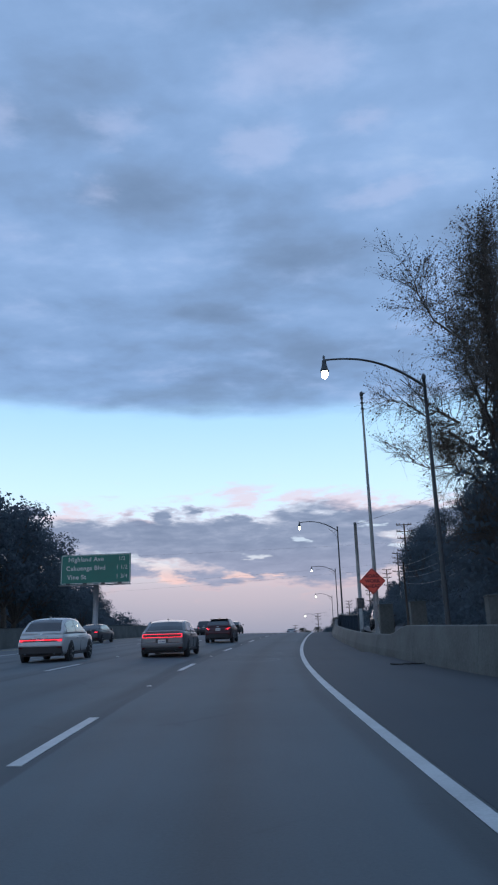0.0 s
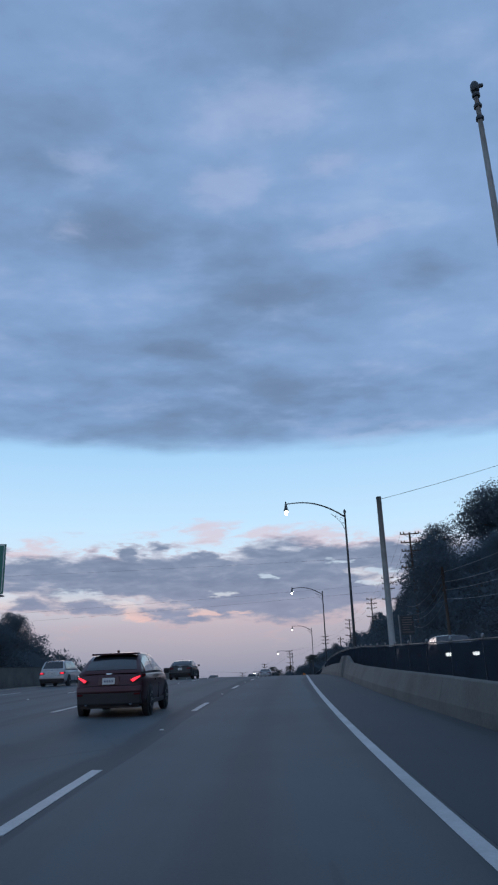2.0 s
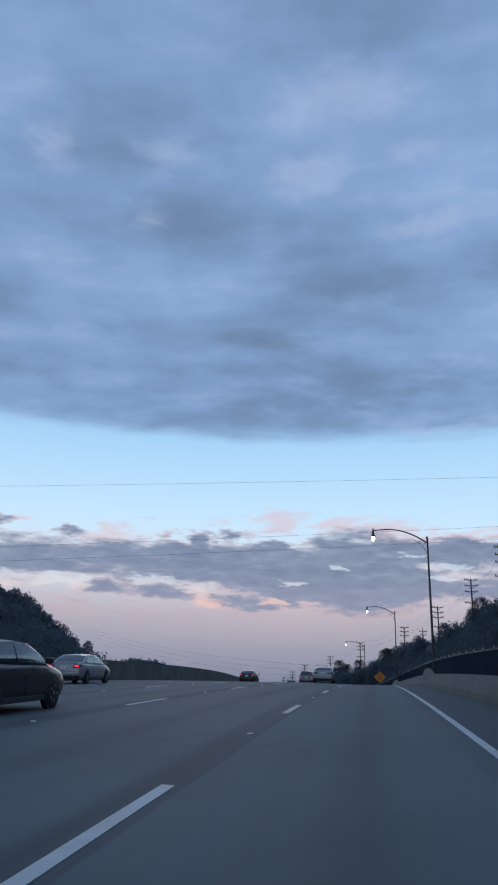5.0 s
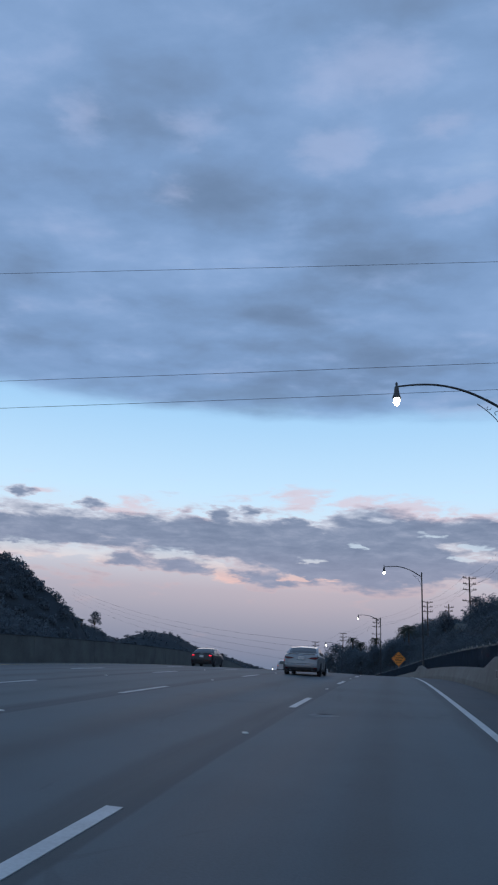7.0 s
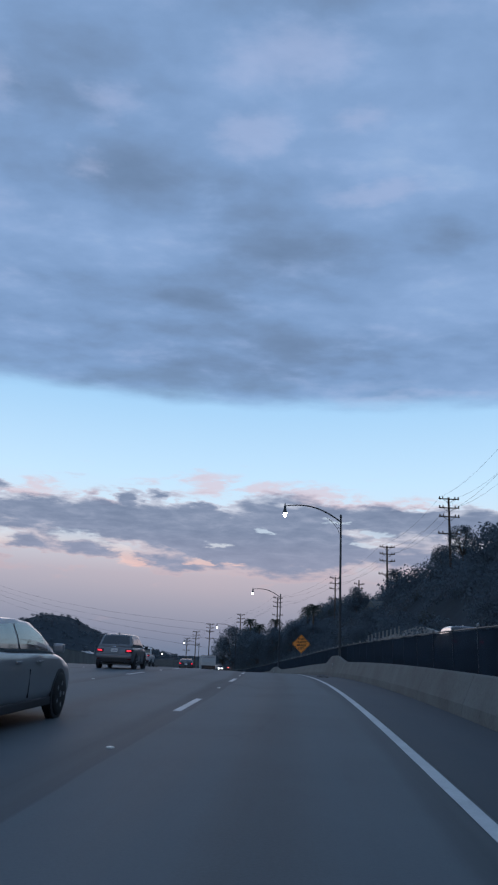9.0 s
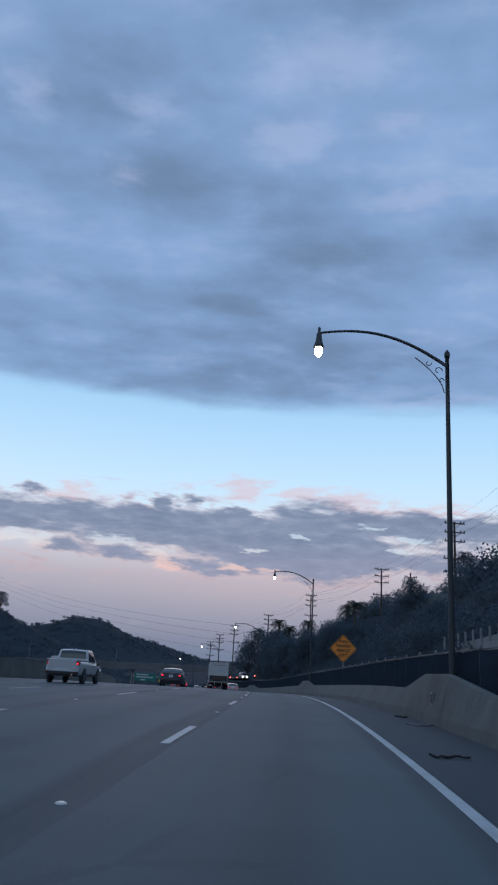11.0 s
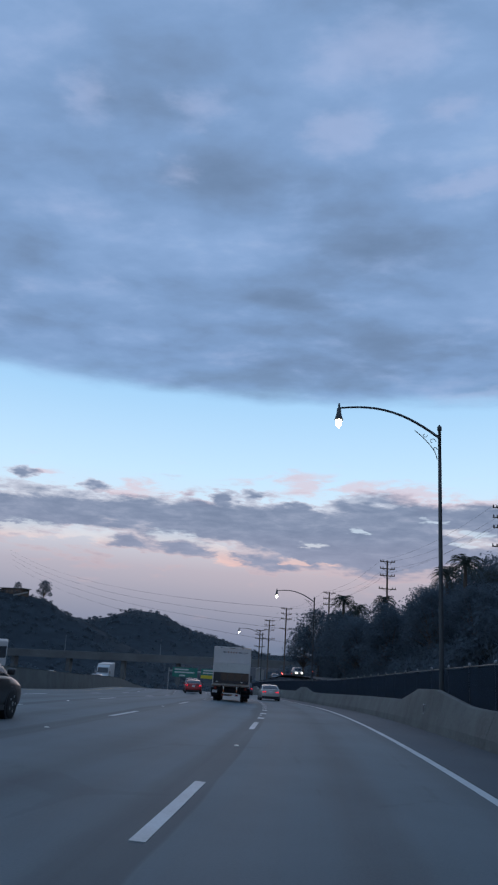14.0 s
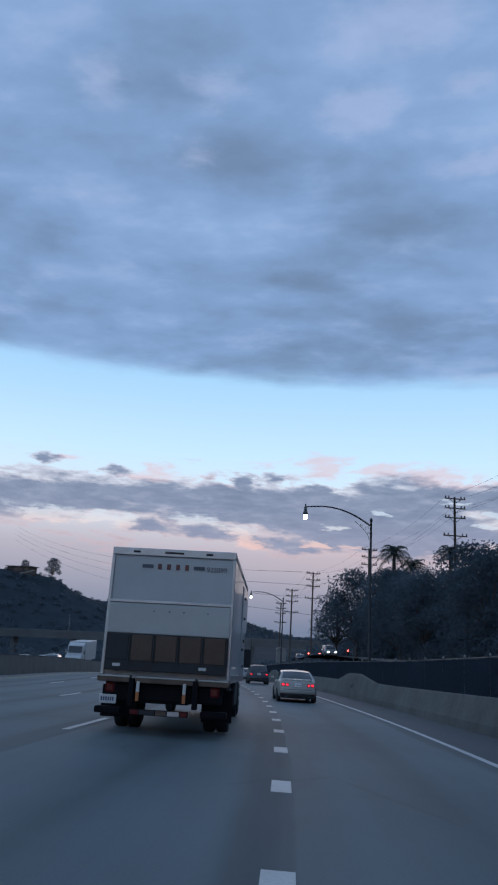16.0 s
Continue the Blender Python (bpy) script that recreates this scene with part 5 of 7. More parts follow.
def palm(m, height, seed):
    r = np.random.RandomState(seed)
    ob = thing("palm_tree", m, "tall palm with a ragged crown of fronds", "palm tree", "palms on the slope")
    z = np.linspace(-1, height, 8)
    v, f = tube(np.stack([0.15 * np.sin(z * 0.4), 0 * z, z], 1), np.interp(z, [-1, height], [0.28, 0.2]), 9, False)
    put("trunk", v, f, M["bark"], ob, smooth=True)
    quads = []
    for k in range(44):
        a, rise = k * 2.4, 1.25 - 1.5 * (k / 44) + r.uniform(-0.15, 0.15)
        u = np.linspace(0, 1, 17)
        ln = r.uniform(2.6, 3.4)
        rad = ln * math.cos(min(rise, 1.0) * 0.9) * (u - 0.12 * u ** 2)
        hz = height + ln * (math.sin(rise * 0.9) * u - 0.62 * u ** 2.2)
        c = np.stack([np.cos(a) * rad, np.sin(a) * rad, hz], 1)
        side = np.array([-math.sin(a), math.cos(a), 0])
        for i in range(1, 16):
            t = c[i + 1] - c[i - 1]
            t /= np.linalg.norm(t)
            reach = 0.62 * math.sin(math.pi * (0.10 + 0.80 * u[i]))
            for sg in (-1, 1):
                tip = c[i] + reach * (side * sg * 0.75 + t * 0.6 - np.array([0, 0, 0.22]))
                quads += [c[i] - t * 0.05, c[i] + t * 0.05, tip + t * 0.02, tip - t * 0.02]
        for i in range(16):
            quads += [c[i] - side * 0.035, c[i] + side * 0.035, c[i + 1] + side * 0.03, c[i + 1] - side * 0.03]
    put_quads("crown", np.array(quads), M["palm"], ob)
    return ob


for k, (s, lat, up) in enumerate([(352, 18.5, 17.3), (350, 25.3, 17.5), (357, 22.5, 16.6), (303, 22, 16.6), (318, 25, 17.6)]):
    m, h = from_road(s, lat, up)
    palm(m, h - 0.8, 40 + k)

bx, by = -83 - 110 * rng.uniform(0, 1, 420), rng.normal(408, 20, 420)
shrubs("bluff_shrubs", bx, by, rng.uniform(1.3, 2.8, 420), BUSH_FAR, M["leaf_dark"], "dark brush on a steep bluff beside the valley")

# ---------------------------------------------------------------- vehicles

CAR_GLASS = glass("tinted_car_glass", (0.025, 0.03, 0.035))
TYRE = paint("black_tyre_rubber", (0.018, 0.018, 0.018), 0.8, vary=0.2, scale=8)
RIM = paint("silver_alloy", (0.42, 0.42, 0.43), 0.35, 0.8, vary=0.1)
TRIM = paint("black_plastic_trim", (0.032, 0.032, 0.035), 0.6)
CHROME = paint("chrome", (0.6, 0.6, 0.6), 0.15, 1.0)
PLATE = paint("licence_plate_white", (0.6, 0.6, 0.58), 0.4)
PLATE_BAR = paint("licence_plate_marks", (0.07, 0.08, 0.16), 0.5)
TAIL_ON = lamp_glow("lit_tail_lamp", (1.0, 0.022, 0.045), 1.5)
TAIL_DIM = paint("red_lamp_plastic", (0.11, 0.008, 0.010), 0.15)
HEAD = lamp_glow("lit_headlamp", (1.0, 0.97, 0.9), 30.0)
AMBER = paint("amber_reflector", (0.5, 0.16, 0.05), 0.3)


def car_paint(name, colour, metal=0.4, rough=0.40):
    return paint(name, colour, rough, metal, vary=0.06, scale=1.2, coat=0.35, fine=300)


def wheel_meshes(r, w):
    """Tyre and rim turned about x."""
    tv, tf = turned([(r * 0.62, -w / 2), (r * 0.9, -w / 2), (r * 0.98, -w * 0.38), (r, -w * 0.2), (r, w * 0.2), (r * 0.98, w * 0.38), (r * 0.9, w / 2), (r * 0.62, w / 2)], 24)
    pieces = [turned([(r * 0.64, -w * 0.4), (r * 0.66, w * 0.46), (r * 0.60, w * 0.5), (r * 0.56, w * 0.40), (r * 0.1, w * 0.34)], 24)]
    for k in range(5):
        a = k * 2 * math.pi / 5
        c, s = math.cos(a), math.sin(a)
        q = np.array([(x * c - y * s, x * s + y * c, z) for x, y, z in [(0.05 * r, -0.10 * r, w * 0.36), (0.6 * r, -0.07 * r, w * 0.44), (0.6 * r, 0.07 * r, w * 0.44), (0.05 * r, 0.10 * r, w * 0.36),
                                                                          (0.05 * r, -0.10 * r, w * 0.46), (0.6 * r, -0.07 * r, w * 0.52), (0.6 * r, 0.07 * r, w * 0.52), (0.05 * r, 0.10 * r, w * 0.46)]])
        pieces.append((q, [(4, 5, 6, 7), (0, 1, 5, 4), (1, 2, 6, 5), (2, 3, 7, 6), (3, 0, 4, 7)]))
    pieces.append(turned([(r * 0.14, w * 0.34), (r * 0.14, w * 0.52), (r * 0.06, w * 0.56)], 12))
    rv, rf = joined(pieces)
    turn = lambda v: np.stack([v[:, 2], v[:, 0], v[:, 1]], 1)
    return (turn(tv), tf), (turn(rv), rf)


def add_wheel(ob, x, y, r, w, name="wheel", steel=RIM):
    (tv, tf), (rv, rf) = wheel_meshes(r, w)
    sg = 1 if x > 0 else -1
    flip = np.array([sg, 1, 1])
    o = np.array([x, y, r])
    tyre = put(name, tv * flip + o, tf, TYRE, ob, smooth=True)
    put("rim", rv * flip + o, rf, steel, tyre, "alloy rim")
    return tyre


def shell(ys, rows):
    """Loft half sections (x, z) at each y, mirrored, closed at both ends."""
    n = len(rows[0])
    full = [[(x, y, z) for x, z in r] + [(-x, y, z) for x, z in r[-2:0:-1]] for y, r in zip(ys, rows)]
    k = len(full[0])
    v = np.array(full).reshape(-1, 3)
    f = [(i * k + j, (i + 1) * k + j, (i + 1) * k + (j + 1) % k, i * k + (j + 1) % k) for i in range(len(ys) - 1) for j in range(k)]
    f += [tuple(range(k)), tuple(range((len(ys) - 1) * k, len(ys) * k))[::-1]]
    return v, f


def wedge(points, y0, y1, bevel=0.012):
    """A flat outline (x, z) with depth from y0 to y1 and softened edges."""
    bm = bmesh.new()
    a = [bm.verts.new((x, y0, z)) for x, z in points]
    b = [bm.verts.new((x, y1, z)) for x, z in points]
    bm.faces.new(a)
    bm.faces.new(b[::-1])
    for i in range(len(points)):
        j = (i + 1) % len(points)
        bm.faces.new((a[i], b[i], b[j], a[j]))
    bmesh.ops.recalc_face_normals(bm, faces=bm.faces)
    bmesh.ops.bevel(bm, geom=list(bm.edges), offset=bevel, segments=2, affect="EDGES")
    return bm


class Car:
    """A passenger car built from side-view curves; its rear stands at y = 0 and it faces +y."""

    def __init__(self, name, m, label, category, colour, length=4.8, width=1.84, height=1.46, low=0.2, deck=None, cabin=None, tumble=0.80, wheel=0.33, axles=(0.21, 0.80),
                 lights="corner", on=True, plate_z=0.78, trim_h=0.42, spoiler=False, rack=False, front_on=False):
        self.L, self.W, self.H, self.tumble = length, width / 2, height, tumble
        # heights of the body's upper edge, rear to front, and of the cabin's roof line
        self.deck = deck or [(0.0, 0.90), (0.012, 0.98), (0.05, 1.03), (0.17, 1.02), (0.35, 0.98), (0.72, 0.96), (0.80, 0.92), (0.93, 0.80), (0.985, 0.72), (1.0, 0.60)]
        self.cabin = cabin or [(0.13, 1.00), (0.20, 1.20), (0.28, 1.385), (0.38, height - 0.015), (0.48, height), (0.58, height - 0.035), (0.66, 1.27), (0.76, 0.95)]
        ob = self.ob = thing(name, m, label, category, "traffic on the freeway")
        mat = colour
        body = part("body", self.body(low), mat, ob, smooth=True)
        body.data.polygons.foreach_set("use_smooth", np.ones(len(body.data.polygons), bool))
        v, f = self.roof()
        put("cabin", v, f, mat, ob, smooth=True)
        u0, u1 = self.cabin[0][0], self.cabin[-1][0]
        # glass
        ur = next(u for u, z in self.cabin if z > height - 0.10)
        uf = [u for u, z in self.cabin if z > height - 0.10][-1]
        self.pane("rear_window", np.linspace(u0 + (ur - u0) * 0.14, ur - 0.004, 8), np.linspace(-0.43, 0.43, 9))
        self.pane("windscreen", np.linspace(uf + 0.012, u1 - 0.012, 8), np.linspace(-0.44, 0.44, 9))
        mid = (ur + uf) / 2
        for sg in (1, -1):
            aa = np.linspace(0.57, 0.95, 6) * sg
            self.pane("side_window", np.linspace(u0 + (ur - u0) * 0.62, mid - 0.008, 9), aa)
            self.pane("side_window", np.linspace(mid + 0.008, uf + (u1 - uf) * 0.62, 9), aa)
        # wheels with dark arches
        for ua in axles:
            for sg in (1, -1):
                v, f = turned([(wheel * 1.16, -0.12), (wheel * 1.16, 0.0), (wheel * 1.08, 0.006)], 24)
                q = np.stack([v[:, 2] * sg + sg * (self.W - 0.012), v[:, 0] + ua * length, v[:, 1] + wheel], 1)
                put("wheel_arch", q, f, TRIM, ob)
                add_wheel(ob, sg * (self.W - 0.085), ua * length, wheel, 0.21)
        # lower bumper, sills, plate
        wr = self.W * 0.88
        part("rear_bumper", boxed(-wr, wr, -0.035, 0.25, low + 0.06, trim_h, bevel=0.04), TRIM, ob)
        part("bumper_cover", boxed(-wr * 1.03, wr * 1.03, -0.055, 0.22, trim_h - 0.03, trim_h + 0.15, bevel=0.05), mat, ob)
        part("under_body", boxed(-wr * 0.9, wr * 0.9, 0.15, length - 0.3, low - 0.02, low + 0.1), TRIM, ob)
        pl = part("number_plate", boxed(-0.155, 0.155, -0.032, -0.012, plate_z - 0.078, plate_z + 0.078, bevel=0.004), PLATE, ob, "white plate with dark bars")
        bm = bmesh.new()
        for k in range(6):
            box(bm, -0.113 + k * 0.042, -0.093 + k * 0.042, -0.036, -0.033, plate_z - 0.028, plate_z + 0.026)
        part("plate_bar", bm, PLATE_BAR, pl)
        part("plate_recess", boxed(-0.26, 0.26, -0.014, 0.05, plate_z - 0.11, plate_z + 0.11, bevel=0.02), TRIM if lights == "bar" else mat, ob)
        part("boot_seam", boxed(-wr * 0.80, wr * 0.80, -0.008, 0.02, trim_h + 0.155, trim_h + 0.167), TRIM, ob)
        part("badge", boxed(-0.07, 0.07, -0.016, 0.0, plate_z + 0.155, plate_z + 0.185, bevel=0.006), CHROME, ob)
        top = self.deck[1][1]
        lamp_mat = TAIL_ON if on else TAIL_DIM
        if lights == "bar":
            for a, b in ((0.205, 0.185), (0.085, 0.065)):
                part("tail_light", boxed(-wr * 0.93, wr * 0.93, -0.03, 0.06, top - a, top - b, bevel=0.006), lamp_mat, ob, "thin full width red light bar")
            for sg in (1, -1):
                part("tail_light", boxed(*sorted((sg * wr * 0.915, sg * wr * 0.95)), -0.03, 0.12, top - 0.205, top - 0.065, bevel=0.006), lamp_mat, ob)
            part("light_panel", boxed(-wr * 0.92, wr * 0.92, -0.02, 0.05, top - 0.187, top - 0.083), TAIL_DIM, ob, "dark red lamp panel")
        elif lights == "double":
            for sg in (1, -1):
                for a, b in ((0.52, 0.70), (0.74, 0.95)):
                    t = part("tail_light", boxed(*sorted((sg * wr * a, sg * wr * b)), -0.03, 0.10, top - 0.27, top - 0.12, bevel=0.03), TAIL_DIM, ob)
                    part("lamp_core", boxed(*sorted((sg * wr * (a + 0.03), sg * wr * (b - 0.03))), -0.045, 0.0, top - 0.24, top - 0.15, bevel=0.02), lamp_mat, t, "glowing red lamp core")
        elif lights == "slim":
            for sg in (1, -1):
                pts = [(sg * wr * x, top + z) for x, z in ((0.42, -0.20), (0.60, -0.155), (1.07, -0.12), (1.07, -0.215), (0.86, -0.255), (0.60, -0.235))]
                t = part("tail_light", wedge(pts, -0.022, 0.26), TAIL_DIM, ob, "dark red pointed lamp")
                part("lamp_core", boxed(*sorted((sg * wr * 0.66, sg * wr * 0.97)), -0.034, 0.0, top - 0.20, top - 0.165, bevel=0.01), lamp_mat, t, "red lamp core")
        elif lights == "strip":
            t = part("tail_light", boxed(-wr * 0.98, wr * 0.98, -0.022, 0.20, top - 0.24, top - 0.12, bevel=0.02), TAIL_DIM, ob, "dark red lamp band")
            part("lamp_core", boxed(-wr * 0.96, wr * 0.96, -0.036, 0.0, top - 0.185, top - 0.155, bevel=0.008), lamp_mat, t, "glowing red light strip")
            for sg in (1, -1):
                part("lamp_core", boxed(*sorted((sg * wr * 0.80, sg * wr * 0.97)), -0.036, 0.0, top - 0.225, top - 0.15, bevel=0.01), lamp_mat, t, "glowing red light strip")
        elif lights == "boomerang":
            for sg in (1, -1):
                pts = [(sg * wr * x, top + z) for x, z in ((0.64, -0.11), (0.82, -0.03), (1.10, 0.03), (1.10, -0.04), (0.92, -0.09), (0.76, -0.18))]
                t = part("tail_light", wedge(pts, -0.05, 0.20), TAIL_DIM, ob, "red boomerang lamp standing out from the corner")
                pts = [(sg * wr * x, top + z) for x, z in ((0.69, -0.10), (0.84, -0.045), (0.98, -0.01), (0.98, -0.035), (0.88, -0.085), (0.77, -0.15))]
                part("lamp_core", wedge(pts, -0.064, -0.03, 0.006), lamp_mat, t, "glowing red lamp core")
        else:
            for sg in (1, -1):
                t = part("tail_light", boxed(*sorted((sg * wr * 0.62, sg * wr * 1.05)), -0.03, 0.18, top - 0.22, top - 0.06, bevel=0.03), TAIL_DIM, ob)
                part("lamp_core", boxed(*sorted((sg * wr * 0.72, sg * wr * 0.98)), -0.045, 0.0, top - 0.17, top - 0.10, bevel=0.02), lamp_mat, t, "glowing red lamp core")
        for sg in (1, -1):
            zh = float(self.z_deck(0.985))
            part("headlight", boxed(*sorted((sg * wr * 0.50, sg * wr * 0.86)), length - 0.25, length + 0.012, zh - 0.20, zh - 0.06, bevel=0.03), HEAD if front_on else CHROME, ob)
            y = (uf + (u1 - uf) * 0.55) * length
            mm = part("mirror", boxed(*sorted((sg * (self.W + 0.02), sg * (self.W + 0.19))), y - 0.06, y + 0.06, 0.96, 1.10, bevel=0.04), mat if height < 1.55 else TRIM, ob)
            for q in (0.40, 0.58):
                part("door_handle", boxed(*sorted((sg * (self.W - 0.02), sg * (self.W + 0.015))), q * length - 0.10, q * length + 0.10, 0.83, 0.86, bevel=0.01), mat, ob)
            part("door_seam", boxed(*sorted((sg * (self.W - 0.03), sg * (self.W + 0.002))), 0.50 * length - 0.004, 0.50 * length + 0.004, 0.36, 0.74), TRIM, ob)
            part("sill", boxed(*sorted((sg * (self.W - 0.08), sg * (self.W - 0.008))), axles[0] * length + wheel * 1.2, axles[1] * length - wheel * 1.2, low, low + 0.12, bevel=0.02), TRIM, ob)
        part("roof_antenna", boxed(-0.02, 0.02, ur * length + 0.15, ur * length + 0.32, height - 0.02, height + 0.045, bevel=0.012), mat, ob)
        part("brake_light", boxed(-0.14, 0.14, ur * length - 0.03, ur * length + 0.02, self.z_roof(ur) - 0.05, self.z_roof(ur) - 0.02), TAIL_DIM, ob)
        if spoiler:
            part("spoiler", boxed(-wr * 0.75, wr * 0.75, ur * length - 0.26, ur * length + 0.1, height - 0.075, height - 0.03, bevel=0.02), mat, ob)
        if rack:
            for sg in (1, -1):
                v, f = tube([(sg * 0.52, q * length, height + z) for q, z in ((0.22, -0.03), (0.25, 0.05), (0.55, 0.05), (0.60, -0.03))], 0.022, 6)
                put("roof_rail", v, f, TRIM, ob)
        for sg in (1, -1):
            part("reflector", boxed(*sorted((sg * wr * 0.80, sg * wr * 0.98)), -0.06, 0.02, trim_h - 0.075, trim_h - 0.03, bevel=0.008), TAIL_DIM, ob, "small red reflector")
        if u0 > 0.1 and height < 1.6:
            part("boot_lip", boxed(-wr * 0.82, wr * 0.82, 0.015, 0.13, top - 0.005, top + 0.05, bevel=0.02), mat, ob)
        for sg in (0.55, -0.55):
            v, f = tube([(sg, -0.03, low + 0.08), (sg, 0.3, low + 0.08)], 0.035, 10)
            put("exhaust", v, f, CHROME, ob)
        self.round_tail()

    def round_tail(self):
        """Bow the tail in plan and lean it forward above the bumper."""
        knots_z, lean = [0.2, 0.40, 0.60, 0.72, 1.08], [0.05, 0.0, 0.0, 0.03, 0.10]
        for c in self.ob.children_recursive:
            name = c.name.split(".")[0]
            if c.type != "MESH" or name in ("wheel", "rim", "wheel_arch", "headlight", "mirror", "windscreen", "side_window", "under_body", "sill"):
                continue
            me = c.data
            co = np.empty(len(me.vertices) * 3, np.float32)
            me.vertices.foreach_get("co", co)
            if co.reshape(-1, 3)[:, 1].min() > 0.75:
                continue
            if name in ("body", "rear_bumper", "bumper_cover", "tail_light", "light_panel", "lamp_core", "boot_seam", "boot_lip", "spoiler", "tailgate"):
                bm = bmesh.new()
                bm.from_mesh(me)
                cuts = [((x, 0, 0), (1, 0, 0)) for x in (-0.78, -0.66, -0.5, -0.3, 0.0, 0.3, 0.5, 0.66, 0.78)]
                if name == "body":
                    cuts += [((0, 0, z), (0, 0, 1)) for z in (0.42, 0.60, 0.72, 0.86)]
                for p, n in cuts:
                    bmesh.ops.bisect_plane(bm, geom=bm.verts[:] + bm.edges[:] + bm.faces[:], dist=0.002, plane_co=p, plane_no=n)
                bm.to_mesh(me)
                bm.free()
                co = np.empty(len(me.vertices) * 3, np.float32)
                me.vertices.foreach_get("co", co)
            q = co.reshape(-1, 3)
            x, y, z = q.T.copy()
            if name in ("tail_light", "lamp_core"):
                x = np.where(y < 0.05, np.sign(x) * np.minimum(np.abs(x), self.W * 0.885), x)
                q[:, 0] = x
            k = np.clip(1 - np.maximum(y, 0) / 0.75, 0, 1)
            q[:, 1] = y + k * (0.13 * np.minimum(np.abs(x) / self.W, 1.05) ** 3 + np.interp(z, knots_z, lean))
            me.vertices.foreach_set("co", q.ravel())
            me.update()

    def z_deck(self, u):
        return np.interp(u, [a for a, b in self.deck], [b for a, b in self.deck])

    def z_roof(self, u):
        a = np.array(self.cabin)
        base = np.interp(u, a[:, 0], a[:, 1])
        return base

    def half(self, u):
        return self.W * np.interp(u, [0, 0.012, 0.05, 0.15, 0.5, 0.85, 0.95, 0.985, 1.0], [0.86, 0.92, 0.96, 0.99, 1.0, 0.985, 0.93, 0.85, 0.74])

    def body(self, low):
        us = np.array([0, 0.012, 0.03, 0.06, 0.1, 0.15, 0.2, 0.28, 0.36, 0.44, 0.52, 0.6, 0.68, 0.74, 0.8, 0.86, 0.9, 0.94, 0.97, 0.985, 1.0])
        rows = []
        for u in us:
            w, t = float(self.half(u)), float(self.z_deck(u))
            lo = low + float(np.interp(u, [0, 0.02, 0.06, 0.94, 0.98, 1.0], [0.16, 0.07, 0, 0, 0.05, 0.14]))
            h = t - lo
            rows.append([(0.0, lo), (0.80 * w, lo), (0.95 * w, lo + 0.07), (0.99 * w, lo + 0.28 * h), (1.0 * w, lo + 0.55 * h), (0.985 * w, lo + 0.74 * h), (0.955 * w, t - 0.06), (0.90 * w, t - 0.012), (0.6 * w, t + 0.012), (0.0, t + 0.02)])
        v, f = shell(us * self.L, rows)
        bm = bmesh.new()
        vs = [bm.verts.new(p) for p in v]
        for q in f:
            bm.faces.new([vs[i] for i in q])
        bmesh.ops.recalc_face_normals(bm, faces=bm.faces)
        return bm

    def surface(self, u, a):
        """A point of the cabin: a = 0 on the roof's middle, 0.5 at its edge, 1 at the window sill."""
        zt, zb = float(self.z_roof(u)), float(self.z_deck(u)) - 0.02
        zt = max(zt, zb + 0.005)
        frac = min(1.0, (zt - zb) / max(0.05, self.H - 0.95))
        wb = float(self.half(u)) * 0.925
        wt = wb + (self.W * self.tumble * 0.90 - wb) * frac
        s, a = (1 if a >= 0 else -1), abs(a)
        ze = zt - 0.045 * min(1, frac)
        if a <= 0.5:
            k = a / 0.5
            return np.array([s * wt * k, u * self.L, zt - (zt - ze) * k * k])
        k = (a - 0.5) / 0.5
        return np.array([s * (wt + (wb - wt) * k + 0.02 * frac * math.sin(math.pi * k)), u * self.L, ze + (zb - ze) * k])

    def roof(self):
        us = np.unique(np.concatenate([np.linspace(self.cabin[0][0], self.cabin[-1][0], 26), [u for u, z in self.cabin]]))
        aa = [0, 0.15, 0.3, 0.42, 0.5, 0.56, 0.65, 0.75, 0.85, 1.0]
        rows = []
        for u in us:
            rows.append([(float(p[0]), float(p[2])) for p in (self.surface(u, a) for a in aa)] + [(0.0, float(self.surface(u, 1.0)[2]) - 0.05)])
        v, f = shell(us * self.L, [r for r in rows])
        return v, [q[::-1] for q in f]

    def pane(self, name, us, aa):
        g = np.array([[self.surface(u, a) for a in aa] for u in us])
        du, da = np.gradient(g, axis=0), np.gradient(g, axis=1)
        n = np.cross(du, da)
        n /= np.linalg.norm(n, axis=2)[..., None] + 1e-9
        c = g - np.array([0, 0.5 * self.L, 0.7])
        n *= np.sign((n * c).sum(2))[..., None]
        top = g + n * 0.008
        lowr = g - n * 0.01
        r, k = len(us), len(aa)
        v = np.concatenate([top.reshape(-1, 3), lowr.reshape(-1, 3)])
        f = [(i * k + j, i * k + j + 1, (i + 1) * k + j + 1, (i + 1) * k + j) for i in range(r - 1) for j in range(k - 1)]
        o = r * k
        rim = [(0, j) for j in range(k)] + [(i, k - 1) for i in range(1, r)] + [(r - 1, j) for j in range(k - 2, -1, -1)] + [(i, 0) for i in range(r - 2, 0, -1)]
        ids = [i * k + j for i, j in rim]
        f += [(ids[q], ids[(q + 1) % len(ids)], ids[(q + 1) % len(ids)] + o, ids[q] + o) for q in range(len(ids))]
        return put(name, v, f, CAR_GLASS, self.ob, "dark tinted glass", smooth=False)


SEDAN = dict(length=4.85, width=1.85, height=1.46)
SUV_DECK = [(0.0, 0.80), (0.012, 0.98), (0.04, 1.04), (0.17, 1.04), (0.35, 1.04), (0.70, 1.03), (0.78, 1.0), (0.92, 0.93), (0.98, 0.84), (1.0, 0.70)]


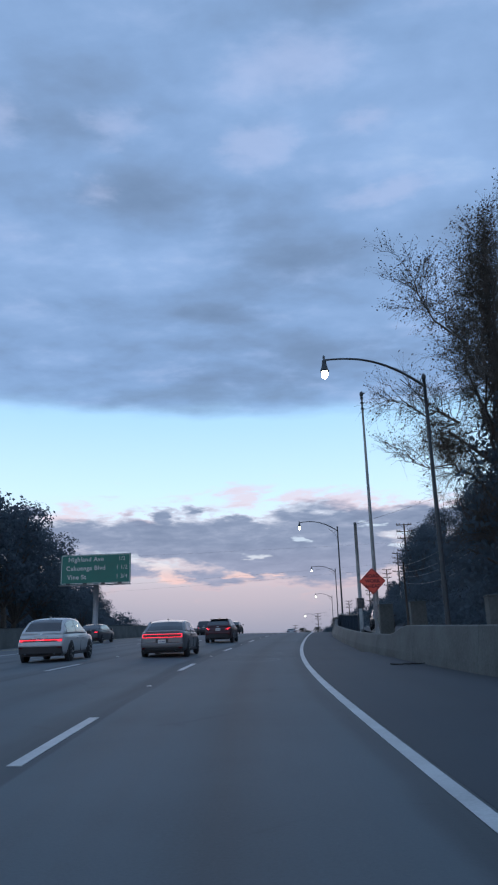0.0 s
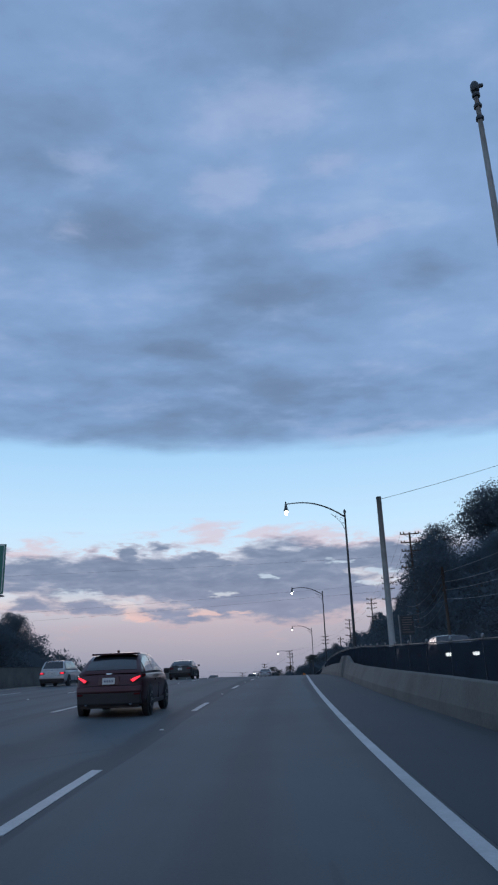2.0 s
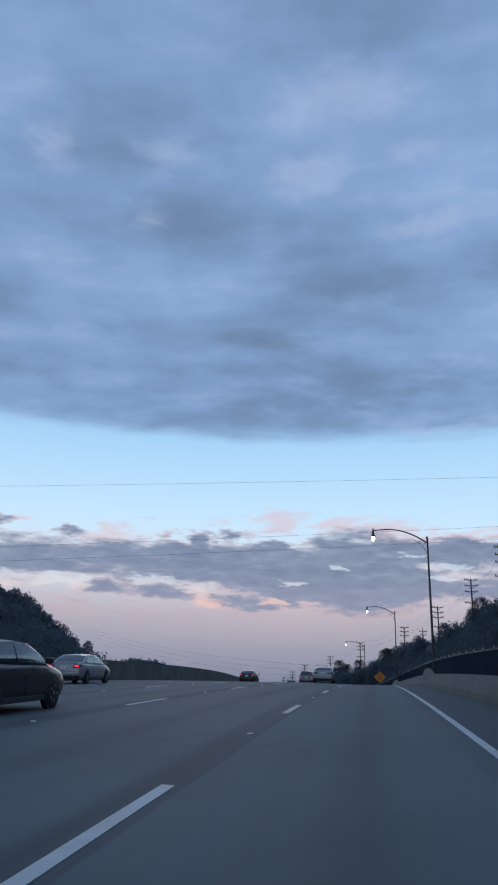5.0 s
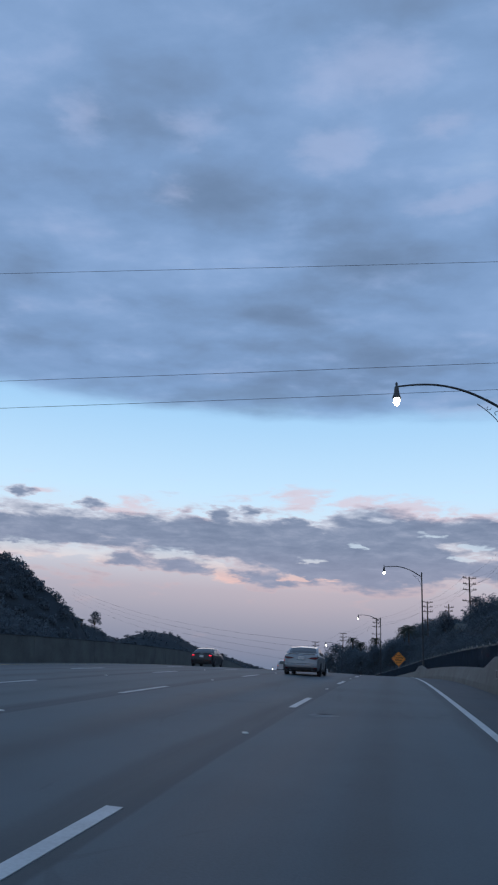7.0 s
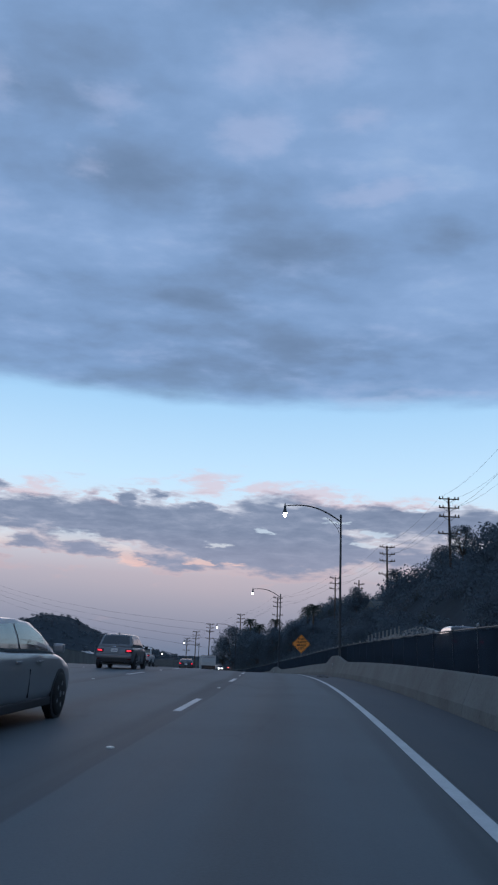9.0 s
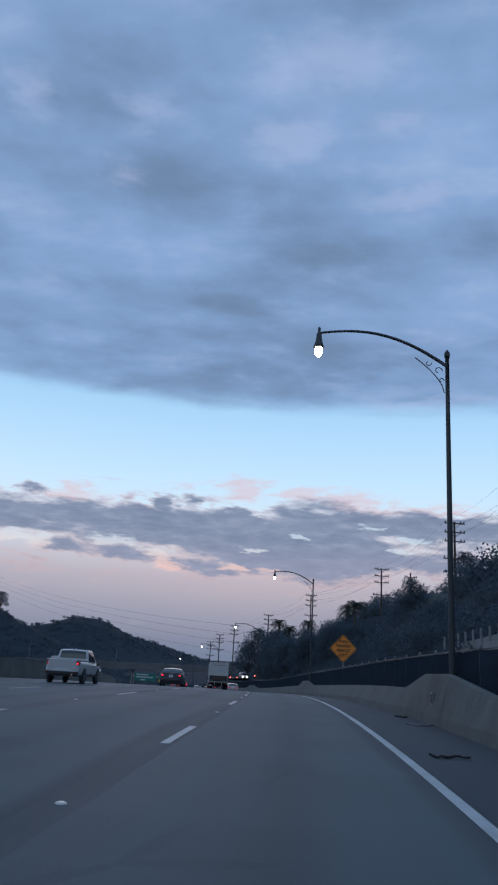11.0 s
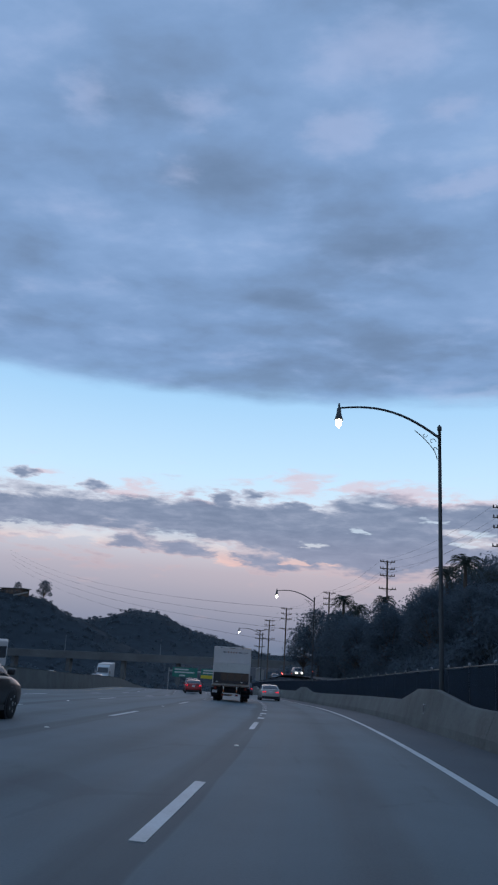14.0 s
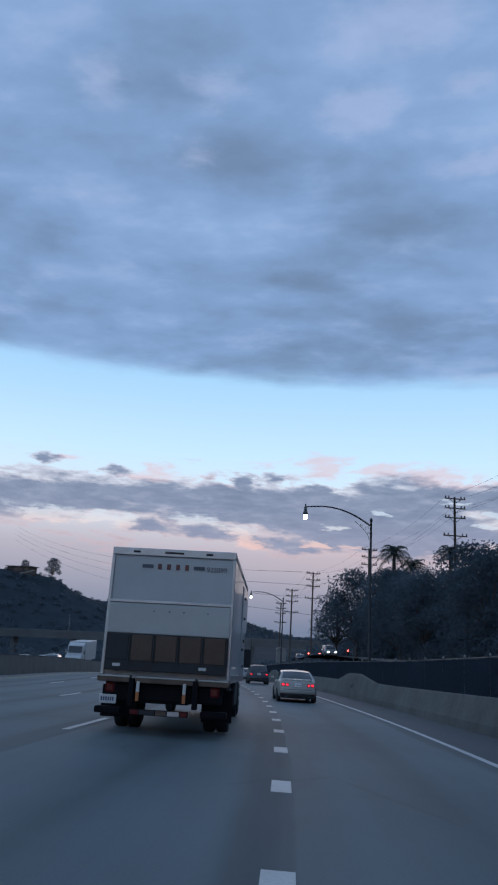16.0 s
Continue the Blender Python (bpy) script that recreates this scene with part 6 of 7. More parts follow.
def suv_cabin(h):
    return [(0.018, 1.05), (0.065, 1.27), (0.118, h - 0.105), (0.16, h - 0.03), (0.23, h - 0.006), (0.38, h), (0.52, h - 0.02), (0.60, h - 0.08), (0.67, 1.28), (0.76, 1.03)]


HIGH_DECK = [(0.0, 0.96), (0.012, 1.05), (0.05, 1.09), (0.17, 1.05), (0.35, 1.0), (0.72, 0.97), (0.80, 0.93), (0.93, 0.81), (0.985, 0.72), (1.0, 0.60)]
COUPE_ROOF = [(0.018, 1.04), (0.075, 1.20), (0.15, 1.38), (0.22, 1.49), (0.30, 1.545), (0.40, 1.56), (0.50, 1.545), (0.58, 1.47), (0.66, 1.27), (0.76, 1.03)]
SUV = dict(length=4.55, width=1.86, height=1.66, low=0.24, deck=SUV_DECK, cabin=suv_cabin(1.66), wheel=0.36, plate_z=0.86, trim_h=0.52, tumble=0.76)

SILVER = car_paint("silver_car_paint", (0.30, 0.31, 0.32))
CHAMPAGNE = car_paint("champagne_car_paint", (0.36, 0.345, 0.315))
WHITE = car_paint("white_car_paint", (0.48, 0.49, 0.49), 0.1)
BLACK = car_paint("black_car_paint", (0.018, 0.019, 0.022), 0.2)
GREY = car_paint("grey_car_paint", (0.16, 0.16, 0.165))
MAROON = car_paint("dark_red_car_paint", (0.055, 0.012, 0.016), 0.4)
RED = car_paint("red_car_paint", (0.30, 0.02, 0.02), 0.3)
NAVY = car_paint("dark_blue_grey_car_paint", (0.045, 0.05, 0.06), 0.4)


def on_road(s, lat, turn=0.0):
    return stand(s, lat, 0.0, turn, True)


Car("sedan", on_road(293.1, -0.35), "champagne silver sedan with lit red tail lights", "car", CHAMPAGNE, lights="double", **SEDAN)
Car("sedan", on_road(30.0, -3.75), "grey muscle sedan with a full-width red light bar", "car", GREY, lights="bar", length=5.0, width=1.9, height=1.47, plate_z=0.62)
Car("crossover", on_road(27.7, -7.9), "white electric crossover with a glowing rear light strip", "car", WHITE, lights="strip", **{**SUV, "height": 1.63, "cabin": [(u, z + 0.07 * (z > 1.3)) for u, z in COUPE_ROOF], "tumble": 0.72, "trim_h": 0.60})
Car("sedan", on_road(57.5, -15.1), "dark grey sedan in the inner lanes", "car", NAVY, **SEDAN)
Car("suv", on_road(81.0, -15.2), "white sport utility vehicle in the inner lane", "car", WHITE, **SUV)
Car("crossover", on_road(49.0, -3.75), "dark maroon compact crossover with a sloping roof and spoiler", "car", MAROON, spoiler=True, lights="boomerang", **{**SUV, "length": 4.36, "width": 1.8, "height": 1.56, "cabin": COUPE_ROOF, "tumble": 0.68, "trim_h": 0.60})
Car("suv", on_road(89.5, -11.2), "dark compact utility vehicle with lit tail lights", "car", NAVY, **SUV)
Car("sedan", on_road(89.4, -7.9), "glossy black sedan, headlights off", "car", BLACK, on=False, **SEDAN)
Car("sedan", on_road(113.5, -15.0), "silver sedan passing the median barrier", "car", SILVER, **SEDAN)
Car("sedan", on_road(147.0, -4.35), "silver sedan with slim dark red tail lights", "car", SILVER, lights="slim", on=False, deck=HIGH_DECK, **{**SEDAN, "height": 1.46, "plate_z": 0.86})
Car("suv", on_road(176.0, -7.9), "brown-grey hatchback utility vehicle with lit tail lights", "car", GREY, **{**SUV, "height": 1.64, "cabin": suv_cabin(1.64)})
Car("sedan", on_road(168.0, -14.4), "black sedan with lit tail lights", "car", BLACK, **SEDAN)
Car("sedan", on_road(234.0, -8.2), "black sedan braking, in a middle lane", "car", BLACK, **SEDAN)
Car("suv", on_road(327.0, 0.0), "dark sport utility vehicle with a roof rack", "car", NAVY, rack=True, **SUV)
Car("suv", on_road(318.0, -7.7), "dark grey utility vehicle with brake lights on", "car", GREY, **SUV)
Car("sedan", on_road(305.0, -7.6), "red sedan with brake lights on", "car", RED, **SEDAN)
Car("sedan", on_road(352.0, 0.2), "pale silver sedan farther down the lane", "car", SILVER, **SEDAN)

# the box truck

TRUCK_WHITE = paint("dull_white_truck_panel", (0.45, 0.46, 0.465), 0.45, vary=0.07, scale=0.9, coat=0.2)
TRUCK_DOOR = paint("pale_roller_door", (0.47, 0.465, 0.44), 0.5, vary=0.08, scale=1.2)
GATE = paint("scratched_dark_liftgate", (0.020, 0.020, 0.023), 0.6, 0.0, vary=0.3, scale=2.0)
PLANK = paint("brown_varnished_liftgate_panel", (0.040, 0.029, 0.023), 0.30, vary=0.30, scale=2.0)
BEAM = paint("worn_brown_step_timber", (0.13, 0.085, 0.06), 0.7, vary=0.35, scale=3.0, bump=0.2)
RUST_MARK = paint("faded_rust_red_marking", (0.17, 0.07, 0.055), 0.6)
GREY_MARK = paint("dark_grey_marking", (0.09, 0.10, 0.12), 0.6)
ALU = paint("aluminium_edge", (0.45, 0.46, 0.47), 0.4, 0.8)


# deeper black than TRIM, for the low parts at the truck's rear
UNDER = paint("matte_black_chassis", (0.010, 0.010, 0.012), 0.8, vary=0.25, spec=0.1)


def box_truck(m):
    ob = thing("box_truck", m, "white box truck with a folded dark liftgate at its rear", "truck", "traffic on the freeway")
    w, L = 1.22, 6.4
    z0, z1 = 1.02, 3.45
    body = part("cargo_box", boxed(-w, w, 0.06, L, z0, z1, bevel=0.02), TRUCK_WHITE, ob)
    bm = bmesh.new()  # the nose over the cab
    prof = [(L - 0.01, z0 + 1.25), (L + 0.75, z0 + 1.25), (L + 0.95, z1 - 0.55), (L + 0.80, z1 - 0.12), (L + 0.6, z1), (L - 0.01, z1)]
    left = [bm.verts.new((-w + 0.01, y, z)) for y, z in prof]
    right = [bm.verts.new((w - 0.01, y, z)) for y, z in prof]
    bm.faces.new(left)
    bm.faces.new(right[::-1])
    for i in range(len(prof)):
        j = (i + 1) % len(prof)
        bm.faces.new((left[i], right[i], right[j], left[j]))
    bmesh.ops.recalc_face_normals(bm, faces=bm.faces)
    part("cargo_nose", bm, TRUCK_WHITE, ob)
    # aluminium frame round the rear and along the edges
    part("rear_header", boxed(-w - 0.01, w + 0.01, 0.0, 0.12, z1 - 0.13, z1 + 0.02, bevel=0.015), ALU, ob)
    for sg in (1, -1):
        part("corner_post", boxed(*sorted((sg * (w - 0.05), sg * (w + 0.012))), 0.0, 0.12, z0 - 0.05, z1 - 0.13, bevel=0.012), ALU, ob)
        part("roof_rail", boxed(*sorted((sg * (w - 0.03), sg * (w + 0.012))), 0.12, L, z1 - 0.09, z1 + 0.01, bevel=0.01), ALU, ob)
        part("lower_rail", boxed(*sorted((sg * (w - 0.03), sg * (w + 0.012))), 0.12, L, z0 - 0.03, z0 + 0.12, bevel=0.01), ALU, ob)
    for x in (-0.75, -0.12, 0.0, 0.12, 0.7):
        part("marker_lamp", boxed(x - 0.07, x + 0.07, -0.014, 0.02, z1 - 0.075, z1 - 0.035, bevel=0.008), GATE, ob)
    # rear: upper roller door, lower door, liftgate
    part("upper_door", boxed(-w + 0.05, w - 0.05, 0.03, 0.1, 2.46, z1 - 0.13, bevel=0.01), TRUCK_WHITE, ob)
    part("door_ledge", boxed(-w + 0.03, w - 0.03, 0.0, 0.06, 2.40, 2.46, bevel=0.01), ALU, ob)
    ld = part("lower_door", boxed(-w + 0.035, w - 0.035, -0.03, 0.06, 1.82, 2.385, bevel=0.012), TRUCK_DOOR, ob)
    for x in (-0.3, 0.0, 0.28, 0.75):
        part("bolt", boxed(x - 0.012, x + 0.012, -0.036, -0.03, 2.24, 2.262), TRIM, ld)
    gate = part("liftgate", boxed(-w + 0.07, w - 0.07, -0.10, 0.04, 1.13, 1.815, bevel=0.012), GATE, ob, "dark folded liftgate platform")
    for k in range(5):
        x = -0.93 + k * 0.465
        part("plank", boxed(x - 0.20, x + 0.20, -0.112, -0.098, 1.32, 1.79, bevel=0.006), PLANK if k > 0 else GATE, gate, "brown glossy panel")
        part("rib", boxed(x + 0.218, x + 0.240, -0.125, -0.098, 1.28, 1.80, bevel=0.006), TRIM, gate)
    for x in (-0.92, 0.72):
        part("plate_tag", boxed(x - 0.07, x + 0.07, -0.118, -0.104, 1.20, 1.255), PLATE, gate)
    # deck beam, under-run bar and frame
    for a, b in ((-w - 0.02, -0.62), (-0.52, 0.62), (0.66, w + 0.02)):
        part("deck_beam", boxed(a, b, -0.16, 0.10, 0.92, 1.05, bevel=0.02), BEAM, ob, "worn step beam")
        part("beam_edge", boxed(a + 0.01, b - 0.01, -0.168, -0.155, 1.012, 1.04, bevel=0.004), TRUCK_DOOR, ob, "scuffed pale edge")
    part("rear_frame", boxed(-w + 0.12, w - 0.12, -0.04, 0.4, 0.60, 0.92, bevel=0.03), UNDER, ob)
    for x in (-0.58, 0.62):
        part("lift_arm", boxed(x - 0.05, x + 0.05, -0.2, -0.02, 0.5, 1.0, bevel=0.02), UNDER, ob)
    for x in (-0.45, 0.42):
        rs = part("reflector_strip", boxed(x - 0.028, x + 0.028, -0.21, -0.19, 0.60, 0.95), PLATE, ob, "white and orange reflector strip")
        part("strip_end", boxed(x - 0.029, x + 0.029, -0.213, -0.189, 0.60, 0.76), AMBER, rs)
    ub = part("underrun_bar", boxed(-0.56, 0.52, -0.24, -0.14, 0.36, 0.46, bevel=0.015), UNDER, ob)
    for k, (a, b) in enumerate(((-0.55, -0.40), (-0.38, -0.10), (-0.08, 0.12), (0.14, 0.36), (0.38, 0.51))):
        part("bar_stripe", boxed(a, b, -0.246, -0.238, 0.37, 0.45), (TAIL_DIM, GATE, BEAM, ALU, TAIL_DIM)[k], ub)
    for x in (-1.0, 0.98):
        part("tail_light", boxed(x - 0.10, x + 0.10, -0.06, 0.03, 0.72, 0.92, bevel=0.05), TAIL_DIM, ob, "square red lamp")
        part("step", boxed(x - 0.24, x + 0.24, -0.16, 0.1, 0.36, 0.48, bevel=0.02), UNDER, ob)
        part("mud_flap", boxed(x - 0.3, x + 0.3, 0.7, 0.72, 0.25, 0.85), UNDER, ob)
    pl = part("number_plate", boxed(-1.18, -0.86, -0.09, -0.07, 0.53, 0.69), PLATE, ob, "white plate with dark bars")
    bm = bmesh.new()
    for k in range(6):
        box(bm, -1.145 + k * 0.043, -1.118 + k * 0.043, -0.095, -0.091, 0.575, 0.645)
    part("plate_bar", bm, PLATE_BAR, pl)
    # fleet marking: bars and plain blocks, and the readable number
    bm = bmesh.new()
    for a, b in ((-0.62, -0.40), (0.40, 0.62)):
        box(bm, a, b, 0.018, 0.028, 3.085, 3.155)
    part("marking_bar", bm, GREY_MARK, ob, "dark grey bar")
    bm = bmesh.new()
    for k in range(4):
        box(bm, -0.31 + k * 0.18, -0.235 + k * 0.18, 0.018, 0.028, 3.065, 3.175)
    part("marking_block", bm, RUST_MARK, ob, "faded rust-red blocks")
    words("925099", 0.135, GREY_MARK, pose(0.86, 0.022, 3.10), ob, "dark fleet number")
    # side door, hinges and skirt
    for sg in (1,):
        d = part("side_door", boxed(w - 0.01, w + 0.022, 3.9, 4.75, z0 + 0.1, z1 - 0.30, bevel=0.01), TRUCK_WHITE, ob)
        part("door_frame", boxed(w - 0.02, w + 0.012, 3.82, 4.83, z0 + 0.02, z1 - 0.22, bevel=0.01), ALU, ob)
        for z in (1.35, 1.95, 2.5, 3.0):
            part("hinge", boxed(w + 0.02, w + 0.05, 4.66, 4.86, z - 0.03, z + 0.03, bevel=0.01), TRIM, d)
        part("latch", boxed(w + 0.02, w + 0.06, 3.98, 4.12, 1.7, 1.76, bevel=0.01), TRIM, d)
    part("side_box", boxed(w - 0.45, w - 0.06, 3.7, 4.9, 0.45, z0 - 0.02, bevel=0.03), TRIM, ob)
    part("chassis", boxed(-0.45, 0.45, 0.3, 8.2, 0.55, 0.9, bevel=0.02), TRIM, ob)
    # cab
    cabp = [(6.55, 0.55), (6.55, 1.95), (6.75, 2.25), (7.5, 2.28), (8.05, 1.62), (9.0, 1.42), (9.25, 1.2), (9.3, 0.55)]
    bm = bmesh.new()
    a = [bm.verts.new((-0.98, y, z)) for y, z in cabp]
    b = [bm.verts.new((0.98, y, z)) for y, z in cabp]
    bm.faces.new(a)
    bm.faces.new(b[::-1])
    for i in range(len(cabp)):
        j = (i + 1) % len(cabp)
        bm.faces.new((a[i], b[i], b[j], a[j]))
    bmesh.ops.recalc_face_normals(bm, faces=bm.faces)
    bmesh.ops.bevel(bm, geom=list(bm.edges), offset=0.05, segments=2, affect="EDGES")
    part("cab", bm, TRUCK_WHITE, ob, smooth=False)
    for sg in (1, -1):
        v = [(sg * 0.985, 6.85, 1.5), (sg * 0.985, 7.85, 1.5), (sg * 0.985, 7.45, 2.12), (sg * 0.985, 6.85, 2.12), (sg * 0.96, 6.85, 1.5), (sg * 0.96, 7.85, 1.5), (sg * 0.96, 7.45, 2.12), (sg * 0.96, 6.85, 2.12)]
        put("cab_window", v, [(0, 1, 2, 3), (0, 4, 5, 1), (1, 5, 6, 2), (2, 6, 7, 3), (3, 7, 4, 0)], CAR_GLASS, ob)
        part("mirror", boxed(*sorted((sg * 1.12, sg * 1.36)), 7.65, 7.75, 1.35, 1.85, bevel=0.03), TRIM, ob)
        part("mirror_arm", boxed(*sorted((sg * 0.95, sg * 1.2)), 7.68, 7.72, 1.58, 1.63), TRIM, ob)
        v, f = turned([(0.56, -0.15), (0.56, 0.0), (0.48, 0.01)], 24)
        put("wheel_arch", np.stack([v[:, 2] * sg + sg * 0.985, v[:, 0] + 8.35, v[:, 1] + 0.47], 1), f, TRIM, ob)
        add_wheel(ob, sg * 0.92, 8.35, 0.47, 0.25)
        add_wheel(ob, sg * 1.05, 1.75, 0.47, 0.24)
        add_wheel(ob, sg * 0.78, 1.75, 0.47, 0.24)
    v = [(-0.85, 7.58, 2.22), (0.85, 7.58, 2.22), (0.9, 8.04, 1.66), (-0.9, 8.04, 1.66)]
    v = [(x, y + 0.03, z + 0.035) for x, y, z in v] + [(x, y - 0.02, z - 0.02) for x, y, z in v]
    put("windscreen", v, [(0, 1, 2, 3), (0, 4, 5, 1), (1, 5, 6, 2), (2, 6, 7, 3), (3, 7, 4, 0)], CAR_GLASS, ob)
    return ob


box_truck(on_road(271.0, -4.11))


def pickup(m):
    """White crew-cab pickup with dark arches and an open bed."""
    c = Car("pickup", m, "white crew-cab pickup truck with black wheel arches", "pickup truck", WHITE, length=5.4, width=1.9, height=1.80, low=0.38, wheel=0.39, axles=(0.215, 0.81), plate_z=0.74, trim_h=0.62,
            deck=[(0.0, 0.95), (0.008, 1.14), (0.36, 1.16), (0.40, 1.14), (0.70, 1.12), (0.78, 1.12), (0.94, 1.05), (0.985, 0.95), (1.0, 0.8)],
            cabin=[(0.385, 1.13), (0.395, 1.62), (0.41, 1.73), (0.46, 1.79), (0.54, 1.80), (0.60, 1.76), (0.66, 1.52), (0.745, 1.13)], tumble=0.86)
    ob = c.ob
    part("bed_liner", boxed(-0.72, 0.72, 0.12, 1.92, 1.15, 1.185, bevel=0.01), TRIM, ob)
    for sg in (1, -1):
        part("bed_rail", boxed(*sorted((sg * 0.72, sg * 0.86)), 0.05, 1.98, 1.14, 1.22, bevel=0.02), WHITE, ob)
    part("tailgate", boxed(-0.74, 0.74, -0.012, 0.08, 0.66, 1.20, bevel=0.02), WHITE, ob)


pickup(on_road(211.2, -11.5))


def coach(m):
    """A tall pale coach on the far carriageway."""
    ob = thing("coach", m, "pale long-distance coach on the opposite carriageway", "bus")
    part("body", boxed(-1.27, 1.27, 0, 12.0, 0.35, 3.35, bevel=0.18), TRUCK_WHITE, ob, smooth=False)
    for sg in (1, -1):
        part("window_band", boxed(*sorted((sg * 1.25, sg * 1.285)), 0.5, 11.4, 1.75, 2.75, bevel=0.01), CAR_GLASS, ob)
        for y in (2.6, 9.2):
            add_wheel(ob, sg * 1.14, y, 0.5, 0.28)
    part("windscreen", boxed(-1.1, 1.1, 11.95, 12.03, 1.3, 2.9, bevel=0.02), CAR_GLASS, ob)
    for sg in (1, -1):
        part("headlight", boxed(*sorted((sg * 0.75, sg * 1.08)), 11.96, 12.03, 0.7, 0.9, bevel=0.02), HEAD, ob)
    part("roof_unit", boxed(-0.8, 0.8, 3.0, 6.0, 3.34, 3.55, bevel=0.06), TRUCK_WHITE, ob)


coach(stand(290.0, -25.6, 0.6, 180))


def semi(m):
    """White tractor with a box trailer, facing the camera's way of coming."""
    ob = thing("semi_truck", m, "white semi-trailer truck with a tall sleeper cab", "truck")
    part("trailer", boxed(-1.28, 1.28, -12.0, 0.8, 1.15, 4.05, bevel=0.04), TRUCK_WHITE, ob)
    prof = [(1.3, 0.6), (1.3, 3.7), (1.7, 3.95), (2.9, 3.55), (3.3, 2.45), (4.9, 2.1), (5.2, 1.8), (5.25, 0.6)]
    bm = bmesh.new()
    a = [bm.verts.new((-1.15, y, z)) for y, z in prof]
    b = [bm.verts.new((1.15, y, z)) for y, z in prof]
    bm.faces.new(a)
    bm.faces.new(b[::-1])
    for i in range(len(prof)):
        j = (i + 1) % len(prof)
        bm.faces.new((a[i], b[i], b[j], a[j]))
    bmesh.ops.recalc_face_normals(bm, faces=bm.faces)
    bmesh.ops.bevel(bm, geom=list(bm.edges), offset=0.08, segments=2, affect="EDGES")
    part("cab", bm, WHITE, ob)
    v = [(-1.0, 2.98, 3.42), (1.0, 2.98, 3.42), (1.0, 3.36, 2.5), (-1.0, 3.36, 2.5)]
    v = [(x, y + 0.05, z + 0.02) for x, y, z in v] + [(x, y - 0.02, z - 0.02) for x, y, z in v]
    put("windscreen", v, [(0, 1, 2, 3), (0, 4, 5, 1), (1, 5, 6, 2), (2, 6, 7, 3), (3, 7, 4, 0)], CAR_GLASS, ob)
    part("grille", boxed(-0.6, 0.6, 5.22, 5.3, 0.9, 1.75, bevel=0.02), CHROME, ob)
    part("front_bumper", boxed(-1.15, 1.15, 5.1, 5.38, 0.4, 0.75, bevel=0.05), CHROME, ob)
    for sg in (1, -1):
        part("headlight", boxed(*sorted((sg * 0.75, sg * 1.05)), 5.2, 5.3, 0.95, 1.2, bevel=0.03), HEAD, ob)
        part("mirror", boxed(*sorted((sg * 1.25, sg * 1.5)), 3.2, 3.3, 2.3, 2.9, bevel=0.03), CHROME, ob)
        for y in (4.3, 0.9, -0.3, -10.0, -11.2):
            add_wheel(ob, sg * 1.08, y, 0.52, 0.3)


semi(stand(378.0, -23.5, 0.3, 180))
for k, (s, lat, col) in enumerate(((364, -25.5, WHITE), (368, -29.0, SILVER), (352, -22.5, SILVER), (395, -29.5, WHITE), (403, -24.0, NAVY), (345, -29.0, WHITE))):
    Car("sedan", stand(s, lat, 0.5, 180), "%s sedan waiting in the opposite lanes" % {0: "white", 1: "silver", 2: "silver", 3: "white", 4: "dark", 5: "white"}[k], "car", col, front_on=False, on=False, **SEDAN)

# street behind the fence: vehicles, signals, hut, wall, posts


def on_street(s, lat, turn=0.0):
    o, u = (float(q[0]) for q in street(np.array([s])))
    return stand(s, lat + o, u + 0.07 - float(bank(lat + o)), turn)


Car("suv", on_street(67.6, 8.1, 180), "dark utility vehicle with both headlights shining", "car", BLACK, front_on=True, on=False, **SUV)
Car("suv", on_street(92.0, 10.0), "silver utility vehicle with red tail lights", "car", SILVER, **SUV)
Car("suv", on_street(179.0, 9.6), "white utility vehicle seen over the fence", "car", WHITE, **SUV)
Car("suv", on_street(378.0, 9.0, 180), "pale utility vehicle with bright headlights on the street", "car", SILVER, front_on=True, on=False, **SUV)
Car("sedan", on_street(414.0, 8.6, 180), "dark sedan with bright headlights on the street", "car", NAVY, front_on=True, on=False, **SEDAN)

SIGNAL_RED = lamp_glow("lit_red_signal", (1.0, 0.06, 0.05), 14.0)


def traffic_signal(m, height, reach):
    ob = thing("traffic_signal", m, "dark signal pole with a lit red lamp", "traffic light", "signals at the junction")
    v, f = tube([(0, 0, -0.5), (0, 0, height + 0.4)], [0.11, 0.08], 10)
    put("pole", v, f, M["galv"], ob)
    v, f = tube([(0, 0, height), (-reach, 0, height + 0.25)], [0.07, 0.04], 8)
    put("arm", v, f, M["galv"], ob)
    h = part("housing", boxed(-reach - 0.18, -reach + 0.18, -0.14, 0.12, height - 0.75, height + 0.45, bevel=0.03), TRIM, ob)
    for k, mat in enumerate((SIGNAL_RED, TRIM, TRIM)):
        v, f = turned([(0.12, 0.0), (0.11, 0.03), (0.05, 0.05)], 14)
        z = height + 0.25 - k * 0.36
        put("lens", np.stack([v[:, 0] - reach, -0.145 - v[:, 2], v[:, 1] + z], 1), f, mat, h, "glowing red lens" if k == 0 else "")
    return ob


traffic_signal(stand(378.0, 22.6, 0.6), 5.4, 0.9)
traffic_signal(stand(387.0, 20.8, 0.4), 5.0, 0.8)
traffic_signal(stand(421.0, 21.0, 0.6), 5.6, 0.8)
traffic_signal(stand(400.0, 16.0, -1.0), 6.2, 0.8)

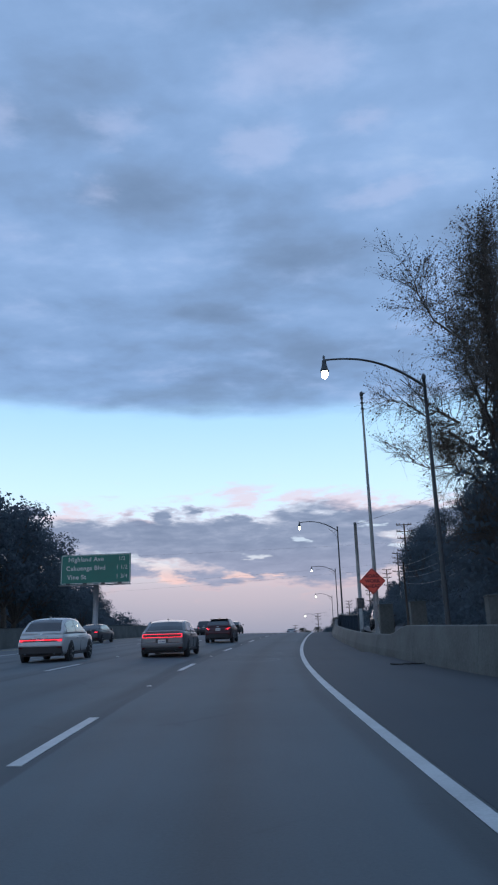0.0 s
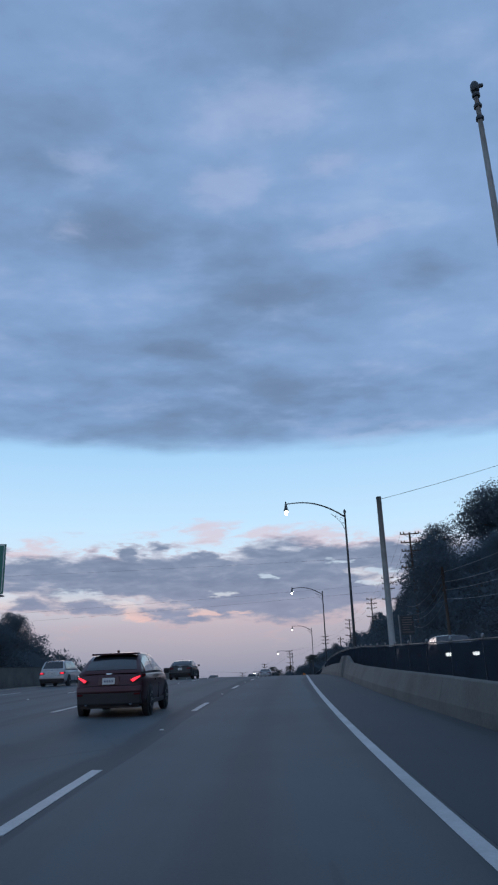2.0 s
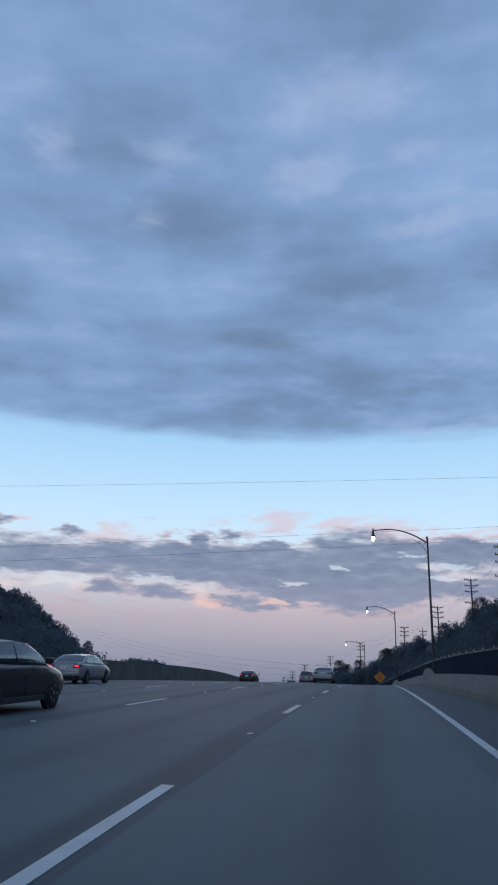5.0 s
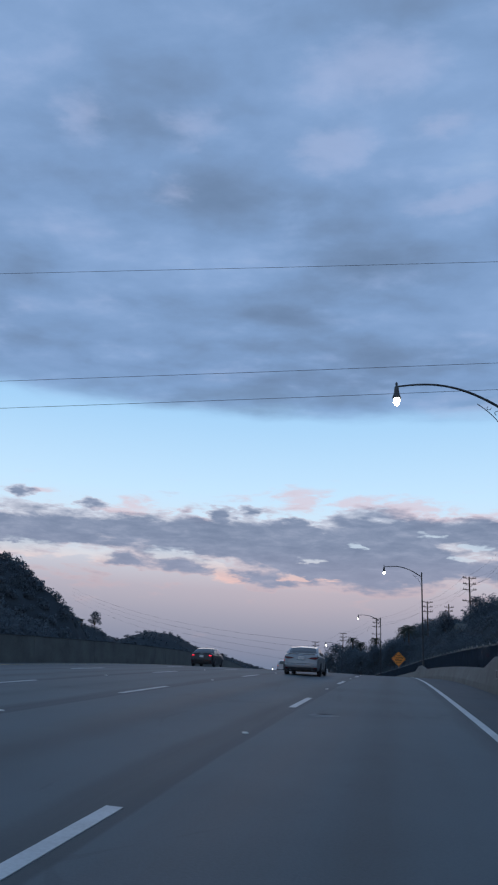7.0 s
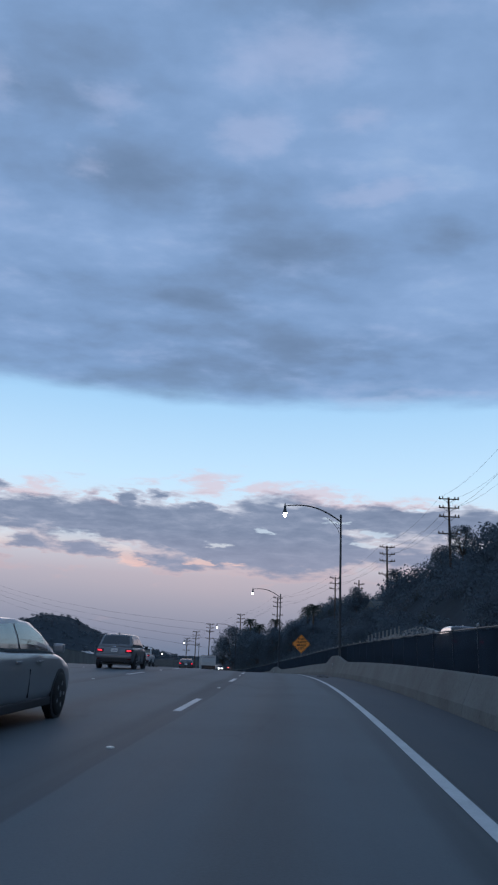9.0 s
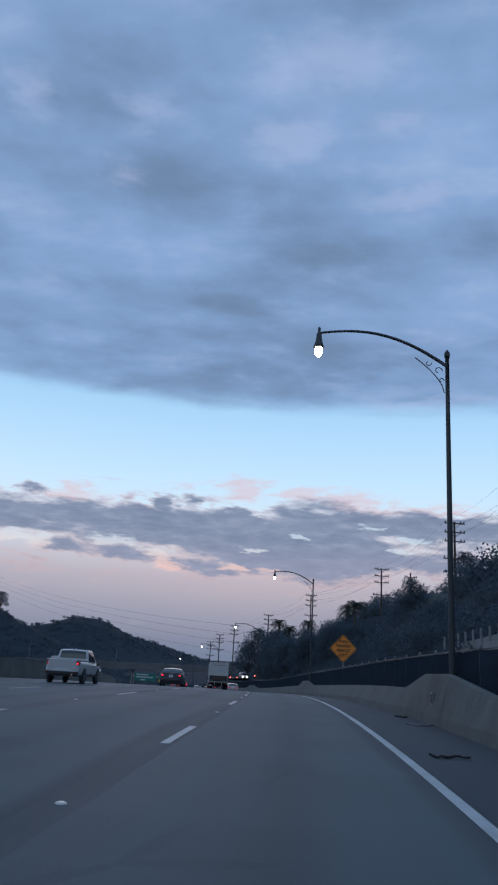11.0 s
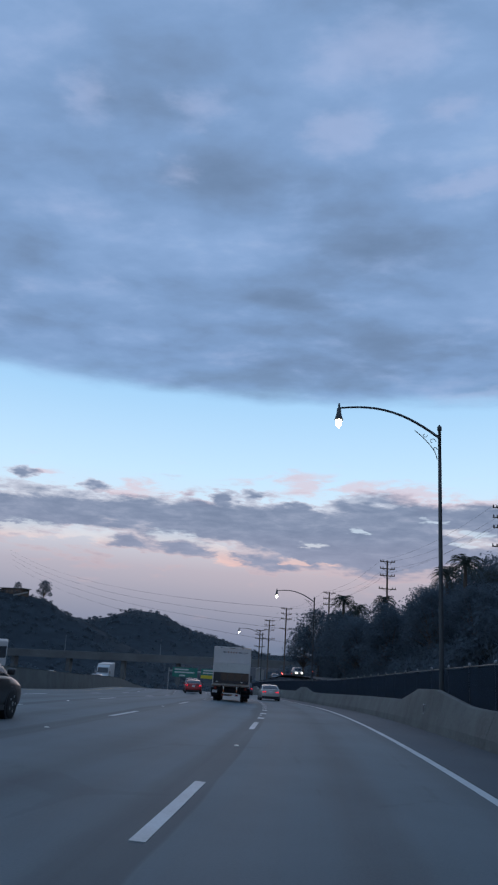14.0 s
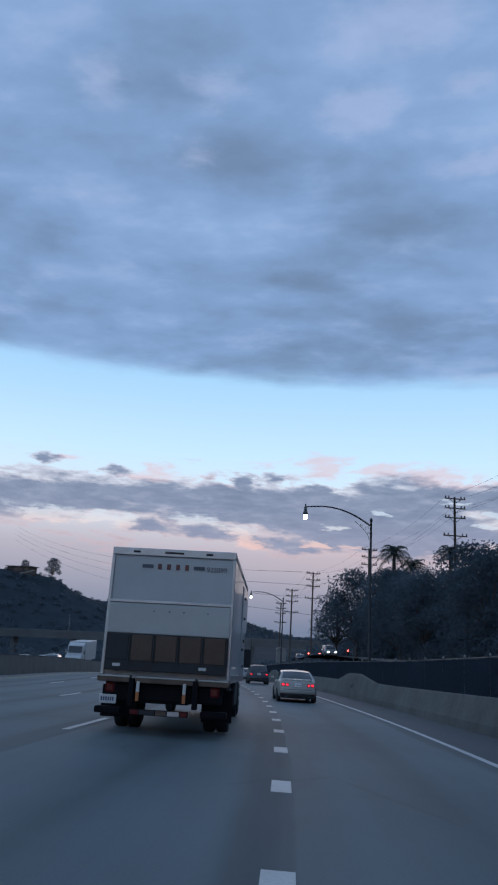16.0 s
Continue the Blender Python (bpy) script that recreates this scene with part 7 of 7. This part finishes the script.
hut = thing("hut", stand(432.0, 13.0, 6.0), "small pale utility hut with a pitched roof", "hut")
part("wall", boxed(-1.0, 1.0, -1.0, 1.0, -1.5, 1.45, bevel=0.02), M["pier"], hut)
bm = bmesh.new()
q = [bm.verts.new(c) for c in ((-1.15, -1.15, 1.42), (1.15, -1.15, 1.42), (1.15, 1.15, 1.42), (-1.15, 1.15, 1.42), (0, -1.15, 2.0), (0, 1.15, 2.0))]
for ids in ((0, 1, 4), (2, 3, 5), (1, 2, 5, 4), (3, 0, 4, 5), (0, 3, 2, 1)):
    bm.faces.new([q[i] for i in ids])
bmesh.ops.recalc_face_normals(bm, faces=bm.faces)
part("roof", bm, M["pier"], hut)
part("door", boxed(-0.4, 0.4, -1.03, -0.98, -1.2, 0.8, bevel=0.01), M["galv"], hut)

# pale retaining wall and white posts up the slope
bank_wall = thing("retaining_wall", Matrix(), "low pale retaining wall at the foot of the slope", "wall")
for k in range(5):
    s0, s1 = 205 + k * 5.2, 210.1 + k * 5.2
    ks = np.linspace(s0, s1, 3)
    vv = np.concatenate([at(ks, 14.4, 2.6), at(ks, 14.4, np.interp(ks, [205, 212, 231], [3.9, 4.9, 4.6])), at(ks, 14.8, np.interp(ks, [205, 212, 231], [3.9, 4.9, 4.6])), at(ks, 14.8, 2.6)])
    put("panel", vv, [(i + a * 3, i + 1 + a * 3, i + 1 + b * 3, i + b * 3) for i in (0, 1) for a, b in ((0, 1), (1, 2), (2, 3))] + [(0, 3, 6, 9), (2, 11, 8, 5)], M["pier"], bank_wall)
post_v, post_f = turned([(0.085, -0.6), (0.085, 0.34), (0.06, 0.40), (0.02, 0.42)], 10)
for k in range(9):
    s = 219.5 + k * 1.9
    o = put("bollard", post_v, post_f, M["pier"])
    o.matrix_world = stand(s, 14.2, 4.9)
    tagged(o, "short white roadside post on the slope", "bollard", "white posts on the slope")


HOUSE_WALL = paint("weathered_house_stucco", (0.15, 0.155, 0.15), 0.9, vary=0.15, scale=0.8)


def house(m, w, d, h, label):
    ob = thing("house", m, label, "house")
    part("wall", boxed(-w / 2, w / 2, -d / 2, d / 2, -2.0, h, bevel=0.03), HOUSE_WALL, ob)
    bm = bmesh.new()
    q = [bm.verts.new(c) for c in ((-w / 2 - 0.4, -d / 2 - 0.4, h), (w / 2 + 0.4, -d / 2 - 0.4, h), (w / 2 + 0.4, d / 2 + 0.4, h), (-w / 2 - 0.4, d / 2 + 0.4, h), (-w / 2 - 0.4, 0, h + 1.6), (w / 2 + 0.4, 0, h + 1.6))]
    for ids in ((0, 1, 5, 4), (2, 3, 4, 5), (1, 2, 5), (3, 0, 4), (0, 3, 2, 1)):
        bm.faces.new([q[i] for i in ids])
    bmesh.ops.recalc_face_normals(bm, faces=bm.faces)
    part("roof", bm, M["concrete"], ob)
    for x in (-w * 0.28, w * 0.22):
        wn = part("window", boxed(x - 0.6, x + 0.6, -d / 2 - 0.03, -d / 2 + 0.05, 0.8, 2.0, bevel=0.01), CAR_GLASS, ob)
        part("sill", boxed(x - 0.7, x + 0.7, -d / 2 - 0.1, -d / 2, 0.7, 0.79), M["sign_white"], wn)


def hill_house(m):
    """A long, low, flat-roofed house with a pale sloping wall in front."""
    ob = thing("house", m, "long low dark house with a flat roof on a distant hilltop", "house")
    part("wall", boxed(-9, 9, -4, 4, -3.0, 3.4, bevel=0.05), M["wood"], ob)
    part("roof", boxed(-10, 10, -5, 5, 3.38, 3.9, bevel=0.06), M["concrete"], ob)
    for k in range(4):
        part("window", boxed(-7.4 + k * 4.2, -5.0 + k * 4.2, -4.06, -3.9, 0.8, 2.5, bevel=0.02), CAR_GLASS, ob)
    v = np.array([(5.5, -9.0, -0.6), (17.0, -9.0, 1.6), (17.0, -9.0, 2.4), (5.5, -9.0, 0.2), (5.5, -8.6, -0.6), (17.0, -8.6, 1.6), (17.0, -8.6, 2.4), (5.5, -8.6, 0.2)])
    put("garden_wall", v - np.array([0, 0, 1.2]), [(0, 1, 2, 3), (7, 6, 5, 4), (3, 2, 6, 7), (0, 3, 7, 4), (1, 5, 6, 2)], M["pier"], ob, "pale sloping wall")


hill_house(pose(-202, 745, foot(-202, 745) - 0.2, 0, 0, -14))
x, y, z = at(266.0, 26.5, 9.2)
house(pose(x, y, z, 0, 0, 12), 7.5, 5.0, 2.6, "small pale house half hidden in hillside brush")

# debris on the shoulder and a patched pothole


PALE_SCRAP = paint("dusty_pale_rubber", (0.20, 0.21, 0.22), 0.7, vary=0.3, scale=6)


def scrap(s, lat, turn, length, seed, pale=False):
    """A curled strip of torn tyre tread."""
    r = np.random.RandomState(seed)
    ob = thing("tyre_scrap", stand(s, lat, 0.0, turn), "torn strip of dusty pale tyre tread on the shoulder" if pale else "torn strip of black tyre tread on the shoulder", "debris", "debris on the shoulder")
    u = np.linspace(-0.5, 0.5, 12)
    c = np.stack([u * length, 0.10 * np.sin(u * 7) + 0.03 * r.normal(size=12), 0.02 + 0.03 * np.abs(np.sin(u * 9))], 1)
    v, f = tube(c, 0.02 + 0.012 * r.rand(12), 6)
    put("tread", v * np.array([1, 1.6, 0.8]), f, PALE_SCRAP if pale else TYRE, ob, smooth=True)


scrap(192.4, 3.75, 8, 1.1, 1, True)
scrap(183.7, 2.6, -8, 0.65, 2)
scrap(196.5, 3.7, 40, 0.4, 3)
scrap(22.3, 4.7, 30, 1.2, 4)
ang = np.linspace(0, 2 * math.pi, 22, endpoint=False)
rad = 1 + 0.25 * np.sin(ang * 3 + 1) + 0.15 * np.sin(ang * 7)


def blotch(name, s, lat, ds, dl, up, material):
    """A ragged flat patch, slightly domed."""
    v = [at(s, lat, up + 0.004)] + [at(s + ds * q * math.sin(a), lat + dl * q * math.cos(a), up) for a, q in zip(ang, rad)]
    return put(name, v, [((i + 1) % 22 + 1, i + 1, 0) for i in range(22)], material)


patch = blotch("road_patch", 122.75, -1.13, 0.36, 0.27, 0.004, paint("worn_patch_asphalt", (0.165, 0.175, 0.18), 0.9, vary=0.3, scale=9, bump=0.6, fine=30))
tagged(patch, "pale ragged pothole patch in the lane", "road patch", kind="structure")
hole = blotch("pothole", 122.98, -1.10, 0.09, 0.18, 0.010, paint("broken_dark_asphalt", (0.022, 0.024, 0.026), 0.95, vary=0.3, scale=14, bump=0.6, fine=40))
tagged(hole, "dark broken edge of a pothole in the patch", "pothole", kind="structure")
